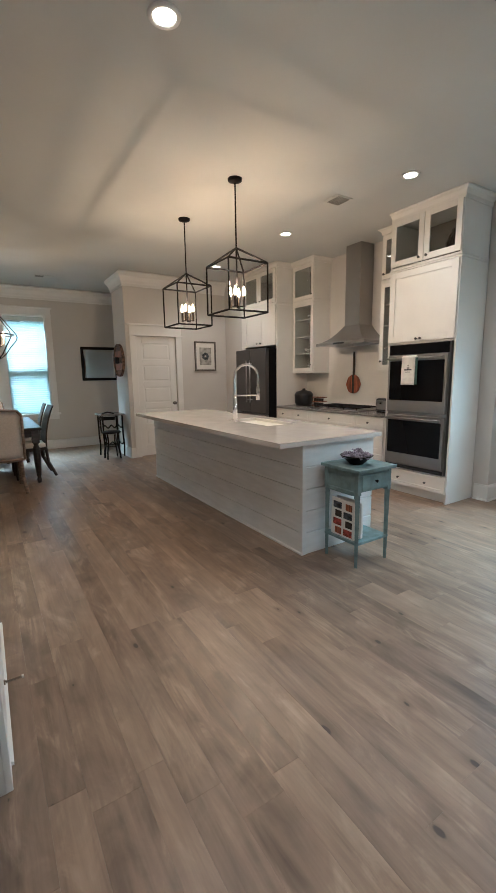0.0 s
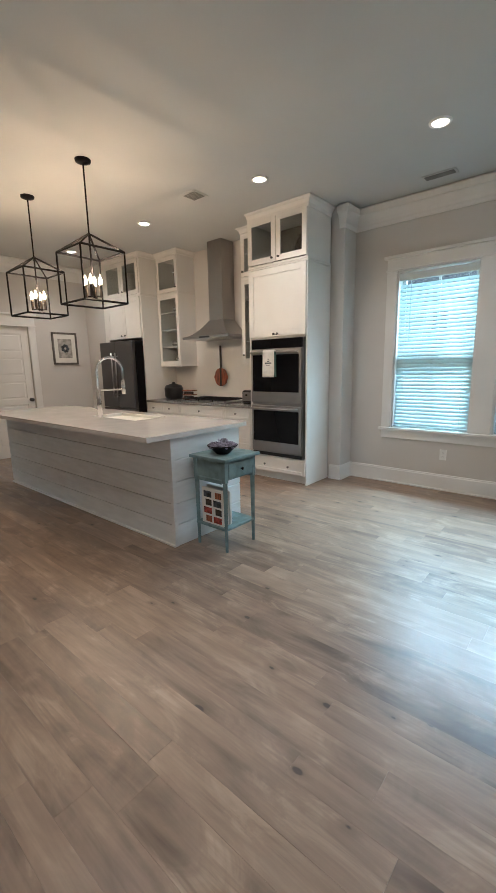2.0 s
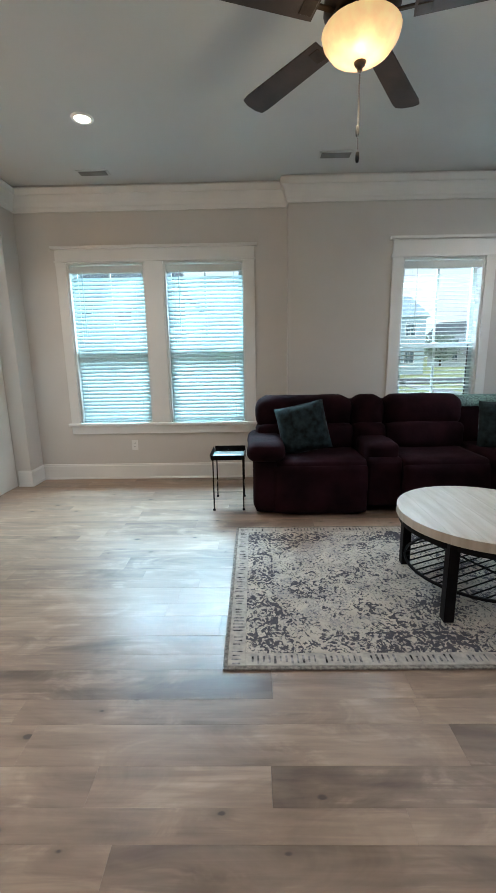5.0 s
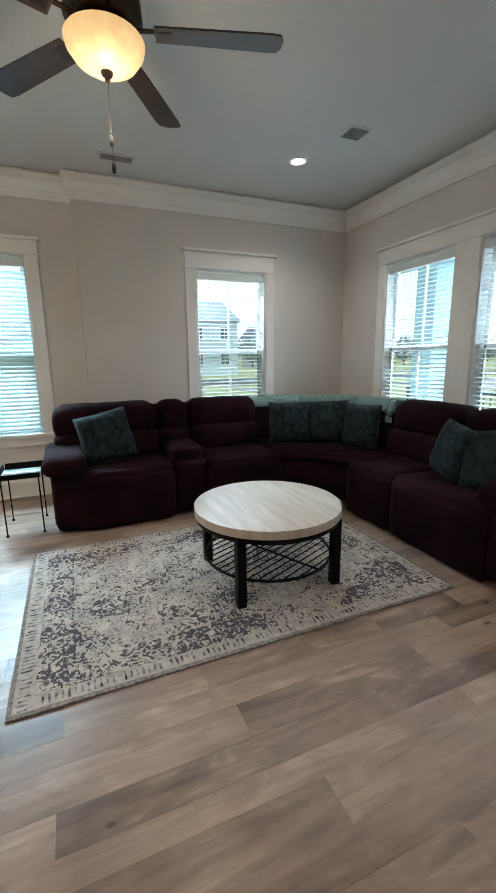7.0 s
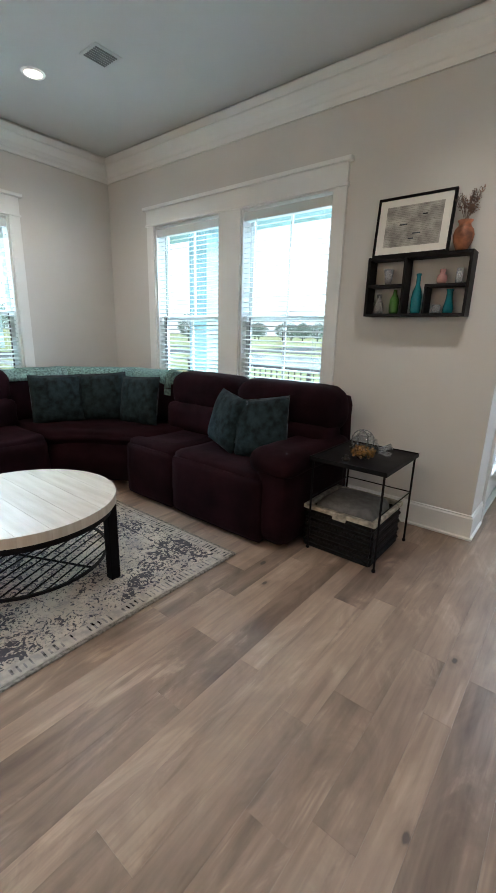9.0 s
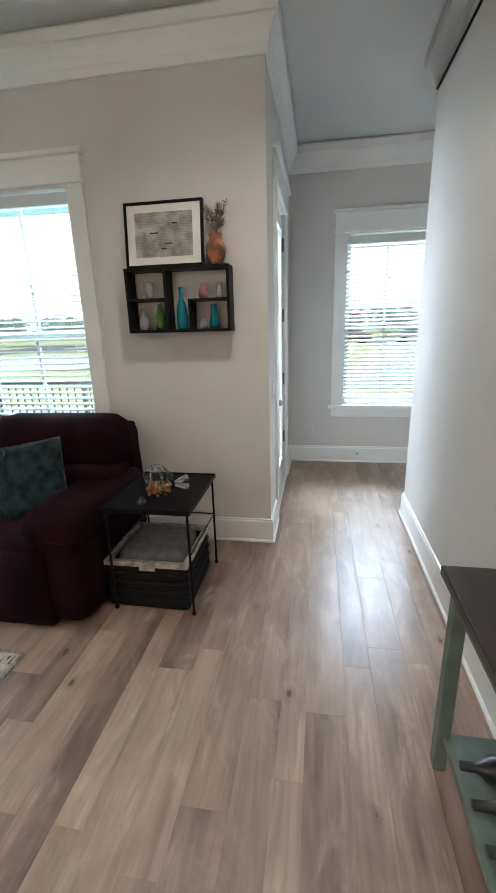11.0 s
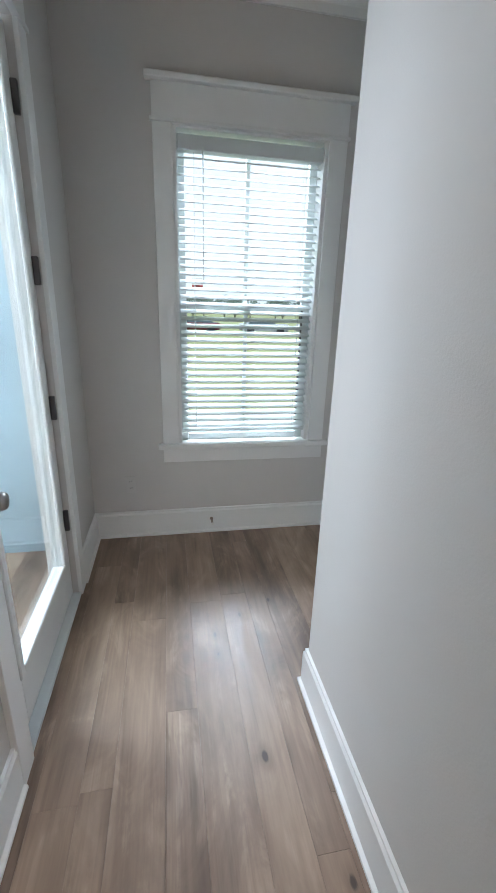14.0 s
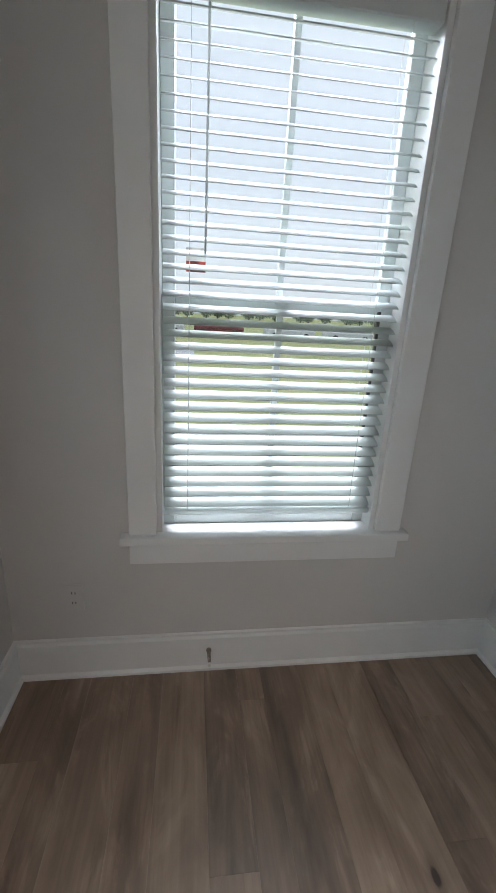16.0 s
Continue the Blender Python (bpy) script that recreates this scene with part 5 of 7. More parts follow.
def run_east(y0, y1, seed, console=False, back=None):
    if console:
        SP("console_base", cushion(bmesh.new(), FX0 + 0.04, 4.30, y0, y1, 0.06, 0.50, 0.2, seed=seed))
        SP("console_lid", cushion(bmesh.new(), FX0 + 0.10, 4.28, y0 + 0.01, y1 - 0.01, 0.46, 0.62, 0.6, seed=seed))
    else:
        SP("footrest_panel", cushion(bmesh.new(), FX0 - 0.03, FX0 + 0.16, y0, y1, 0.02, 0.46, 0.42, seed=seed))
        SP("seat_base", cushion(bmesh.new(), FX0 + 0.1, 4.45, y0, y1, 0.03, 0.36, 0.2, seed=seed))
        SP("seat_cushion", cushion(bmesh.new(), FX0 - 0.01, 4.38, y0, y1, 0.32, 0.51, 0.6, sag=-1, seed=seed))
    y0, y1 = back or (y0, y1)
    SP("lower_back_pad", cushion(bmesh.new(), 4.18, 4.46, y0, y1, 0.46, 0.74, 0.55, seed=seed + 1))
    SP("upper_back_pad", cushion(bmesh.new(), 4.23, 4.56, y0, y1, 0.66, 1.0, 0.75, seed=seed + 2))


def run_south(x0, x1, seed, back):
    SP("footrest_panel", cushion(bmesh.new(), x0, x1, FY0 - 0.13, FY0 + 0.04, 0.02, 0.46, 0.42, seed=seed))
    SP("seat_base", cushion(bmesh.new(), x0, x1, -3.25, FY0 - 0.1, 0.03, 0.36, 0.2, seed=seed))
    SP("seat_cushion", cushion(bmesh.new(), x0, x1, -3.18, FY0 + 0.02, 0.32, 0.51, 0.6, sag=-1, seed=seed))
    x0, x1 = back
    SP("lower_back_pad", cushion(bmesh.new(), x0, x1, -3.27, -2.99, 0.46, 0.74, 0.55, seed=seed + 1))
    SP("upper_back_pad", cushion(bmesh.new(), x0, x1, -3.40, -3.03, 0.66, 1.0, 0.75, seed=seed + 2))


run_east(-1.03, -0.20, 1, back=(-1.02, -0.06))
run_east(-1.34, -1.03, 2, console=True, back=(-1.34, -1.02))
run_east(-2.08, -1.34, 3, back=(-2.10, -1.34))
run_south(2.60, 3.16, 4, (2.49, 3.27))
run_south(1.76, 2.60, 5, (1.60, 2.49))
# frame behind
SP("back_frame", cushion(bmesh.new(), 4.50, 4.70, -3.4, -0.10, 0.08, 0.94, 0.8))
SP("back_frame", cushion(bmesh.new(), 1.63, 4.6, -3.50, -3.30, 0.08, 0.94, 0.8))
# arms
SP("arm_base", cushion(bmesh.new(), 3.65, 4.55, -0.26, -0.03, 0.02, 0.60, 0.6, seed=8))
SP("arm_pad", cushion(bmesh.new(), 3.58, 4.42, -0.31, 0.02, 0.49, 0.67, 0.95, sag=-1, seed=9))
SP("arm_base", cushion(bmesh.new(), 1.58, 1.84, -3.35, -2.50, 0.02, 0.60, 0.6, seed=10))
SP("arm_pad", cushion(bmesh.new(), 1.54, 1.88, -3.30, -2.46, 0.49, 0.67, 0.95, sag=-1, seed=11))
# curved corner
for nm, bm in (("corner_base", prism(bmesh.new(), [(3.74, -2.04), (4.5, -2.04), (4.5, -3.3), (2.96, -3.3), (2.96, -2.60), (3.25, -2.54), (3.5, -2.38), (3.66, -2.2)], 0.06, 0.44)),):
    if nm == "corner_base":
        bmesh.ops.bevel(bm, geom=[e for e in bm.edges], offset=0.04, segments=3, affect="EDGES")
    SP(nm, bm)
bm = prism(bmesh.new(), [(3.70, -2.06), (4.42, -2.06), (4.42, -3.2), (2.98, -3.2), (2.98, -2.55), (3.22, -2.50), (3.46, -2.36), (3.62, -2.2)], 0.40, 0.512)
bmesh.ops.bevel(bm, geom=[e for e in bm.edges], offset=0.04, segments=3, affect="EDGES")
SP("corner_cushion", bm)
for a, b in ((0, 1), (1, 2), (2, 3)):
    p = [(4.36, -2.06), (4.36, -2.62), (3.86, -3.12), (2.98, -3.12)]
    q0, q1 = Vector((*p[a], 0)), Vector((*p[b], 0))
    d = q1 - q0
    ang = math.degrees(math.atan2(d.y, d.x))
    L = d.length
    m = pose(*((q0 + q1) / 2), 0, 0, ang)
    SP("corner_back_pad", turned(cushion(bmesh.new(), -L / 2 - 0.02, L / 2 + 0.02, -0.02, 0.28, 0.46, 0.90, 0.6, seed=20 + a), m))
SP("corner_top", prism(bmesh.new(), [(4.56, -2.04), (4.56, -3.4), (2.98, -3.4), (2.98, -3.22), (3.9, -3.22), (4.42, -2.7), (4.42, -2.04)], 0.86, 0.93))

# crocheted throw over the corner's back
r = thing("crochet_throw", (3.9, -2.9, 0.9), "mint green crocheted throw draped over the sofa corner", "throw")


def cloth(bm, line, drop, top, wob=0.012, thick=0.012, step=0.05, seed=0):
    """A strip of cloth along a line of points, laid flat at the top and hanging by the drops at front and back."""
    pts = []
    for a, b in zip(line, line[1:]):
        a, b = Vector(a), Vector(b)
        n = max(1, int((b - a).length / step))
        pts += [a.lerp(b, i / n) for i in range(n)]
    pts.append(Vector(line[-1]))
    rows = []
    for i, p in enumerate(pts):
        d = (pts[min(i + 1, len(pts) - 1)] - pts[max(i - 1, 0)]).normalized()
        nrm = Vector((-d.y, d.x, 0))
        row = []
        fr = drop[0] * (0.85 + 0.3 * noise.noise(Vector((i * 0.25, seed, 0))))
        for o, z in ((drop[2] + 0.01, top - fr), (drop[2], top - fr * 0.5), (drop[2] - 0.02, top - 0.02), (drop[2] - 0.06, top + 0.012), (0.0, top + 0.015), (-drop[2] + 0.04, top + 0.008), (-drop[2], top - 0.03), (-drop[2] - 0.005, top - drop[1])):
            k = noise.noise(Vector((i * 0.35, z * 6, seed))) * wob
            row.append(bm.verts.new(p + nrm * (o + k) + Vector((0, 0, z + k))))
        rows.append(row)
    for A, B in zip(rows, rows[1:]):
        for j in range(len(A) - 1):
            bm.faces.new((A[j], A[j + 1], B[j + 1], B[j]))
    ret = bmesh.ops.solidify(bm, geom=list(bm.faces), thickness=thick)
    return bm


part("throw_cloth", cloth(bmesh.new(), [(3.24, -3.24, 0), (3.95, -3.24, 0), (4.48, -2.72, 0), (4.48, -1.98, 0)], (0.10, 0.1, 0.14), 0.96), M["throw"], r, smooth=True)
part("throw_cloth", cloth(bmesh.new(), [(3.27, -3.24, 0), (3.37, -3.24, 0)], (0.17, 0.1, 0.16), 0.985, seed=3, step=0.03), M["throw"], r, smooth=True)
bm = bmesh.new()
for i in range(30):
    x = 3.28 + 0.003 * i
    tube(bm, (x, -3.075, 0.83), (x + random.uniform(-0.004, 0.004), -3.07, 0.77), 0.0016, n=4)
part("fringe", bm, M["throw"], r, kind="stuff")


def pillow(x, y, z, rz, tilt, size=0.46, roll=0, lean=0):
    r = thing("throw_pillow", (x, y, z), "square teal and charcoal patterned throw pillow on the sofa", "pillow", "sofa pillows")
    bm = bmesh.new()
    n = 12
    for side in (-1, 1):
        g = []
        for i in range(n + 1):
            row = []
            for j in range(n + 1):
                u, v = 2 * i / n - 1, 2 * j / n - 1
                e = max(0, (1 - u ** 4) * (1 - v ** 4)) ** 0.55
                pin = 1 - 0.06 * (1 - abs(u * v)) * max(abs(u), abs(v)) ** 3
                row.append(bm.verts.new((u * size / 2 * pin, side * (0.075 * e + noise.noise(Vector((u * 2, v * 2, x))) * 0.008 * e), v * size / 2 * pin)))
            g.append(row)
        for A, B in zip(g, g[1:]):
            for j in range(n):
                bm.faces.new((A[j], A[j + 1], B[j + 1], B[j]) if side > 0 else (A[j + 1], A[j], B[j], B[j + 1]))
    bmesh.ops.remove_doubles(bm, verts=bm.verts, dist=0.001)
    bmesh.ops.recalc_face_normals(bm, faces=bm.faces)
    part("cover", bm, M["pillow"], r, smooth=True, local=True)
    h = size / 2 * 0.95
    part("piping", pipe(bmesh.new(), [(-h, 0, -h), (h, 0, -h), (h, 0, h), (-h, 0, h), (-h, 0, -h)], 0.005, 6), M["dink"], r, local=True)
    r.rotation_euler = (radians(tilt), radians(roll), radians(rz))
    return r


pillow(4.03, -0.50, 0.725, 84, 16, roll=13)
pillow(4.08, -2.40, 0.71, 70, 14)
pillow(3.90, -2.76, 0.72, 47, 14, roll=4)
pillow(3.52, -2.90, 0.71, 10, 12, roll=3)
pillow(2.38, -2.86, 0.70, -22, 16, roll=-6, size=0.42)
pillow(2.04, -2.84, 0.70, 8, 20, roll=10, size=0.44)

# round coffee table
CX, CY = 2.46, -1.35
r = thing("round_coffee_table", (CX, CY, 0.013), "round whitewashed plank coffee table on a black slatted iron frame", "coffee table")
zt = 0.495
for i in range(7):
    w = 0.47 * 2 / 7
    a, b = -0.47 + i * w + 0.0006, -0.47 + (i + 1) * w - 0.0006
    pts = []
    for k in range(9):
        xx = a + (b - a) * k / 8
        pts.append((xx, math.sqrt(max(0, 0.4705 ** 2 - xx * xx))))
    poly = [(CX + y_, CY + x_) for x_, y_ in pts] + [(CX - y_, CY + x_) for x_, y_ in pts[::-1]]
    bm = prism(bmesh.new(), poly, zt - 0.05, zt)
    bmesh.ops.remove_doubles(bm, verts=bm.verts, dist=0.0005)
    part("tabletop_plank", bm, M["ctop"], r, "whitewashed plank of the round top")


def hoop(bm, x, y, z, rad, w, h, n=48):
    ring = []
    for i in range(n):
        a = 2 * math.pi * i / n
        ring.append([bm.verts.new((x + q * math.cos(a), y + q * math.sin(a), zz)) for q, zz in ((rad, z), (rad + w, z), (rad + w, z + h), (rad, z + h))])
    for i in range(n):
        A, B = ring[i], ring[(i + 1) % n]
        for j in range(4):
            bm.faces.new((A[j], A[(j + 1) % 4], B[(j + 1) % 4], B[j]))
    bmesh.ops.recalc_face_normals(bm, faces=bm.faces)
    return bm


part("apron_hoop", hoop(bmesh.new(), CX, CY, zt - 0.085, 0.435, 0.022, 0.034), M["black"], r)
part("shelf_hoop", hoop(bmesh.new(), CX, CY, 0.16, 0.40, 0.012, 0.014), M["black"], r)
for i in range(-7, 8):
    c = i * 0.052
    h = math.sqrt(0.405 ** 2 - c * c)
    a = radians(25)
    p0 = (CX + c * math.cos(a) - h * math.sin(a), CY + c * math.sin(a) + h * math.cos(a), 0.166)
    p1 = (CX + c * math.cos(a) + h * math.sin(a), CY + c * math.sin(a) - h * math.cos(a), 0.166)
    part("shelf_rod", bar(bmesh.new(), p0, p1, 0.008), M["black"], r)
a = radians(25)
part("shelf_rod", bar(bmesh.new(), (CX - 0.4 * math.cos(a), CY - 0.4 * math.sin(a), 0.158), (CX + 0.4 * math.cos(a), CY + 0.4 * math.sin(a), 0.158), 0.01), M["black"], r)
for sx in (-1, 1):
    for sy in (-1, 1):
        x, y = CX + sx * 0.31, CY + sy * 0.315
        part("leg", turned(bx(-0.027, 0.027, -0.027, 0.027, 0.013, zt - 0.05, 0.003), pose(x, y, 0)), M["black"], r)

# mirrored tray table by the sofa
r = thing("tray_side_table", (4.0, 0.19, 0), "small black metal side table with a mirrored tray top", "side table")
ax0, ax1, ay0, ay1, az = 3.80, 4.22, 0.045, 0.345, 0.50
bm = bmesh.new()
for p, q in (((ax0, ay0), (ax1, ay0)), ((ax1, ay0), (ax1, ay1)), ((ax1, ay1), (ax0, ay1)), ((ax0, ay1), (ax0, ay0))):
    d = Vector((q[0] - p[0], q[1] - p[1], 0)).normalized()
    n_ = Vector((-d.y, d.x, 0)) * 0.012
    P4 = [(p[0], p[1], az - 0.02), (q[0], q[1], az - 0.02), (q[0] - n_.x, q[1] - n_.y, az + 0.025), (p[0] - n_.x, p[1] - n_.y, az + 0.025)]
    bm.faces.new([bm.verts.new(v) for v in P4])
bmesh.ops.solidify(bm, geom=list(bm.faces), thickness=0.008)
part("tray_rim", bm, M["black"], r)
part("mirror_top", bx(ax0 + 0.008, ax1 - 0.008, ay0 + 0.008, ay1 - 0.008, az - 0.012, az - 0.004), M["mirror"], r, "mirrored glass tray base")
for x in (ax0 + 0.015, ax1 - 0.015):
    for y in (ay0 + 0.015, ay1 - 0.015):
        bm = tube(bmesh.new(), (x, y, az - 0.02), (x, y, 0.0), 0.006, n=8)
        lathe(bm, (x, y, 0), [(0, 0.001), (0.012, 0.004), (0.013, 0.014), (0.006, 0.024)], 10)
        part("leg", bm, M["black"], r)
for p, q in (((ax0, ay0), (ax1, ay0)), ((ax1, ay0), (ax1, ay1)), ((ax1, ay1), (ax0, ay1)), ((ax0, ay1), (ax0, ay0))):
    f = lambda v, lo, hi: v + 0.015 if v == lo else v - 0.015
    part("stretcher", tube(bmesh.new(), (f(p[0], ax0, ax1), f(p[1], ay0, ay1), 0.18), (f(q[0], ax0, ax1), f(q[1], ay0, ay1), 0.18), 0.004, n=6), M["spring"], r)

# tray-topped end table at the sofa's other end
r = thing("end_table", (1.28, -2.96, 0), "black metal end table with a tray top and lower ledge", "side table")
ex0, ex1, ey0, ey1, ez = 1.07, 1.52, -3.22, -2.70, 0.615
part("tray", bx(ex0 - 0.015, ex1 + 0.015, ey0 - 0.015, ey1 + 0.015, ez - 0.004, ez + 0.004, 0.001), M["black"], r)
for a, b, c, d in ((ex0 - 0.016, ex1 + 0.016, ey0 - 0.019, ey0 - 0.0155), (ex0 - 0.016, ex1 + 0.016, ey1 + 0.0155, ey1 + 0.019), (ex0 - 0.019, ex0 - 0.0155, ey0 - 0.019, ey1 + 0.019), (ex1 + 0.0155, ex1 + 0.019, ey0 - 0.019, ey1 + 0.019)):
    part("tray_lip", bx(a, b, c, d, ez - 0.014, ez + 0.012), M["black"], r)
for x in (ex0, ex1):
    for y in (ey0, ey1):
        bm = tube(bmesh.new(), (x, y, 0), (x, y, ez - 0.005), 0.007, n=8)
        lathe(bm, (x, y, 0), [(0, 0.001), (0.012, 0.004), (0.012, 0.016), (0.007, 0.022)], 10)
        part("leg", bm, M["black"], r)
for x in (ex0, ex1):
    part("side_rail", tube(bmesh.new(), (x, ey0, 0.36), (x, ey1, 0.36), 0.004, n=6), M["black"], r)
part("back_rail", tube(bmesh.new(), (ex0, ey0, 0.36), (ex1, ey0, 0.36), 0.004, n=6), M["black"], r)
r = thing("lined_basket", (1.33, -2.96, 0), "black woven basket with a cream liner under the end table", "basket")
bx0, bx1, by0, by1 = 1.12, 1.56, -3.17, -2.74
for k in range(9):
    bm = bmesh.new()
    z = 0.012 + k * 0.029
    e = 0.006 * (k % 2)
    for p, q in (((bx0 - e, by0 - e), (bx1 + e, by0 - e)), ((bx1 + e, by0 - e), (bx1 + e, by1 + e)), ((bx1 + e, by1 + e), (bx0 - e, by1 + e)), ((bx0 - e, by1 + e), (bx0 - e, by0 - e))):
        tube(bm, (*p, z), (*q, z), 0.016, n=6)
    part("woven_band", bm, M["basket"], r)
part("basket_bottom", bx(bx0, bx1, by0, by1, 0.004, 0.02), M["basket"], r)
bm = bmesh.new()
for a, b, c, d in ((bx0 - 0.024, bx1 + 0.024, by0 - 0.024, by0 + 0.01), (bx0 - 0.024, bx1 + 0.024, by1 - 0.01, by1 + 0.024), (bx0 - 0.024, bx0 + 0.01, by0 + 0.01, by1 - 0.01), (bx1 - 0.01, bx1 + 0.024, by0 + 0.01, by1 - 0.01)):
    box(bm, a, b, c, d, 0.262, 0.292, 0.006, 2)
part("liner", bm, M["liner"], r, "cream cloth liner folded over the rim")
part("handle_wrap", bx(1.28, 1.37, by1 + 0.02, by1 + 0.032, 0.245, 0.282, 0.004), M["liner"], r)
r = thing("folded_blanket", (1.34, -2.95, 0.2), "grey fleece blanket stuffed in the basket", "blanket")
part("blanket_fold", cushion(bmesh.new(), bx0 + 0.02, bx1 - 0.02, by0 + 0.02, by1 - 0.02, 0.03, 0.325, 0.5, n=12, seed=5), M["gfur"], r, smooth=True)
# lying glass fish bowl
r = thing("glass_fish_dish", (1.27, -2.92, ez), "blown clear glass fish bowl filled with amber beads", "glass bowl")
prof = [(0, 0.004), (0.05, 0.006), (0.085, 0.04), (0.092, 0.08), (0.075, 0.125), (0.045, 0.145), (0.04, 0.15), (0.034, 0.146), (0.068, 0.122), (0.086, 0.08), (0.08, 0.042), (0.045, 0.012), (0, 0.01)]
part("bowl", lathe(bmesh.new(), (1.29, -2.9, ez + 0.002), prof, 24), M["cglass"], r, smooth=True)
part("bowl_rim", turned(hoop(bmesh.new(), 0, 0, 0, 0.04, 0.006, 0.005, 24), pose(1.29, -2.9, ez + 0.15)), M["g_clear"], r)
bm = bmesh.new()
for tilt_, rad in ((20, 0.066), (-35, 0.058), (75, 0.05)):
    ring = [Matrix.Rotation(radians(tilt_), 4, "Z") @ Vector((rad * math.cos(a), 0, rad * math.sin(a))) + Vector((1.30, -2.9, ez + 0.115)) for a in [i * math.pi / 10 for i in range(-2, 13)]]
    pipe(bm, ring, 0.004, 6)
part("glass_loop", bm, M["g_clear"], r, "blown clear glass loops", True)
bm = bmesh.new()
rr = random.Random(3)
for i in range(110):
    a, q = rr.uniform(0, 6.28), math.sqrt(rr.random()) * 0.072
    bmesh.ops.create_icosphere(bm, subdivisions=1, radius=0.009, matrix=Matrix.Translation((1.29 + q * math.cos(a), -2.9 + q * math.sin(a), ez + 0.022 + rr.random() * 0.045)))
part("beads", bm, M["amber"], r, kind="stuff")
bm = bmesh.new()
for p, q in (((1.20, -2.92, ez + 0.07), (1.13, -2.93, ez + 0.10)), ((1.20, -2.92, ez + 0.06), (1.13, -2.94, ez + 0.04))):
    tube(bm, p, q, 0.012, 0.02, n=8)
part("tail_fin", bm, M["g_clear"], r, smooth=True)
r = thing("small_figurine", (1.36, -2.76, ez), "small dark glass figurine on the end table", "figurine")
part("figurine", lathe(bmesh.new(), (1.34, -2.77, ez + 0.005), [(0, 0), (0.022, 0), (0.026, 0.012), (0.01, 0.022), (0.014, 0.032), (0, 0.04)], 12), M["bplastic"], r, smooth=True)

# wall shelf with bottles
r = thing("wall_shelf", (1.28, YS, 1.48), "black box wall shelf with four uneven compartments", "wall shelf")
hx0, hx1, hz0, hz1 = 0.955, 1.61, 1.485, 1.865
hy0, hy1 = YS + 0.002, YS + 0.125
for nm, q in (("bottom_board", (hx0, hx1, hz0, hz0 + 0.018)), ("top_board", (hx0, hx1, hz1 - 0.018, hz1)), ("end_board", (hx0, hx0 + 0.018, hz0 + 0.018, hz1 - 0.018)), ("end_board", (hx1 - 0.018, hx1, hz0 + 0.018, hz1 - 0.018)),
              ("divider", (1.345, 1.363, hz0 + 0.018, hz1 - 0.018)), ("inner_shelf", (1.363, hx1 - 0.018, 1.675, 1.690)), ("inner_shelf", (0.973, 1.215, 1.665, 1.68)), ("divider", (1.200, 1.215, hz0 + 0.018, 1.665))):
    part(nm, bx(q[0], q[1], hy0, hy1, q[2], q[3], 0.001), M["black"], r)


def bottle(name, x, z, prof, material, label, y=None, h=1.0):
    y = YS + 0.065 if y is None else y
    r = thing(name, (x, y, z), label, "bottle" if "bottle" in name else "vase", "shelf bottles")
    part("glass_body", lathe(bmesh.new(), (x, y, z), [(0, 0.0005)] + prof, 16), M[material], r, smooth=True)


TALL = [(0.03, 0.0005), (0.034, 0.02), (0.034, 0.10), (0.028, 0.14), (0.014, 0.18), (0.013, 0.235), (0.017, 0.24), (0.016, 0.25), (0.009, 0.25)]
bottle("glass_bottle", 1.275, hz0 + 0.018, TALL, "g_blue", "tall teal glass bottle on the black wall shelf")
bottle("glass_bottle", 1.42, hz0 + 0.018, [(0.028, 0.0005), (0.032, 0.02), (0.032, 0.09), (0.014, 0.13), (0.012, 0.155), (0.008, 0.155)], "g_green", "green glass bottle on the black wall shelf")
bottle("glass_bottle", 1.53, hz0 + 0.018, [(0.03, 0.0005), (0.036, 0.03), (0.03, 0.07), (0.018, 0.09), (0.016, 0.13), (0.01, 0.13)], "g_clear", "clear glass bottle on the black wall shelf")
bottle("glass_bottle", 1.07, hz0 + 0.018, [(0.03, 0.0005), (0.032, 0.03), (0.022, 0.08), (0.018, 0.13), (0.024, 0.145), (0.016, 0.145)], "g_blue", "short flared teal glass vase on the black wall shelf")
bottle("glass_vase", 1.14, hz0 + 0.018, [(0.024, 0.0005), (0.03, 0.02), (0.026, 0.05), (0.02, 0.055)], "g_clear", "small clear glass votive on the wall shelf")
bottle("glass_vase", 1.48, 1.690, [(0.018, 0.0005), (0.022, 0.02), (0.034, 0.10), (0.030, 0.10)], "g_clear", "flared clear glass vase on the wall shelf")
bottle("glass_vase", 1.13, 1.68, [(0.024, 0.0005), (0.033, 0.025), (0.028, 0.055), (0.016, 0.065), (0.018, 0.09), (0.012, 0.09)], "g_rose", "round rose glass vase on the wall shelf")
bottle("glass_vase", 1.03, 1.68, [(0.02, 0.0005), (0.022, 0.02), (0.02, 0.09), (0.015, 0.09)], "g_clear", "clear straight glass on the wall shelf")

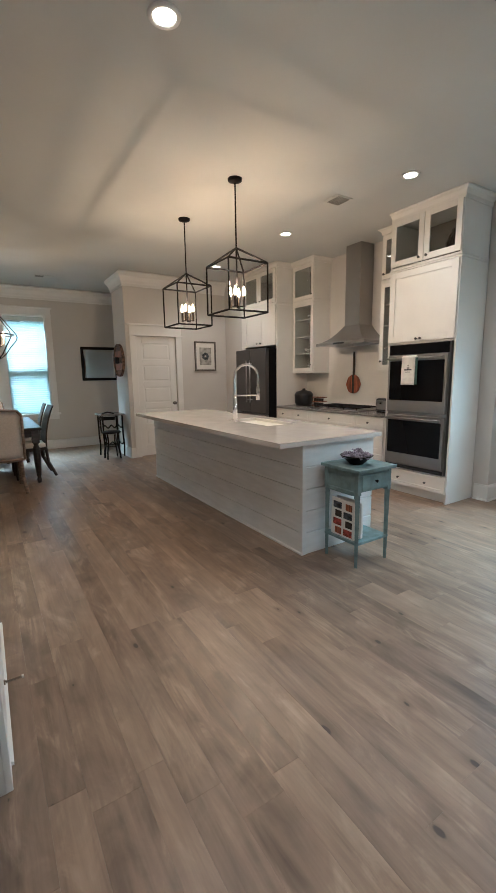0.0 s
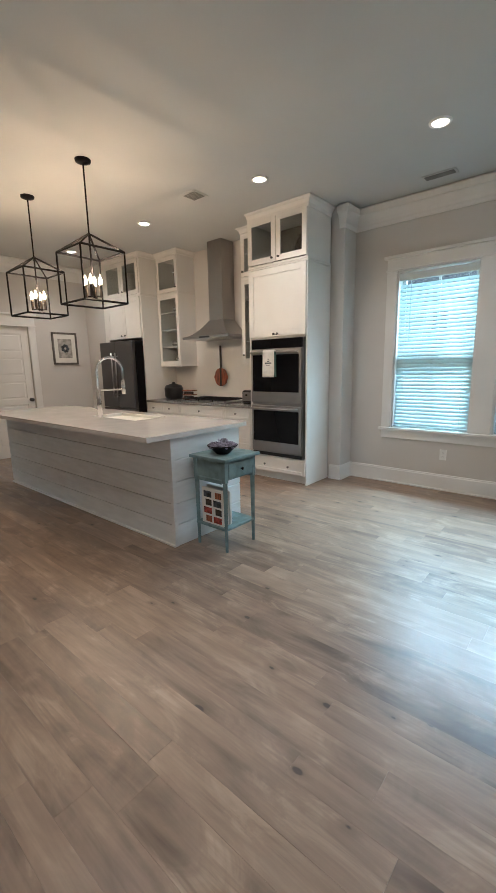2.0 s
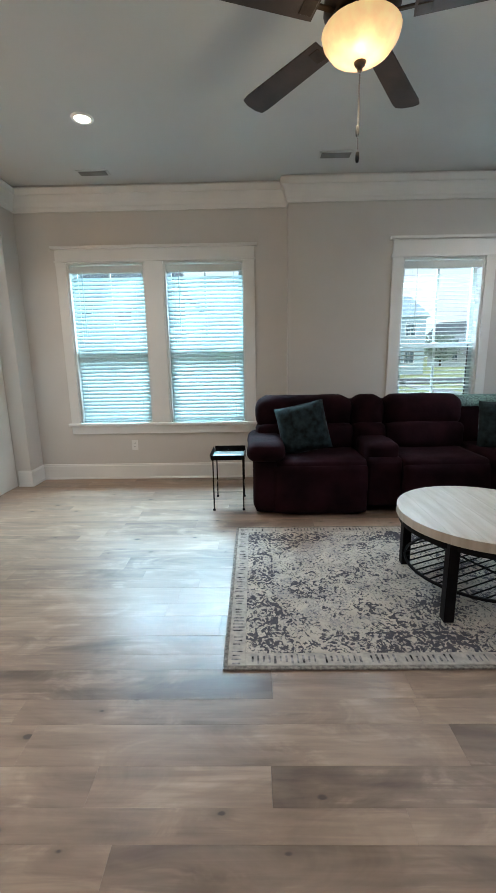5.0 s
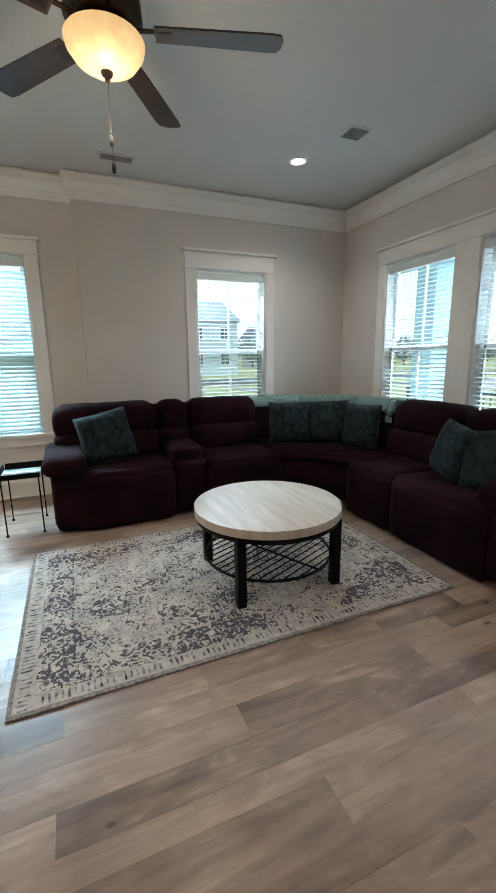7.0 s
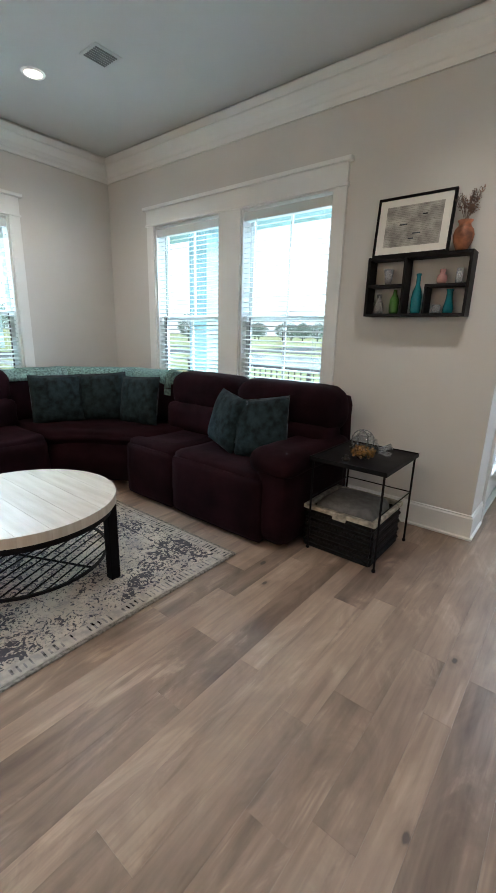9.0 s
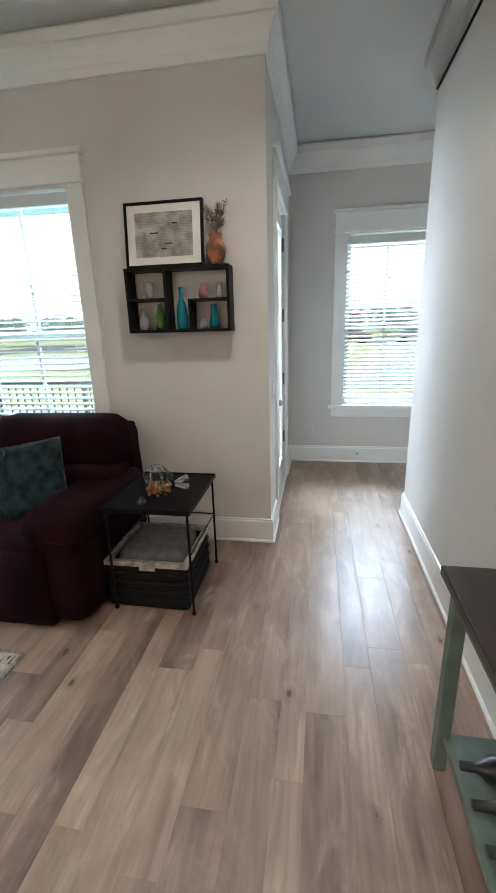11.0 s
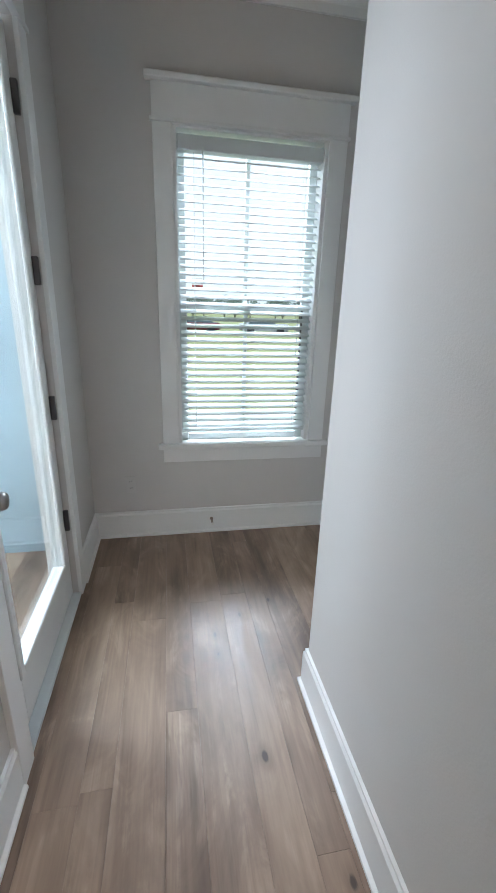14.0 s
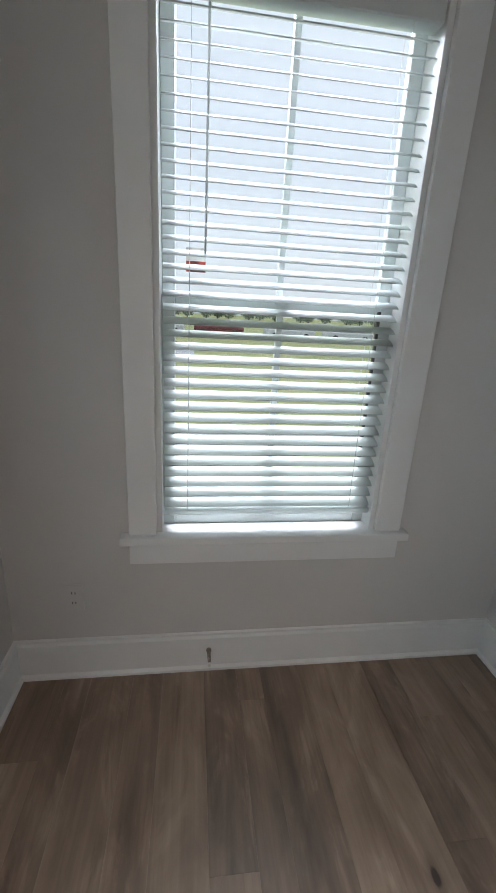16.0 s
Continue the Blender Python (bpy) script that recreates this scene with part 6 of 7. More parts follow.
# print leaning on the shelf
r = thing("framed_print", (1.36, YS + 0.05, hz1), "black framed grey line print leaning on the wall shelf", "picture frame")
m = pose(1.355, YS + 0.085, hz1 + 0.001, 6, 0, 0)
w, h = 0.245, 0.37
for a, b, c, d in ((-w, w, 0, 0.016), (-w, w, h - 0.016, h), (-w, -w + 0.016, 0.016, h - 0.016), (w - 0.016, w, 0.016, h - 0.016)):
    part("frame_bar", turned(bx(a, b, -0.012, 0.012, c, d, 0.002), m), M["black"], r)
part("mat_board", turned(bx(-w + 0.016, w - 0.016, -0.006, 0.004, 0.016, h - 0.016), m), M["paper"], r)
part("print", turned(bx(-w + 0.065, w - 0.065, 0.0042, 0.006, 0.06, h - 0.06), m), M["grey"], r)
rr = random.Random(6)
for i in range(22):
    zz = 0.07 + i * 0.011
    bm = bmesh.new()
    pts = [(-w + 0.075 + k * 0.034, 0.0068, zz + rr.uniform(-0.002, 0.002)) for k in range(11)]
    pipe(bm, pts, 0.0007, 3)
    part("printed_line", turned(bm, m), M["pframe"], r)
for cx, cz, ww in ((-0.03, 0.13, 0.05), (0.06, 0.19, 0.05), (-0.07, 0.24, 0.03), (0.0, 0.1, 0.035)):
    part("printed_shape", turned(bx(cx - ww / 2, cx + ww / 2, 0.0068, 0.0076, cz, cz + 0.008, 0.003), m), M["dink"], r)

# terracotta vase with dried stems
r = thing("terracotta_vase", (1.04, YS + 0.07, hz1), "orange terracotta vase with dried flower stems on the wall shelf", "vase")
vx, vy, vz = 1.04, YS + 0.068, hz1 + 0.0005
part("vase_body", lathe(bmesh.new(), (vx, vy, vz), [(0, 0), (0.03, 0), (0.038, 0.015), (0.055, 0.055), (0.06, 0.09), (0.052, 0.12), (0.036, 0.14), (0.033, 0.155), (0.044, 0.17), (0.04, 0.172), (0.03, 0.155), (0, 0.15)], 28), M["terra"], r, smooth=True)
bm, bl = bmesh.new(), bmesh.new()
rr = random.Random(9)
for i in range(30):
    a, s = rr.uniform(0, 6.28), rr.uniform(0.02, 0.11)
    top = Vector((vx + s * math.cos(a), vy + 0.45 * s * math.sin(a) + 0.01, vz + rr.uniform(0.21, 0.35)))
    base = Vector((vx, vy, vz + 0.15))
    mid = base.lerp(top, 0.5) + Vector((0, 0, 0.02))
    pipe(bm, [base, mid, top], 0.0011, 3)
    for k in range(12):
        p = mid.lerp(top, rr.random()) + Vector((rr.uniform(-0.016, 0.016), rr.uniform(-0.01, 0.01), rr.uniform(-0.012, 0.014)))
        tube(bm, mid.lerp(top, 0.5), p, 0.0006, n=3)
        bmesh.ops.create_icosphere(bl, subdivisions=0, radius=rr.uniform(0.002, 0.0045), matrix=Matrix.Translation(p))
part("stems", bm, M["dried"], r, kind="stuff")
part("dried_flowers", bl, M["rattan"], r, kind="stuff")

# sage console by the hall's corner
r = thing("console_table", (-0.14, -1.5, 0), "sage green console table with a dark top and lower shelf", "console table")
part("tabletop", bx(-0.278, 0.03, -2.10, -0.95, 0.735, 0.77, 0.006, 2), M["dwood"], r)
for x in (-0.25, -0.02):
    for y in (-2.045, -1.0):
        part("leg", bx(x - 0.022, x + 0.022, y - 0.022, y + 0.022, 0, 0.735, 0.003), M["sage"], r)
for x in (-0.25, -0.02):
    part("apron", bx(x - 0.01, x + 0.01, -2.02, -1.02, 0.65, 0.735), M["sage"], r)
part("lower_shelf", bx(-0.25, -0.02, -2.04, -1.0, 0.13, 0.155, 0.003), M["sage"], r)
for i in range(5):
    y = -1.9 + 0.11 * i
    t = thing("wine_bottle", (-0.05, y, 0.2), "dark wine bottle lying on the console's shelf", "bottle", "bottles on the console")
    bm = turned(lathe(bmesh.new(), (0, 0, 0), [(0, 0), (0.036, 0.003), (0.037, 0.15), (0.015, 0.185), (0.014, 0.235), (0, 0.235)], 16), pose(-0.265, y, 0.193, 0, 90, 0))
    part("glass_body", bm, M["bplastic"], t, smooth=True)

# ---- dining room ----
r = thing("dining_table", (0.08, 7.1, 0), "dark wood rectangular dining table", "dining table")
tx0, tx1, ty0, ty1 = -0.62, 0.74, 6.28, 8.1
part("tabletop", bx(tx0, tx1, ty0, ty1, 0.72, 0.76, 0.006, 2), M["dwood"], r)
for a, b, c, d in ((tx0 + 0.07, tx1 - 0.07, ty0 + 0.06, ty0 + 0.08), (tx0 + 0.07, tx1 - 0.07, ty1 - 0.08, ty1 - 0.06), (tx0 + 0.06, tx0 + 0.08, ty0 + 0.08, ty1 - 0.08), (tx1 - 0.08, tx1 - 0.06, ty0 + 0.08, ty1 - 0.08)):
    part("apron", bx(a, b, c, d, 0.63, 0.72), M["dwood"], r)
for a in (tx0 + 0.08, tx1 - 0.08):
    for b in (ty0 + 0.08, ty1 - 0.08):
        bm = bx(a - 0.045, a + 0.045, b - 0.045, b + 0.045, 0.55, 0.72, 0.004)
        lathe(bm, (a, b, 0), [(0, 0.55), (0.04, 0.55), (0.028, 0.52), (0.045, 0.47), (0.044, 0.3), (0.03, 0.1), (0.022, 0.08), (0.03, 0.04), (0.024, 0.0), (0, 0)], 14)
        part("leg", bm, M["dwood"], r)


def linen_chair(x, y, rz):
    r = thing("host_chair", (0, 0, 0), "cream linen upholstered host chair with wood trim and curved legs", "dining chair", "host chairs")
    P = lambda n, bm, m="linen", l="", s=True: part(n, bm, M[m], r, l, s, local=True)
    P("seat", cushion(bmesh.new(), -0.29, 0.29, -0.24, 0.28, 0.38, 0.52, 0.7))
    P("backrest", turned(cushion(bmesh.new(), -0.29, 0.29, -0.05, 0.05, 0.0, 0.60, 0.8), pose(0, -0.27, 0.44, 8, 0, 0)), "linen", "cream linen padded back")
    m = pose(0, -0.27, 0.44, 8, 0, 0)
    pts = [(-0.3, -0.055, 0.0), (-0.3, -0.055, 0.54), (-0.26, -0.055, 0.60), (0, -0.055, 0.625), (0.26, -0.055, 0.60), (0.3, -0.055, 0.54), (0.3, -0.055, 0.0), (-0.3, -0.055, 0.0)]
    P("back_trim", turned(pipe(bmesh.new(), pts, 0.016, 8), m), "oak", "limed oak trim round the back")
    P("centre_seam", turned(bx(-0.022, 0.022, -0.062, -0.048, 0.01, 0.60, 0.003), m), "oak", s=False)
    for sx in (-1, 1):
        P("back_leg", pipe(bmesh.new(), [(sx * 0.26, -0.25, 0.42), (sx * 0.265, -0.29, 0.2), (sx * 0.29, -0.37, 0.0)], 0.022, 8), "oak")
        P("front_leg", pipe(bmesh.new(), [(sx * 0.26, 0.24, 0.42), (sx * 0.27, 0.27, 0.2), (sx * 0.265, 0.25, 0.0)], 0.024, 8), "oak")
    place(r, x, y, rz)


def dark_chair(x, y, rz):
    r = thing("dining_chair", (0, 0, 0), "dark wood dining chair with a tall curved back and cream seat", "dining chair", "side chairs")
    P = lambda n, bm, m="dwood", l="", s=False: part(n, bm, M[m], r, l, s, local=True)
    P("seat", cushion(bmesh.new(), -0.22, 0.22, -0.2, 0.22, 0.43, 0.50, 0.7), "linen", "cream upholstered seat", True)
    P("seat_frame", bx(-0.22, 0.22, -0.2, 0.21, 0.39, 0.435, 0.004))
    bm = bmesh.new()
    for k in range(8):
        u0, u1 = k / 8, (k + 1) / 8
        f = lambda u: (-0.2 - 0.13 * u * u, 0.44 + 0.58 * u)
        (ya, za), (yb, zb) = f(u0), f(u1)
        w = 0.2
        vs = [bm.verts.new(v) for v in ((-w, ya, za), (w, ya, za), (w, yb, zb), (-w, yb, zb), (-w, ya - 0.022, za), (w, ya - 0.022, za), (w, yb - 0.022, zb), (-w, yb - 0.022, zb))]
        for q in ((0, 1, 2, 3), (5, 4, 7, 6), (4, 0, 3, 7), (1, 5, 6, 2), (3, 2, 6, 7), (4, 5, 1, 0)):
            bm.faces.new([vs[i] for i in q])
    P("backrest", bm)
    for sx in (-1, 1):
        P("back_leg", pipe(bmesh.new(), [(sx * 0.19, -0.2, 0.44), (sx * 0.19, -0.22, 0.22), (sx * 0.19, -0.31, 0.0)], 0.02, 4))
        P("front_leg", tube(bmesh.new(), (sx * 0.19, 0.19, 0.40), (sx * 0.19, 0.19, 0.0), 0.024, 0.017, n=4))
    place(r, x, y, rz)


linen_chair(0.18, 6.16, 0)
linen_chair(0.10, 8.35, 180)
dark_chair(0.60, 6.85, 92)
dark_chair(0.60, 7.5, 88)
dark_chair(-0.78, 6.85, -90)
dark_chair(-0.78, 7.5, -90)

# orb chandelier
r = thing("orb_chandelier", (0.33, 7.02, H), "bronze open-strap orb chandelier with lit candle bulbs", "chandelier")
ox, oy, oz = 0.33, 7.02, 1.98
part("canopy", lathe(bmesh.new(), (ox, oy, H), [(0, -0.03), (0.03, -0.03), (0.07, -0.012), (0.072, -0.001), (0, -0.001)], 20), M["bronze"], r, smooth=True)
bm = bmesh.new()
z = H - 0.03
k = 0
while z > oz + 0.36:
    s = 0.011
    pts = [(ox + (s * math.cos(t) if k % 2 else 0), oy + (0 if k % 2 else s * math.cos(t)), z - 0.017 + 0.02 * math.sin(t)) for t in [i * math.pi / 3 for i in range(7)]]
    pipe(bm, pts, 0.003, 4)
    z -= 0.032
    k += 1
part("chain", bm, M["bronze"], r)
for i in range(6):
    a = i * math.pi / 3 + 0.2
    pts = []
    for j in range(17):
        t = j / 16
        rad = 0.27 * math.sin(math.pi * t) ** 0.8 * (1 + 0.10 * math.cos(4 * math.pi * t))
        pts.append((ox + rad * math.cos(a), oy + rad * math.sin(a), oz + 0.34 - 0.66 * t))
    part("orb_strap", pipe(bmesh.new(), pts, 0.008, 6), M["bronze"], r)
part("waist_hoop", hoop(bmesh.new(), ox, oy, oz + 0.02, 0.245, 0.01, 0.02, 36), M["bronze"], r)
part("centre_stem", tube(bmesh.new(), (ox, oy, oz + 0.36), (ox, oy, oz - 0.32), 0.01, n=8), M["bronze"], r)
for i in range(5):
    a = i * 2 * math.pi / 5
    px, py = ox + 0.12 * math.cos(a), oy + 0.12 * math.sin(a)
    bm = pipe(bmesh.new(), [(ox, oy, oz - 0.1), (ox + 0.08 * math.cos(a), oy + 0.08 * math.sin(a), oz - 0.13), (px, py, oz - 0.09)], 0.006, 6)
    ar = part("arm", bm, M["bronze"], r)
    part("candle", tube(bmesh.new(), (px, py, oz - 0.09), (px, py, oz), 0.012, n=8), M["paper"], ar)
    part("flame_bulb", lathe(bmesh.new(), (px, py, oz), [(0.008, 0), (0.015, 0.02), (0.008, 0.06), (0, 0.08)], 8), M["bulb"], ar, "lit clear flame bulb", True)
lamp("chandelier_lamp", "POINT", pose(ox, oy, oz + 0.05), 25, (1, 0.66, 0.38), radius=0.03)

# mirror, round sign, picture
r = thing("wall_mirror", (2.25, 9.28, 1.7), "black framed rectangular wall mirror", "mirror")
mx0, mx1, mz0, mz1 = 1.89, 2.62, 1.35, 2.035
for a, b, c, d in ((mx0, mx1, mz0, mz0 + 0.055), (mx0, mx1, mz1 - 0.055, mz1), (mx0, mx0 + 0.055, mz0 + 0.055, mz1 - 0.055), (mx1 - 0.055, mx1, mz0 + 0.055, mz1 - 0.055)):
    part("frame_bar", bx(a, b, 9.265, 9.297, c, d, 0.005), M["black"], r)
part("mirror_glass", bx(mx0 + 0.05, mx1 - 0.05, 9.28, 9.29, mz0 + 0.05, mz1 - 0.05), M["mirror"], r)
r = thing("round_wall_sign", (2.21, 7.68, 1.70), "round rustic wooden wall sign with a dark bow", "wall sign")
for i in range(5):
    w = 0.54 / 5
    a, b = -0.27 + i * w + 0.001, -0.27 + (i + 1) * w - 0.001
    pts = [(a + (b - a) * k / 6, math.sqrt(max(0.0004, 0.271 ** 2 - (a + (b - a) * k / 6) ** 2))) for k in range(7)]
    poly = pts + [(x, -y) for x, y in pts[::-1]]
    bm = prism(bmesh.new(), poly, 0, 0.02)
    bmesh.ops.remove_doubles(bm, verts=bm.verts, dist=0.0003)
    part("board", turned(bm, pose(2.238, 7.68, 1.70, 0, -90, 0)), M["board" if i % 2 else "rattan"], r)
part("rim", turned(hoop(bmesh.new(), 0, 0, 0, 0.262, 0.02, 0.045, 40), pose(2.238, 7.68, 1.70, 0, -90, 0)), M["rattan"], r)
part("bow", cushion(bmesh.new(), 2.13, 2.19, 7.56, 7.66, 1.64, 1.75, 0.7), M["black"], r, "dark cloth bow", True)
r = thing("framed_picture", (3.72, 7.29, 1.78), "grey-framed picture with a pale mat and a dark floral motif", "picture frame")
qx0, qx1, qz0, qz1 = 3.50, 3.94, 1.50, 2.04
for a, b, c, d in ((qx0, qx1, qz0, qz0 + 0.03), (qx0, qx1, qz1 - 0.03, qz1), (qx0, qx0 + 0.03, qz0 + 0.03, qz1 - 0.03), (qx1 - 0.03, qx1, qz0 + 0.03, qz1 - 0.03)):
    part("frame_bar", bx(a, b, 7.27, 7.298, c, d, 0.004), M["pframe"], r)
part("mat_board", bx(qx0 + 0.03, qx1 - 0.03, 7.285, 7.297, qz0 + 0.03, qz1 - 0.03), M["paper"], r)
part("print", bx(qx0 + 0.1, qx1 - 0.1, 7.281, 7.2845, qz0 + 0.11, qz1 - 0.11), M["grey"], r)
for k in range(7):
    a = k * 2 * math.pi / 7
    part("printed_petal", turned(lathe(bmesh.new(), (0, 0, 0), [(0, 0), (0.028, 0.001), (0, 0.002)], 10), pose(3.72 + 0.045 * math.cos(a), 7.2808, 1.77 + 0.045 * math.sin(a), 90, 0, 0)), M["dink"], r)

# small bistro set against the wall
r = thing("bistro_table", (2.02, 7.78, 0), "small grey-topped bistro table with black iron scroll legs", "table")
part("tabletop", bx(1.80, 2.22, 7.56, 7.98, 0.74, 0.77, 0.005), M["dcount"], r)
for x in (1.84, 2.18):
    for y in (7.6, 7.94):
        part("leg", pipe(bmesh.new(), [(x, y, 0.74), (x, y, 0.4), (x + 0.01, y, 0.2), (x, y, 0.0)], 0.015, 6), M["black"], r)
for z in (0.55, 0.25):
    part("scroll_rail", pipe(bmesh.new(), [(1.84 + 0.34 * i / 12, 7.6, z + 0.03 * math.sin(i * 1.57)) for i in range(13)], 0.011, 6), M["black"], r)
r = thing("bistro_chair", (1.95, 7.5, 0), "black iron bistro chair with scrolled legs", "chair")
part("seat", lathe(bmesh.new(), (1.95, 7.52, 0.45), [(0, 0.03), (0.16, 0.028), (0.17, 0.012), (0.16, 0), (0, 0)], 24), M["black"], r, smooth=True)
for i in range(4):
    a = math.pi / 4 + i * math.pi / 2
    part("leg", pipe(bmesh.new(), [(1.95 + q * math.cos(a), 7.52 + q * math.sin(a), z) for q, z in ((0.13, 0.45), (0.10, 0.3), (0.15, 0.12), (0.16, 0.0))], 0.014, 6), M["black"], r)
part("leg_hoop", hoop(bmesh.new(), 1.95, 7.52, 0.22, 0.115, 0.01, 0.01, 24), M["black"], r)
bm = pipe(bmesh.new(), [(1.81, 7.63, 0.46), (1.81, 7.66, 0.72), (1.86, 7.67, 0.78), (1.95, 7.68, 0.80), (2.04, 7.67, 0.78), (2.09, 7.66, 0.72), (2.09, 7.63, 0.46)], 0.014, 6)
part("back_hoop", bm, M["black"], r)
part("back_slat", bx(1.83, 2.07, 7.655, 7.67, 0.66, 0.72, 0.003), M["black"], r)


# ---- lamps that the ceiling carries ----
def can_light(x, y):
    r = thing("recessed_light", (x, y, H), "lit round recessed ceiling light with a white trim", "ceiling light", "recessed lights")
    bm = bmesh.new()
    lathe(bm, (x, y, H), [(0.055, -0.001), (0.082, -0.001), (0.079, -0.008), (0.060, -0.012), (0.055, -0.004)], 28)
    part("trim_ring", bm, M["trim"], r, smooth=True)
    part("lens", tube(bmesh.new(), (x, y, H - 0.002), (x, y, H - 0.006), 0.056, n=24), M["can"], r)
    lamp("can_lamp", "SPOT", look((x, y, H - 0.02), (x, y, 0)), CAN, (1, 0.84, 0.68), radius=0.06, spot=radians(140))


# the last two are unseen, added to warm and brighten the living room
for x, y in ((1.06, 2.34), (3.52, 2.76), (3.50, 4.54), (3.48, 6.32), (3.70, 1.20), (3.83, -2.32), (0.60, -2.40), (1.10, 0.60)):
    can_light(x, y)


def vent(x, y, lx, ly, m="vent"):
    r = thing("ceiling_vent", (x, y, H), "white and grey louvred ceiling vent", "vent", "ceiling vents")
    part("frame", bx(x - lx / 2, x + lx / 2, y - ly / 2, y + ly / 2, H - 0.008, H - 0.0005, 0.002), M["ventw"], r)
    n = 7
    for i in range(n):
        if lx > ly:
            a = y - ly / 2 + 0.02 + (ly - 0.04) * (i + 0.5) / n
            b = bx(x - lx / 2 + 0.02, x + 0.0, a - 0.006, a + 0.006, H - 0.013, H - 0.0085)
        else:
            a = x - lx / 2 + 0.02 + (lx - 0.04) * (i + 0.5) / n
            b = bx(a - 0.006, a + 0.006, y - ly / 2 + 0.02, y + ly / 2 - 0.02, H - 0.013, H - 0.0085)
        part("louvre", b, M["vent"], r)


vent(4.60, 1.46, 0.12, 0.3)
vent(4.35, -0.80, 0.13, 0.3)
vent(3.25, -2.50, 0.2, 0.2)
vent(3.35, 3.48, 0.2, 0.2)
vent(1.2, 8.3, 0.3, 0.15)


def cage_pendant(x, y):
    r = thing("cage_pendant", (x, y, H), "black square cage pendant with four lit candle bulbs over the island", "pendant light", "island pendants")
    w, zb, zt, za = 0.205, 1.97, 2.40, 2.55
    part("canopy", lathe(bmesh.new(), (x, y, H), [(0, -0.035), (0.02, -0.035), (0.062, -0.02), (0.066, -0.001), (0, -0.001)], 20), M["black"], r, smooth=True)
    part("stem", tube(bmesh.new(), (x, y, H - 0.03), (x, y, za), 0.007, n=8), M["black"], r)
    c = [(x - w, y - w), (x + w, y - w), (x + w, y + w), (x - w, y + w)]
    t = 0.0125
    for z in (zb, zt):
        for i in range(4):
            part("cage_bar", bar(bmesh.new(), (*c[i], z), (*c[(i + 1) % 4], z), t), M["black"], r)
    for a in c:
        part("cage_post", bar(bmesh.new(), (*a, zb), (*a, zt), t), M["black"], r)
        part("cage_rafter", bar(bmesh.new(), (*a, zt), (x, y, za), t), M["black"], r)
    bm = tube(bmesh.new(), (x, y, za), (x, y, zb + 0.05), 0.008, n=8)
    for i in range(4):
        a = math.pi / 4 + i * math.pi / 2
        px, py = x + 0.065 * math.cos(a), y + 0.065 * math.sin(a)
        tube(bm, (x, y, zb + 0.065), (px, py, zb + 0.065), 0.006, n=6)
    part("centre_rod", bm, M["black"], r)
    for i in range(4):
        a = math.pi / 4 + i * math.pi / 2
        px, py = x + 0.065 * math.cos(a), y + 0.065 * math.sin(a)
        cd = part("candle", tube(bmesh.new(), (px, py, zb + 0.055), (px, py, zb + 0.16), 0.013, n=10), M["candle"], r)
        part("flame_bulb", lathe(bmesh.new(), (px, py, zb + 0.16), [(0.008, 0), (0.015, 0.02), (0.016, 0.04), (0.008, 0.065), (0, 0.085)], 10), M["bulb"], cd, "lit clear flame bulb", True)
    for k in range(4):
        a = math.pi / 4 + k * math.pi / 2
        lamp("pendant_lamp", "POINT", pose(x + 0.065 * math.cos(a), y + 0.065 * math.sin(a), zb + 0.275), PEND / 4, (1, 0.64, 0.36), radius=0.005)


cage_pendant(2.22, 3.62)
cage_pendant(2.215, 4.72)

# ceiling fan
FX, FY, FZ = 2.30, -0.52, 2.74
r = thing("ceiling_fan", (FX, FY, H), "five-blade dark wood ceiling fan with a lit alabaster bowl light", "ceiling fan")
part("motor_housing", lathe(bmesh.new(), (FX, FY, FZ), [(0, 0.388), (0.09, 0.388), (0.10, 0.33), (0.12, 0.2), (0.155, 0.14), (0.16, 0.05), (0.11, 0.015), (0, 0.015)], 28), M["bronze"], r, smooth=True)
part("light_fitter", lathe(bmesh.new(), (FX, FY, FZ), [(0, 0.014), (0.1, 0.014), (0.13, -0.01), (0.15, -0.02), (0.0, -0.02)], 28), M["bronze"], r, smooth=True)
part("bowl_shade", lathe(bmesh.new(), (FX, FY, FZ), [(0.160, -0.022), (0.166, -0.03), (0.158, -0.06), (0.128, -0.10), (0.08, -0.128), (0.02, -0.138), (0, -0.138)], 32), M["bowl"], r, "lit amber alabaster glass bowl", True)
part("finial", lathe(bmesh.new(), (FX, FY, FZ - 0.139), [(0, 0), (0.027, 0.0), (0.022, -0.012), (0.01, -0.02), (0.012, -0.03), (0, -0.036)], 14), M["bronze"], r, smooth=True)
for i in range(5):
    a = radians(-106 + 72 * i)
    m = Matrix.Translation((FX, FY, FZ + 0.01)) @ Matrix.Rotation(a, 4, "Z") @ Matrix.Rotation(radians(9), 4, "X")
    pts = [(0.21, -0.058), (0.70, -0.072), (0.745, -0.066), (0.76, -0.03), (0.76, 0.03), (0.745, 0.066), (0.70, 0.072), (0.21, 0.058)]
    bm = turned(prism(bmesh.new(), pts, 0, 0.007), m)
    part("blade", bm, M["blade"], r, "dark walnut fan blade")
    bm = bx(0.13, 0.25, -0.012, 0.012, 0.007, 0.016, 0.003)
    box(bm, 0.22, 0.28, -0.035, 0.035, -0.006, -0.0005, 0.003)
    part("blade_arm", turned(bm, m), M["bronze"], r)
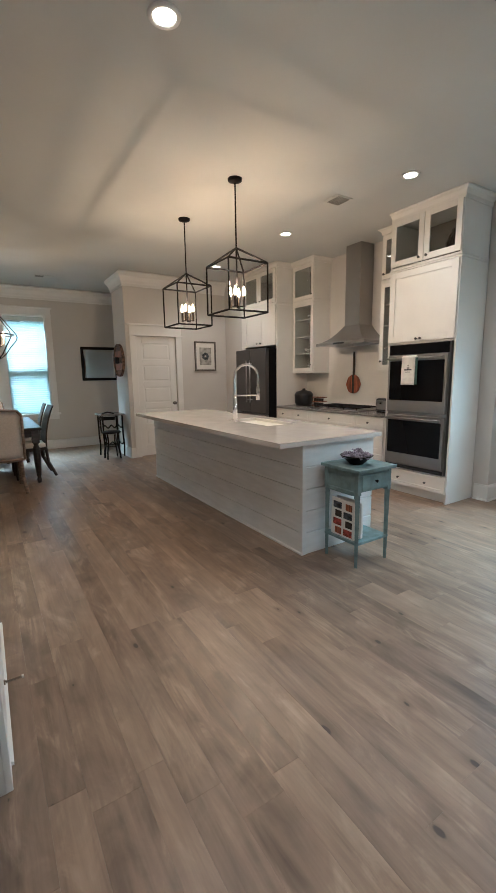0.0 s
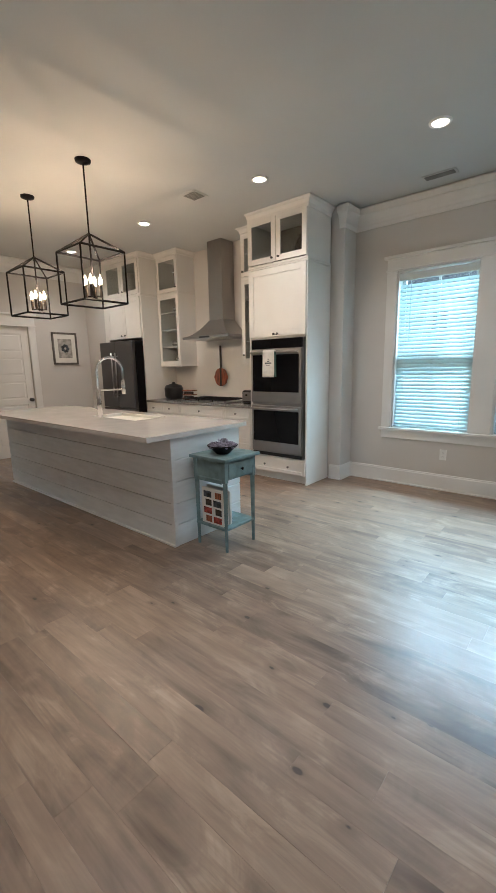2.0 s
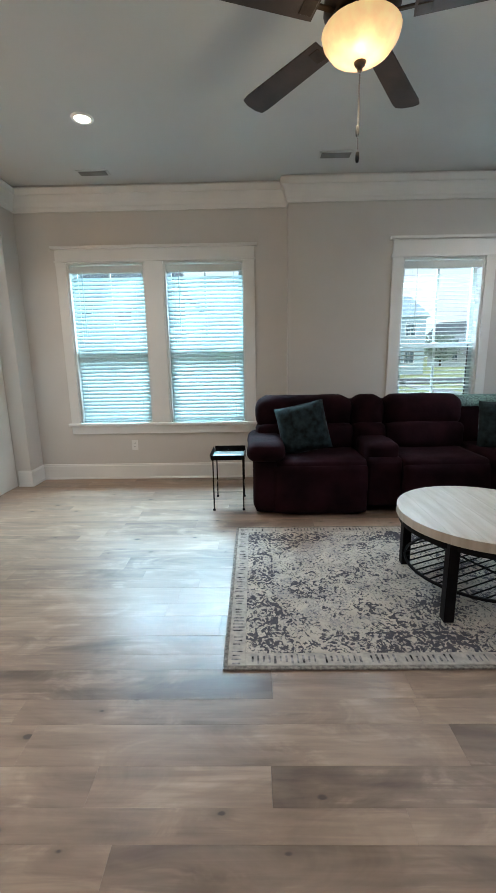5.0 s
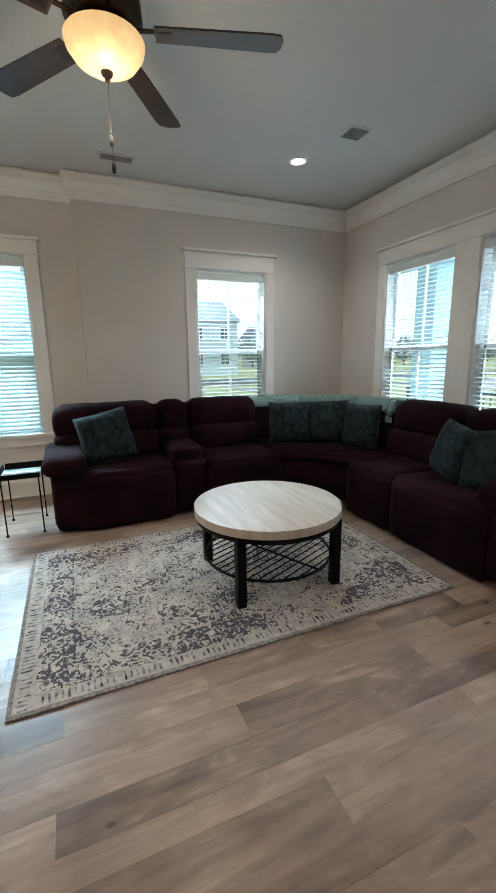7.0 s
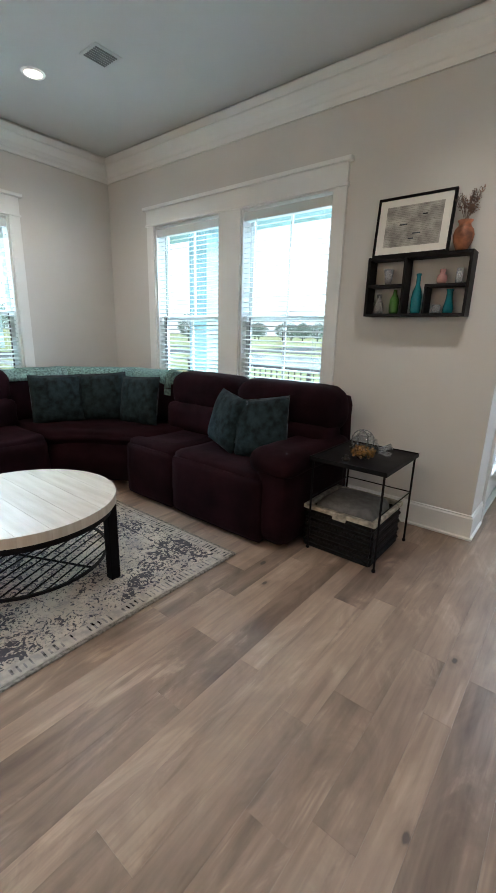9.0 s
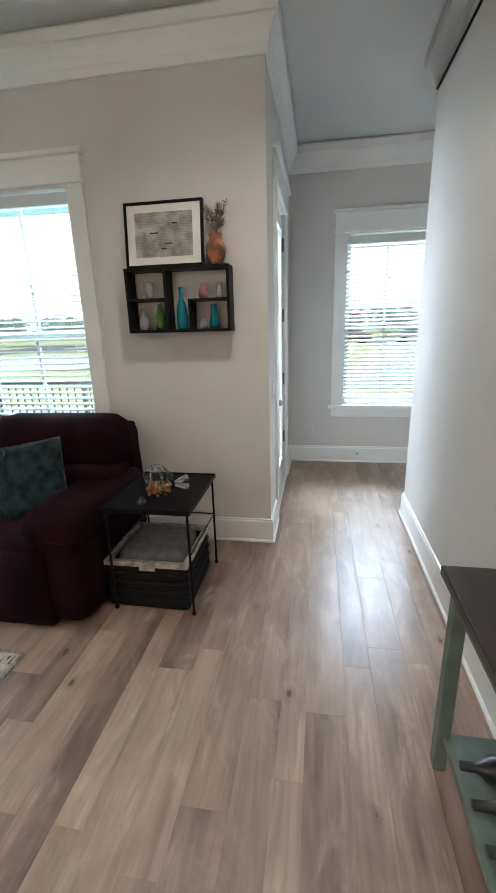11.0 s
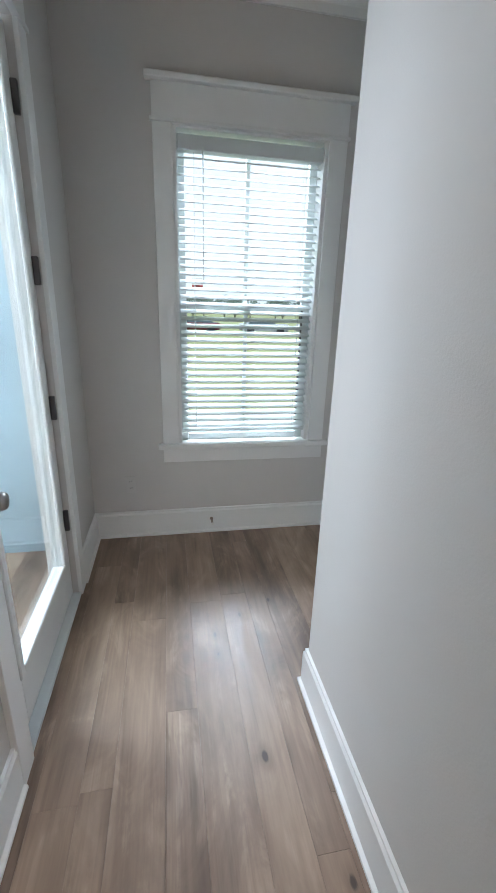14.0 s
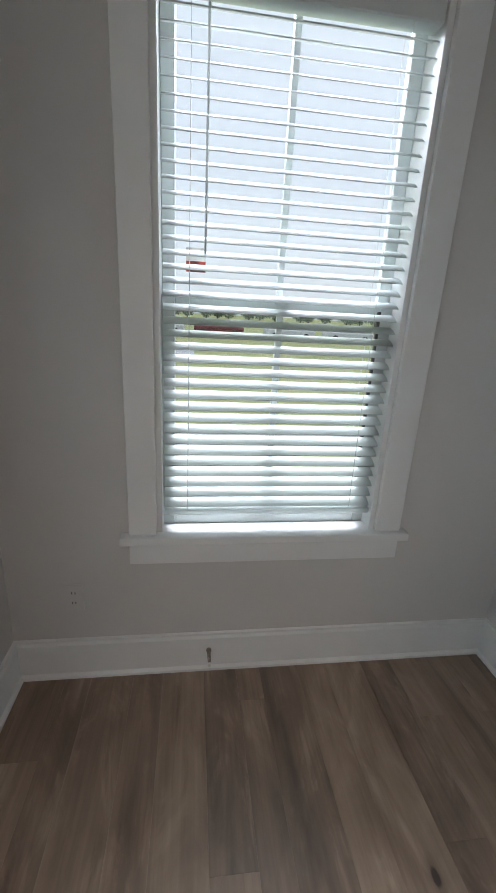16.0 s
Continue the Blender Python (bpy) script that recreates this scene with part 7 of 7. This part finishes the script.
for k, (dx, zl) in enumerate(((0.006, 0.20), (-0.008, 0.31))):
    bm = bmesh.new()
    for i in range(int(zl / 0.01)):
        bmesh.ops.create_icosphere(bm, subdivisions=1, radius=0.003, matrix=Matrix.Translation((FX + dx, FY, FZ - 0.17 - 0.01 * i)))
    part("pull_chain", bm, M["bronze"], r)
    part("chain_fob", lathe(bmesh.new(), (FX + dx, FY, FZ - 0.17 - zl), [(0, 0), (0.007, -0.006), (0.009, -0.03), (0.006, -0.045), (0, -0.047)], 10), M["black"], r, smooth=True)
lamp("fan_lamp", "POINT", pose(FX, FY, FZ - 0.36), 7, (1, 0.74, 0.45), radius=0.08)

# daylight through each window's opening, from just outside and above the view
COOL, CYAN = (0.78, 0.95, 1.0), (0.68, 0.94, 1.0)
for x, y, w, z0, z1, n, k, col in ((-0.245, YE, 0.83, 0.66, 2.36, (0, -1), 2.9, (0.9, 0.96, 1)), (2.41, YS, 0.89, 0.66, 2.38, (0, -1), 0.6, COOL), (3.56, YS, 0.91, 0.66, 2.38, (0, -1), 0.65, COOL),
                                   (XB, -2.03, 0.85, 0.66, 2.36, (1, 0), 0.9, COOL), (XA, 0.475, 0.87, 0.66, 2.4, (1, 0), 0.46, CYAN), (XA, 1.53, 0.84, 0.66, 2.4, (1, 0), 0.46, CYAN),
                                   (0.02, 9.3, 0.72, 0.72, 2.6, (0, 1), 0.7, CYAN), (0.91, 9.3, 0.72, 0.72, 2.6, (0, 1), 0.7, CYAN)):
    e = (x, y - 2.0, z1 + 1.5) if x == -0.245 else (x + n[0] * 1.05, y, z1 + 0.55) if x == XA else (x + n[0] * 0.9, y + n[1] * 0.9, z1 + 0.75)
    lamp("sky_lamp", "AREA", look(e, (x, y, (z0 + z1) / 2)), DAY * k, col, size=w * (3.6 if x == -0.245 else 1.2), size_y=2.4 if x == -0.245 else 1.0, spread=radians(170 if x == -0.245 else 82 if y == YS else 115))
lamp("sky_lamp", "AREA", look((2.2, -4.98, 2.0), (0.2, -3.95, 1.2)), DAY * 0.16, (0.92, 0.97, 1), size=1.1, size_y=1.5)


# ---- porch and what lies outside ----
struct("porch_floor", bx(0.885, 6.2, -6.0, YS - 0.145, -0.16, -0.06), M["deck"], "grey porch floor outside the patio door")
r = thing("porch_post", (4.98, -5.3, 0), "blue-grey square porch post", kind="structure")
part("shaft", bx(4.80, 5.16, -5.46, -5.1, -0.05, 3.3, 0.006), M["post"], r)
part("plinth", bx(4.77, 5.19, -5.49, -5.07, -0.06, 0.18, 0.006), M["post"], r)
r = thing("porch_beam", (3.5, -5.3, 2.72), "pale blue porch beam on the post", kind="structure")
part("beam", bx(0.9, 6.2, -5.5, -5.1, 2.74, 3.1, 0.006), M["post"], r)
r = thing("porch_railing", (2.7, -5.9, -0.06), "dark metal porch railing with thin balusters", "railing")
part("top_rail", bx(0.95, 6.1, -5.96, -5.92, 0.82, 0.87, 0.004), M["dsteel"], r)
part("bottom_rail", bx(0.95, 6.1, -5.955, -5.925, 0.04, 0.08, 0.003), M["dsteel"], r)
for x in (1.0, 3.5, 6.05):
    part("rail_post", bx(x - 0.025, x + 0.025, -5.965, -5.915, -0.06, 0.82, 0.003), M["dsteel"], r)
for i in range(46):
    x = 1.0 + i * 0.11
    part("baluster", bx(x - 0.007, x + 0.007, -5.947, -5.933, 0.08, 0.82), M["dsteel"], r)
struct("porch_side_wall", bx(0.885, 1.80, -5.45, -5.33, -0.06, 3.3), M["siding2"], "blue-grey siding wall closing the porch")
struct("porch_ceiling", bx(0.885, 6.2, -5.6, YS - 0.145, 3.32, 3.4), M["trim"], "white porch ceiling")
struct("road", bx(-60, 60, -46, -40, -0.56, -0.535), M["road"], "asphalt road across the lawn")
struct("pavement", bx(-60, 60, -11.2, -9.9, -0.56, -0.53), M["path"], "pale concrete footpath")
struct("road", bx(30, 37, -60, 80, -0.56, -0.53), M["road"], "asphalt street beside the house")
struct("pond", bx(0, 26, -34, -22, -0.56, -0.54), M["mirror"], "still pale pond on the lawn")
bpy.data.objects["pond"].data.materials[0] = M["hwin"]


def house(x, y, rz, w, d, h, m="siding", label="pale two-storey house with a gabled shingle roof"):
    r = thing("neighbour_house", (0, 0, 0), label, "house", "neighbouring houses")
    z0 = -0.6
    part("wall", bx(-w / 2, w / 2, -d / 2, d / 2, z0, h), M[m], r, local=True)
    bm = bmesh.new()
    o = 0.4
    e = [bm.verts.new(v) for v in ((-w / 2 - o, -d / 2 - o, h), (w / 2 + o, -d / 2 - o, h), (w / 2 + o, d / 2 + o, h), (-w / 2 - o, d / 2 + o, h), (-w / 2 + 1, 0, h + d * 0.32), (w / 2 - 1, 0, h + d * 0.32))]
    for q in ((0, 1, 5, 4), (2, 3, 4, 5), (3, 0, 4), (1, 2, 5), (3, 2, 1, 0)):
        bm.faces.new([e[i] for i in q])
    part("roof", bm, M["froof" if m == "fwall" else "shingle"], r, local=True)
    n = max(2, int(w / 2.6))
    for lv in range(2):
        for i in range(n):
            cx = -w / 2 + w * (i + 0.5) / n
            z = 0.5 + lv * 2.9
            for sy in (-1, 1):
                wd = part("window", bx(cx - 0.55, cx + 0.55, sy * (d / 2 + 0.03) - 0.03, sy * (d / 2 + 0.03) + 0.03, z, z + 1.5, 0.01), M["trim"], r, local=True)
                for q in (-1, 1):
                    part("pane", bx(cx + q * 0.24 - 0.21, cx + q * 0.24 + 0.21, sy * (d / 2 + 0.07) - 0.02, sy * (d / 2 + 0.07) + 0.02, z + 0.1, z + 1.4), M["hwin"], wd, local=True)
    place(r, x, y, rz)
    return r


house(34, 10, 90, 11, 9, 5.4, "siding", "pale grey two-storey house close by")
house(50, -14.4, 80, 9, 8, 5.4, "fwall", "blue-grey two-storey house across the street")
house(88, -42, 60, 10, 8, 5.6, "siding")
house(13, -75, 10, 11, 8, 5.2, "siding2", "blue-grey two-storey house beyond the field")
house(27, -78, -5, 11, 8, 5.2, "siding")
house(-20, 28, 0, 16, 9, 5.6, "siding", "pale grey two-storey house close by")
house(4, 24, 0, 14, 9, 5.6, "siding2", "blue-grey two-storey house close by")

# bank of far trees, their leaf colour paled for haze
rr = random.Random(21)


def tree(x, y, h, seed):
    r = thing("broadleaf_tree", (x, y, -0.55), "distant leafy green tree", "tree", "far trees")
    q = random.Random(seed)
    bm = tube(bmesh.new(), (x, y, -0.55), (x, y, h * 0.45), 0.03 * h, 0.015 * h, n=7)
    for i in range(5):
        a = i * 1.3 + q.random()
        tube(bm, (x, y, h * (0.25 + 0.04 * i)), (x + 0.22 * h * math.cos(a), y + 0.22 * h * math.sin(a), h * (0.5 + 0.07 * i)), 0.01 * h, 0.004 * h, n=5)
    part("trunk", bm, M["bark"], r)
    vs, fs = [], []
    for i in range(1300):
        u, a = q.uniform(-1, 1), q.uniform(0, 6.28)
        s = (1 - u * u) ** 0.5 * q.uniform(0.55, 1.0) * (1 + 0.25 * math.sin(3 * a + seed))
        c = Vector((x + 0.5 * h * s * math.cos(a), y + 0.4 * h * s * math.sin(a), h * 0.46 + 0.4 * h * u * q.uniform(0.7, 1)))
        d = [Vector((q.uniform(-1, 1), q.uniform(-1, 1), q.uniform(-1, 1))) * 0.05 * h for _ in range(3)]
        k = len(vs)
        vs += [c + e for e in d]
        fs.append((k, k + 1, k + 2))
    me = bpy.data.meshes.new("crown")
    me.from_pydata([v + Vector((-x, -y, 0.55)) for v in vs], [], fs)
    me.materials.append(M["leaf"])
    o = new("crown", me)
    o.parent = r
    tagged(o, kind="stuff")
    return r


T = [tree(0, 0, 6.5, k) for k in range(3)]
for i in range(54):
    x = -110 + i * 4.3 + rr.uniform(-1.5, 1.5)
    s = rr.uniform(0.7, 1.2)
    if i < 3:
        t = T[i]
        t.location = (x, -125 + rr.uniform(-5, 5), -0.55)
    else:
        copy_thing(T[i % 3], pose(x, -125 + rr.uniform(-5, 5), -0.55, 0, 0, rr.uniform(0, 360)))
for i in range(14):
    copy_thing(T[i % 3], pose(75 + rr.uniform(-5, 5), -70 + i * 7, -0.55, 0, 0, rr.uniform(0, 360)))


def car(m, label):
    r = thing("parked_car", (0, 0, 0), label, "car", "parked cars")
    P = lambda n, bm, mm: part(n, bm, M[mm], r, local=True)
    P("body", box(bmesh.new(), -2.2, 2.2, -0.88, 0.88, 0.3, 0.95, 0.15, 3), m)
    bm = bmesh.new()
    lo = [(-1.6, -0.8, 0.94), (1.0, -0.8, 0.94), (1.0, 0.8, 0.94), (-1.6, 0.8, 0.94)]
    hi = [(-1.1, -0.65, 1.45), (0.35, -0.65, 1.45), (0.35, 0.65, 1.45), (-1.1, 0.65, 1.45)]
    a, b = [bm.verts.new(v) for v in lo], [bm.verts.new(v) for v in hi]
    for i in range(4):
        bm.faces.new((a[i], a[(i + 1) % 4], b[(i + 1) % 4], b[i]))
    bm.faces.new(b)
    P("cabin", bm, "hwin")
    for x in (-1.4, 1.4):
        for y in (-0.85, 0.85):
            P("wheel", tube(bmesh.new(), (x, y - 0.1, 0.33), (x, y + 0.1, 0.33), 0.33, n=16), "rubber")
    return r


c1, c2 = car("car_w", "white parked car by the road"), car("car_r", "maroon parked car by the road")
c1.location, c2.location = (-14, -42, -0.53), (-2.2, -42.5, -0.53)
for i, (x, c) in enumerate(((-20, c2), (-8.5, c1), (3.0, c1), (9, c2), (15, c1), (-26, c1))):
    copy_thing(c, pose(x, -42.3 + 0.3 * (i % 2), -0.53, 0, 0, 180 * (i % 2)))
# sign in the hall window's view: a small board fixed to the glass
r = thing("window_sticker", (-0.02, YE - 0.11, 1.6), "small white and red security sticker on the window", "sticker")
part("white_half", bx(0.02, 0.085, YE - 0.118, YE - 0.1165, 1.60, 1.64), M["paper"], r)
part("red_half", bx(0.02, 0.085, YE - 0.118, YE - 0.1165, 1.565, 1.599), M["red"], r)


# ---- outdoors ----
g = bmesh.new()
bmesh.ops.create_grid(g, x_segments=8, y_segments=8, size=1500)
turned(g, pose(0, 0, -0.55))
struct("ground", g, M["hazy_grass"], "mown lawn reaching to the horizon")


# ---- the floor's planks ----
rnd = random.Random(11)
WIDTHS = (0.165, 0.10, 0.135, 0.165, 0.12)
rest = bmesh.new()
near = []
x = -3.14
row = 0
while x < 4.98:
    PW = WIDTHS[row % 5]
    row += 1
    y = -5.55 - rnd.random() * 1.4
    while y < 9.4:
        L = rnd.choice((0.6, 0.9, 1.2, 1.2, 1.5, 1.8)) * rnd.uniform(0.9, 1.1)
        a, b = max(y, -5.58), min(y + L, 9.43)
        c, d = x, min(x + PW, 4.99)
        if b - a > 0.05 and not (d < -1.4 and b < 2.6) and not (d < -0.42 and a > -4.25 and b < 2.6):
            mid = (a + b) / 2
            if -0.6 < c < 3.0 and -5.6 < mid < 3.1:
                near.append((c, d, a, b))
            else:
                k = box(rest, c + 0.0003, d - 0.0003, a + 0.0003, b - 0.0003, -0.011, 0.0)
        y += L
    x += PW
near.sort(key=lambda q: (q[0] + q[1] - 1.6) ** 2 + 0.3 * (q[2] + q[3] + 1) ** 2)
floor = struct("floor", rest, M["plank"], "grey-brown wood plank floor, boards of mixed tone")
for i, (c, d, a, b) in enumerate(near[:420]):
    bm = bmesh.new()
    g0 = 0.00015
    z1, e = rnd.uniform(-0.0002, 0.0002), 0.0005
    lo = [(c + g0, a + g0), (d - g0, a + g0), (d - g0, b - g0), (c + g0, b - g0)]
    hi = [(c + e, a + e), (d - e, a + e), (d - e, b - e), (c + e, b - e)]
    A = [bm.verts.new((*p, -0.011)) for p in lo]
    B = [bm.verts.new((*p, z1 - e)) for p in lo]
    C = [bm.verts.new((*p, z1)) for p in hi]
    for P_, Q_ in ((A, B), (B, C)):
        for j in range(4):
            bm.faces.new((P_[j], P_[(j + 1) % 4], Q_[(j + 1) % 4], Q_[j]))
    bm.faces.new(C)
    part("plank", bm, M["plank"], floor)
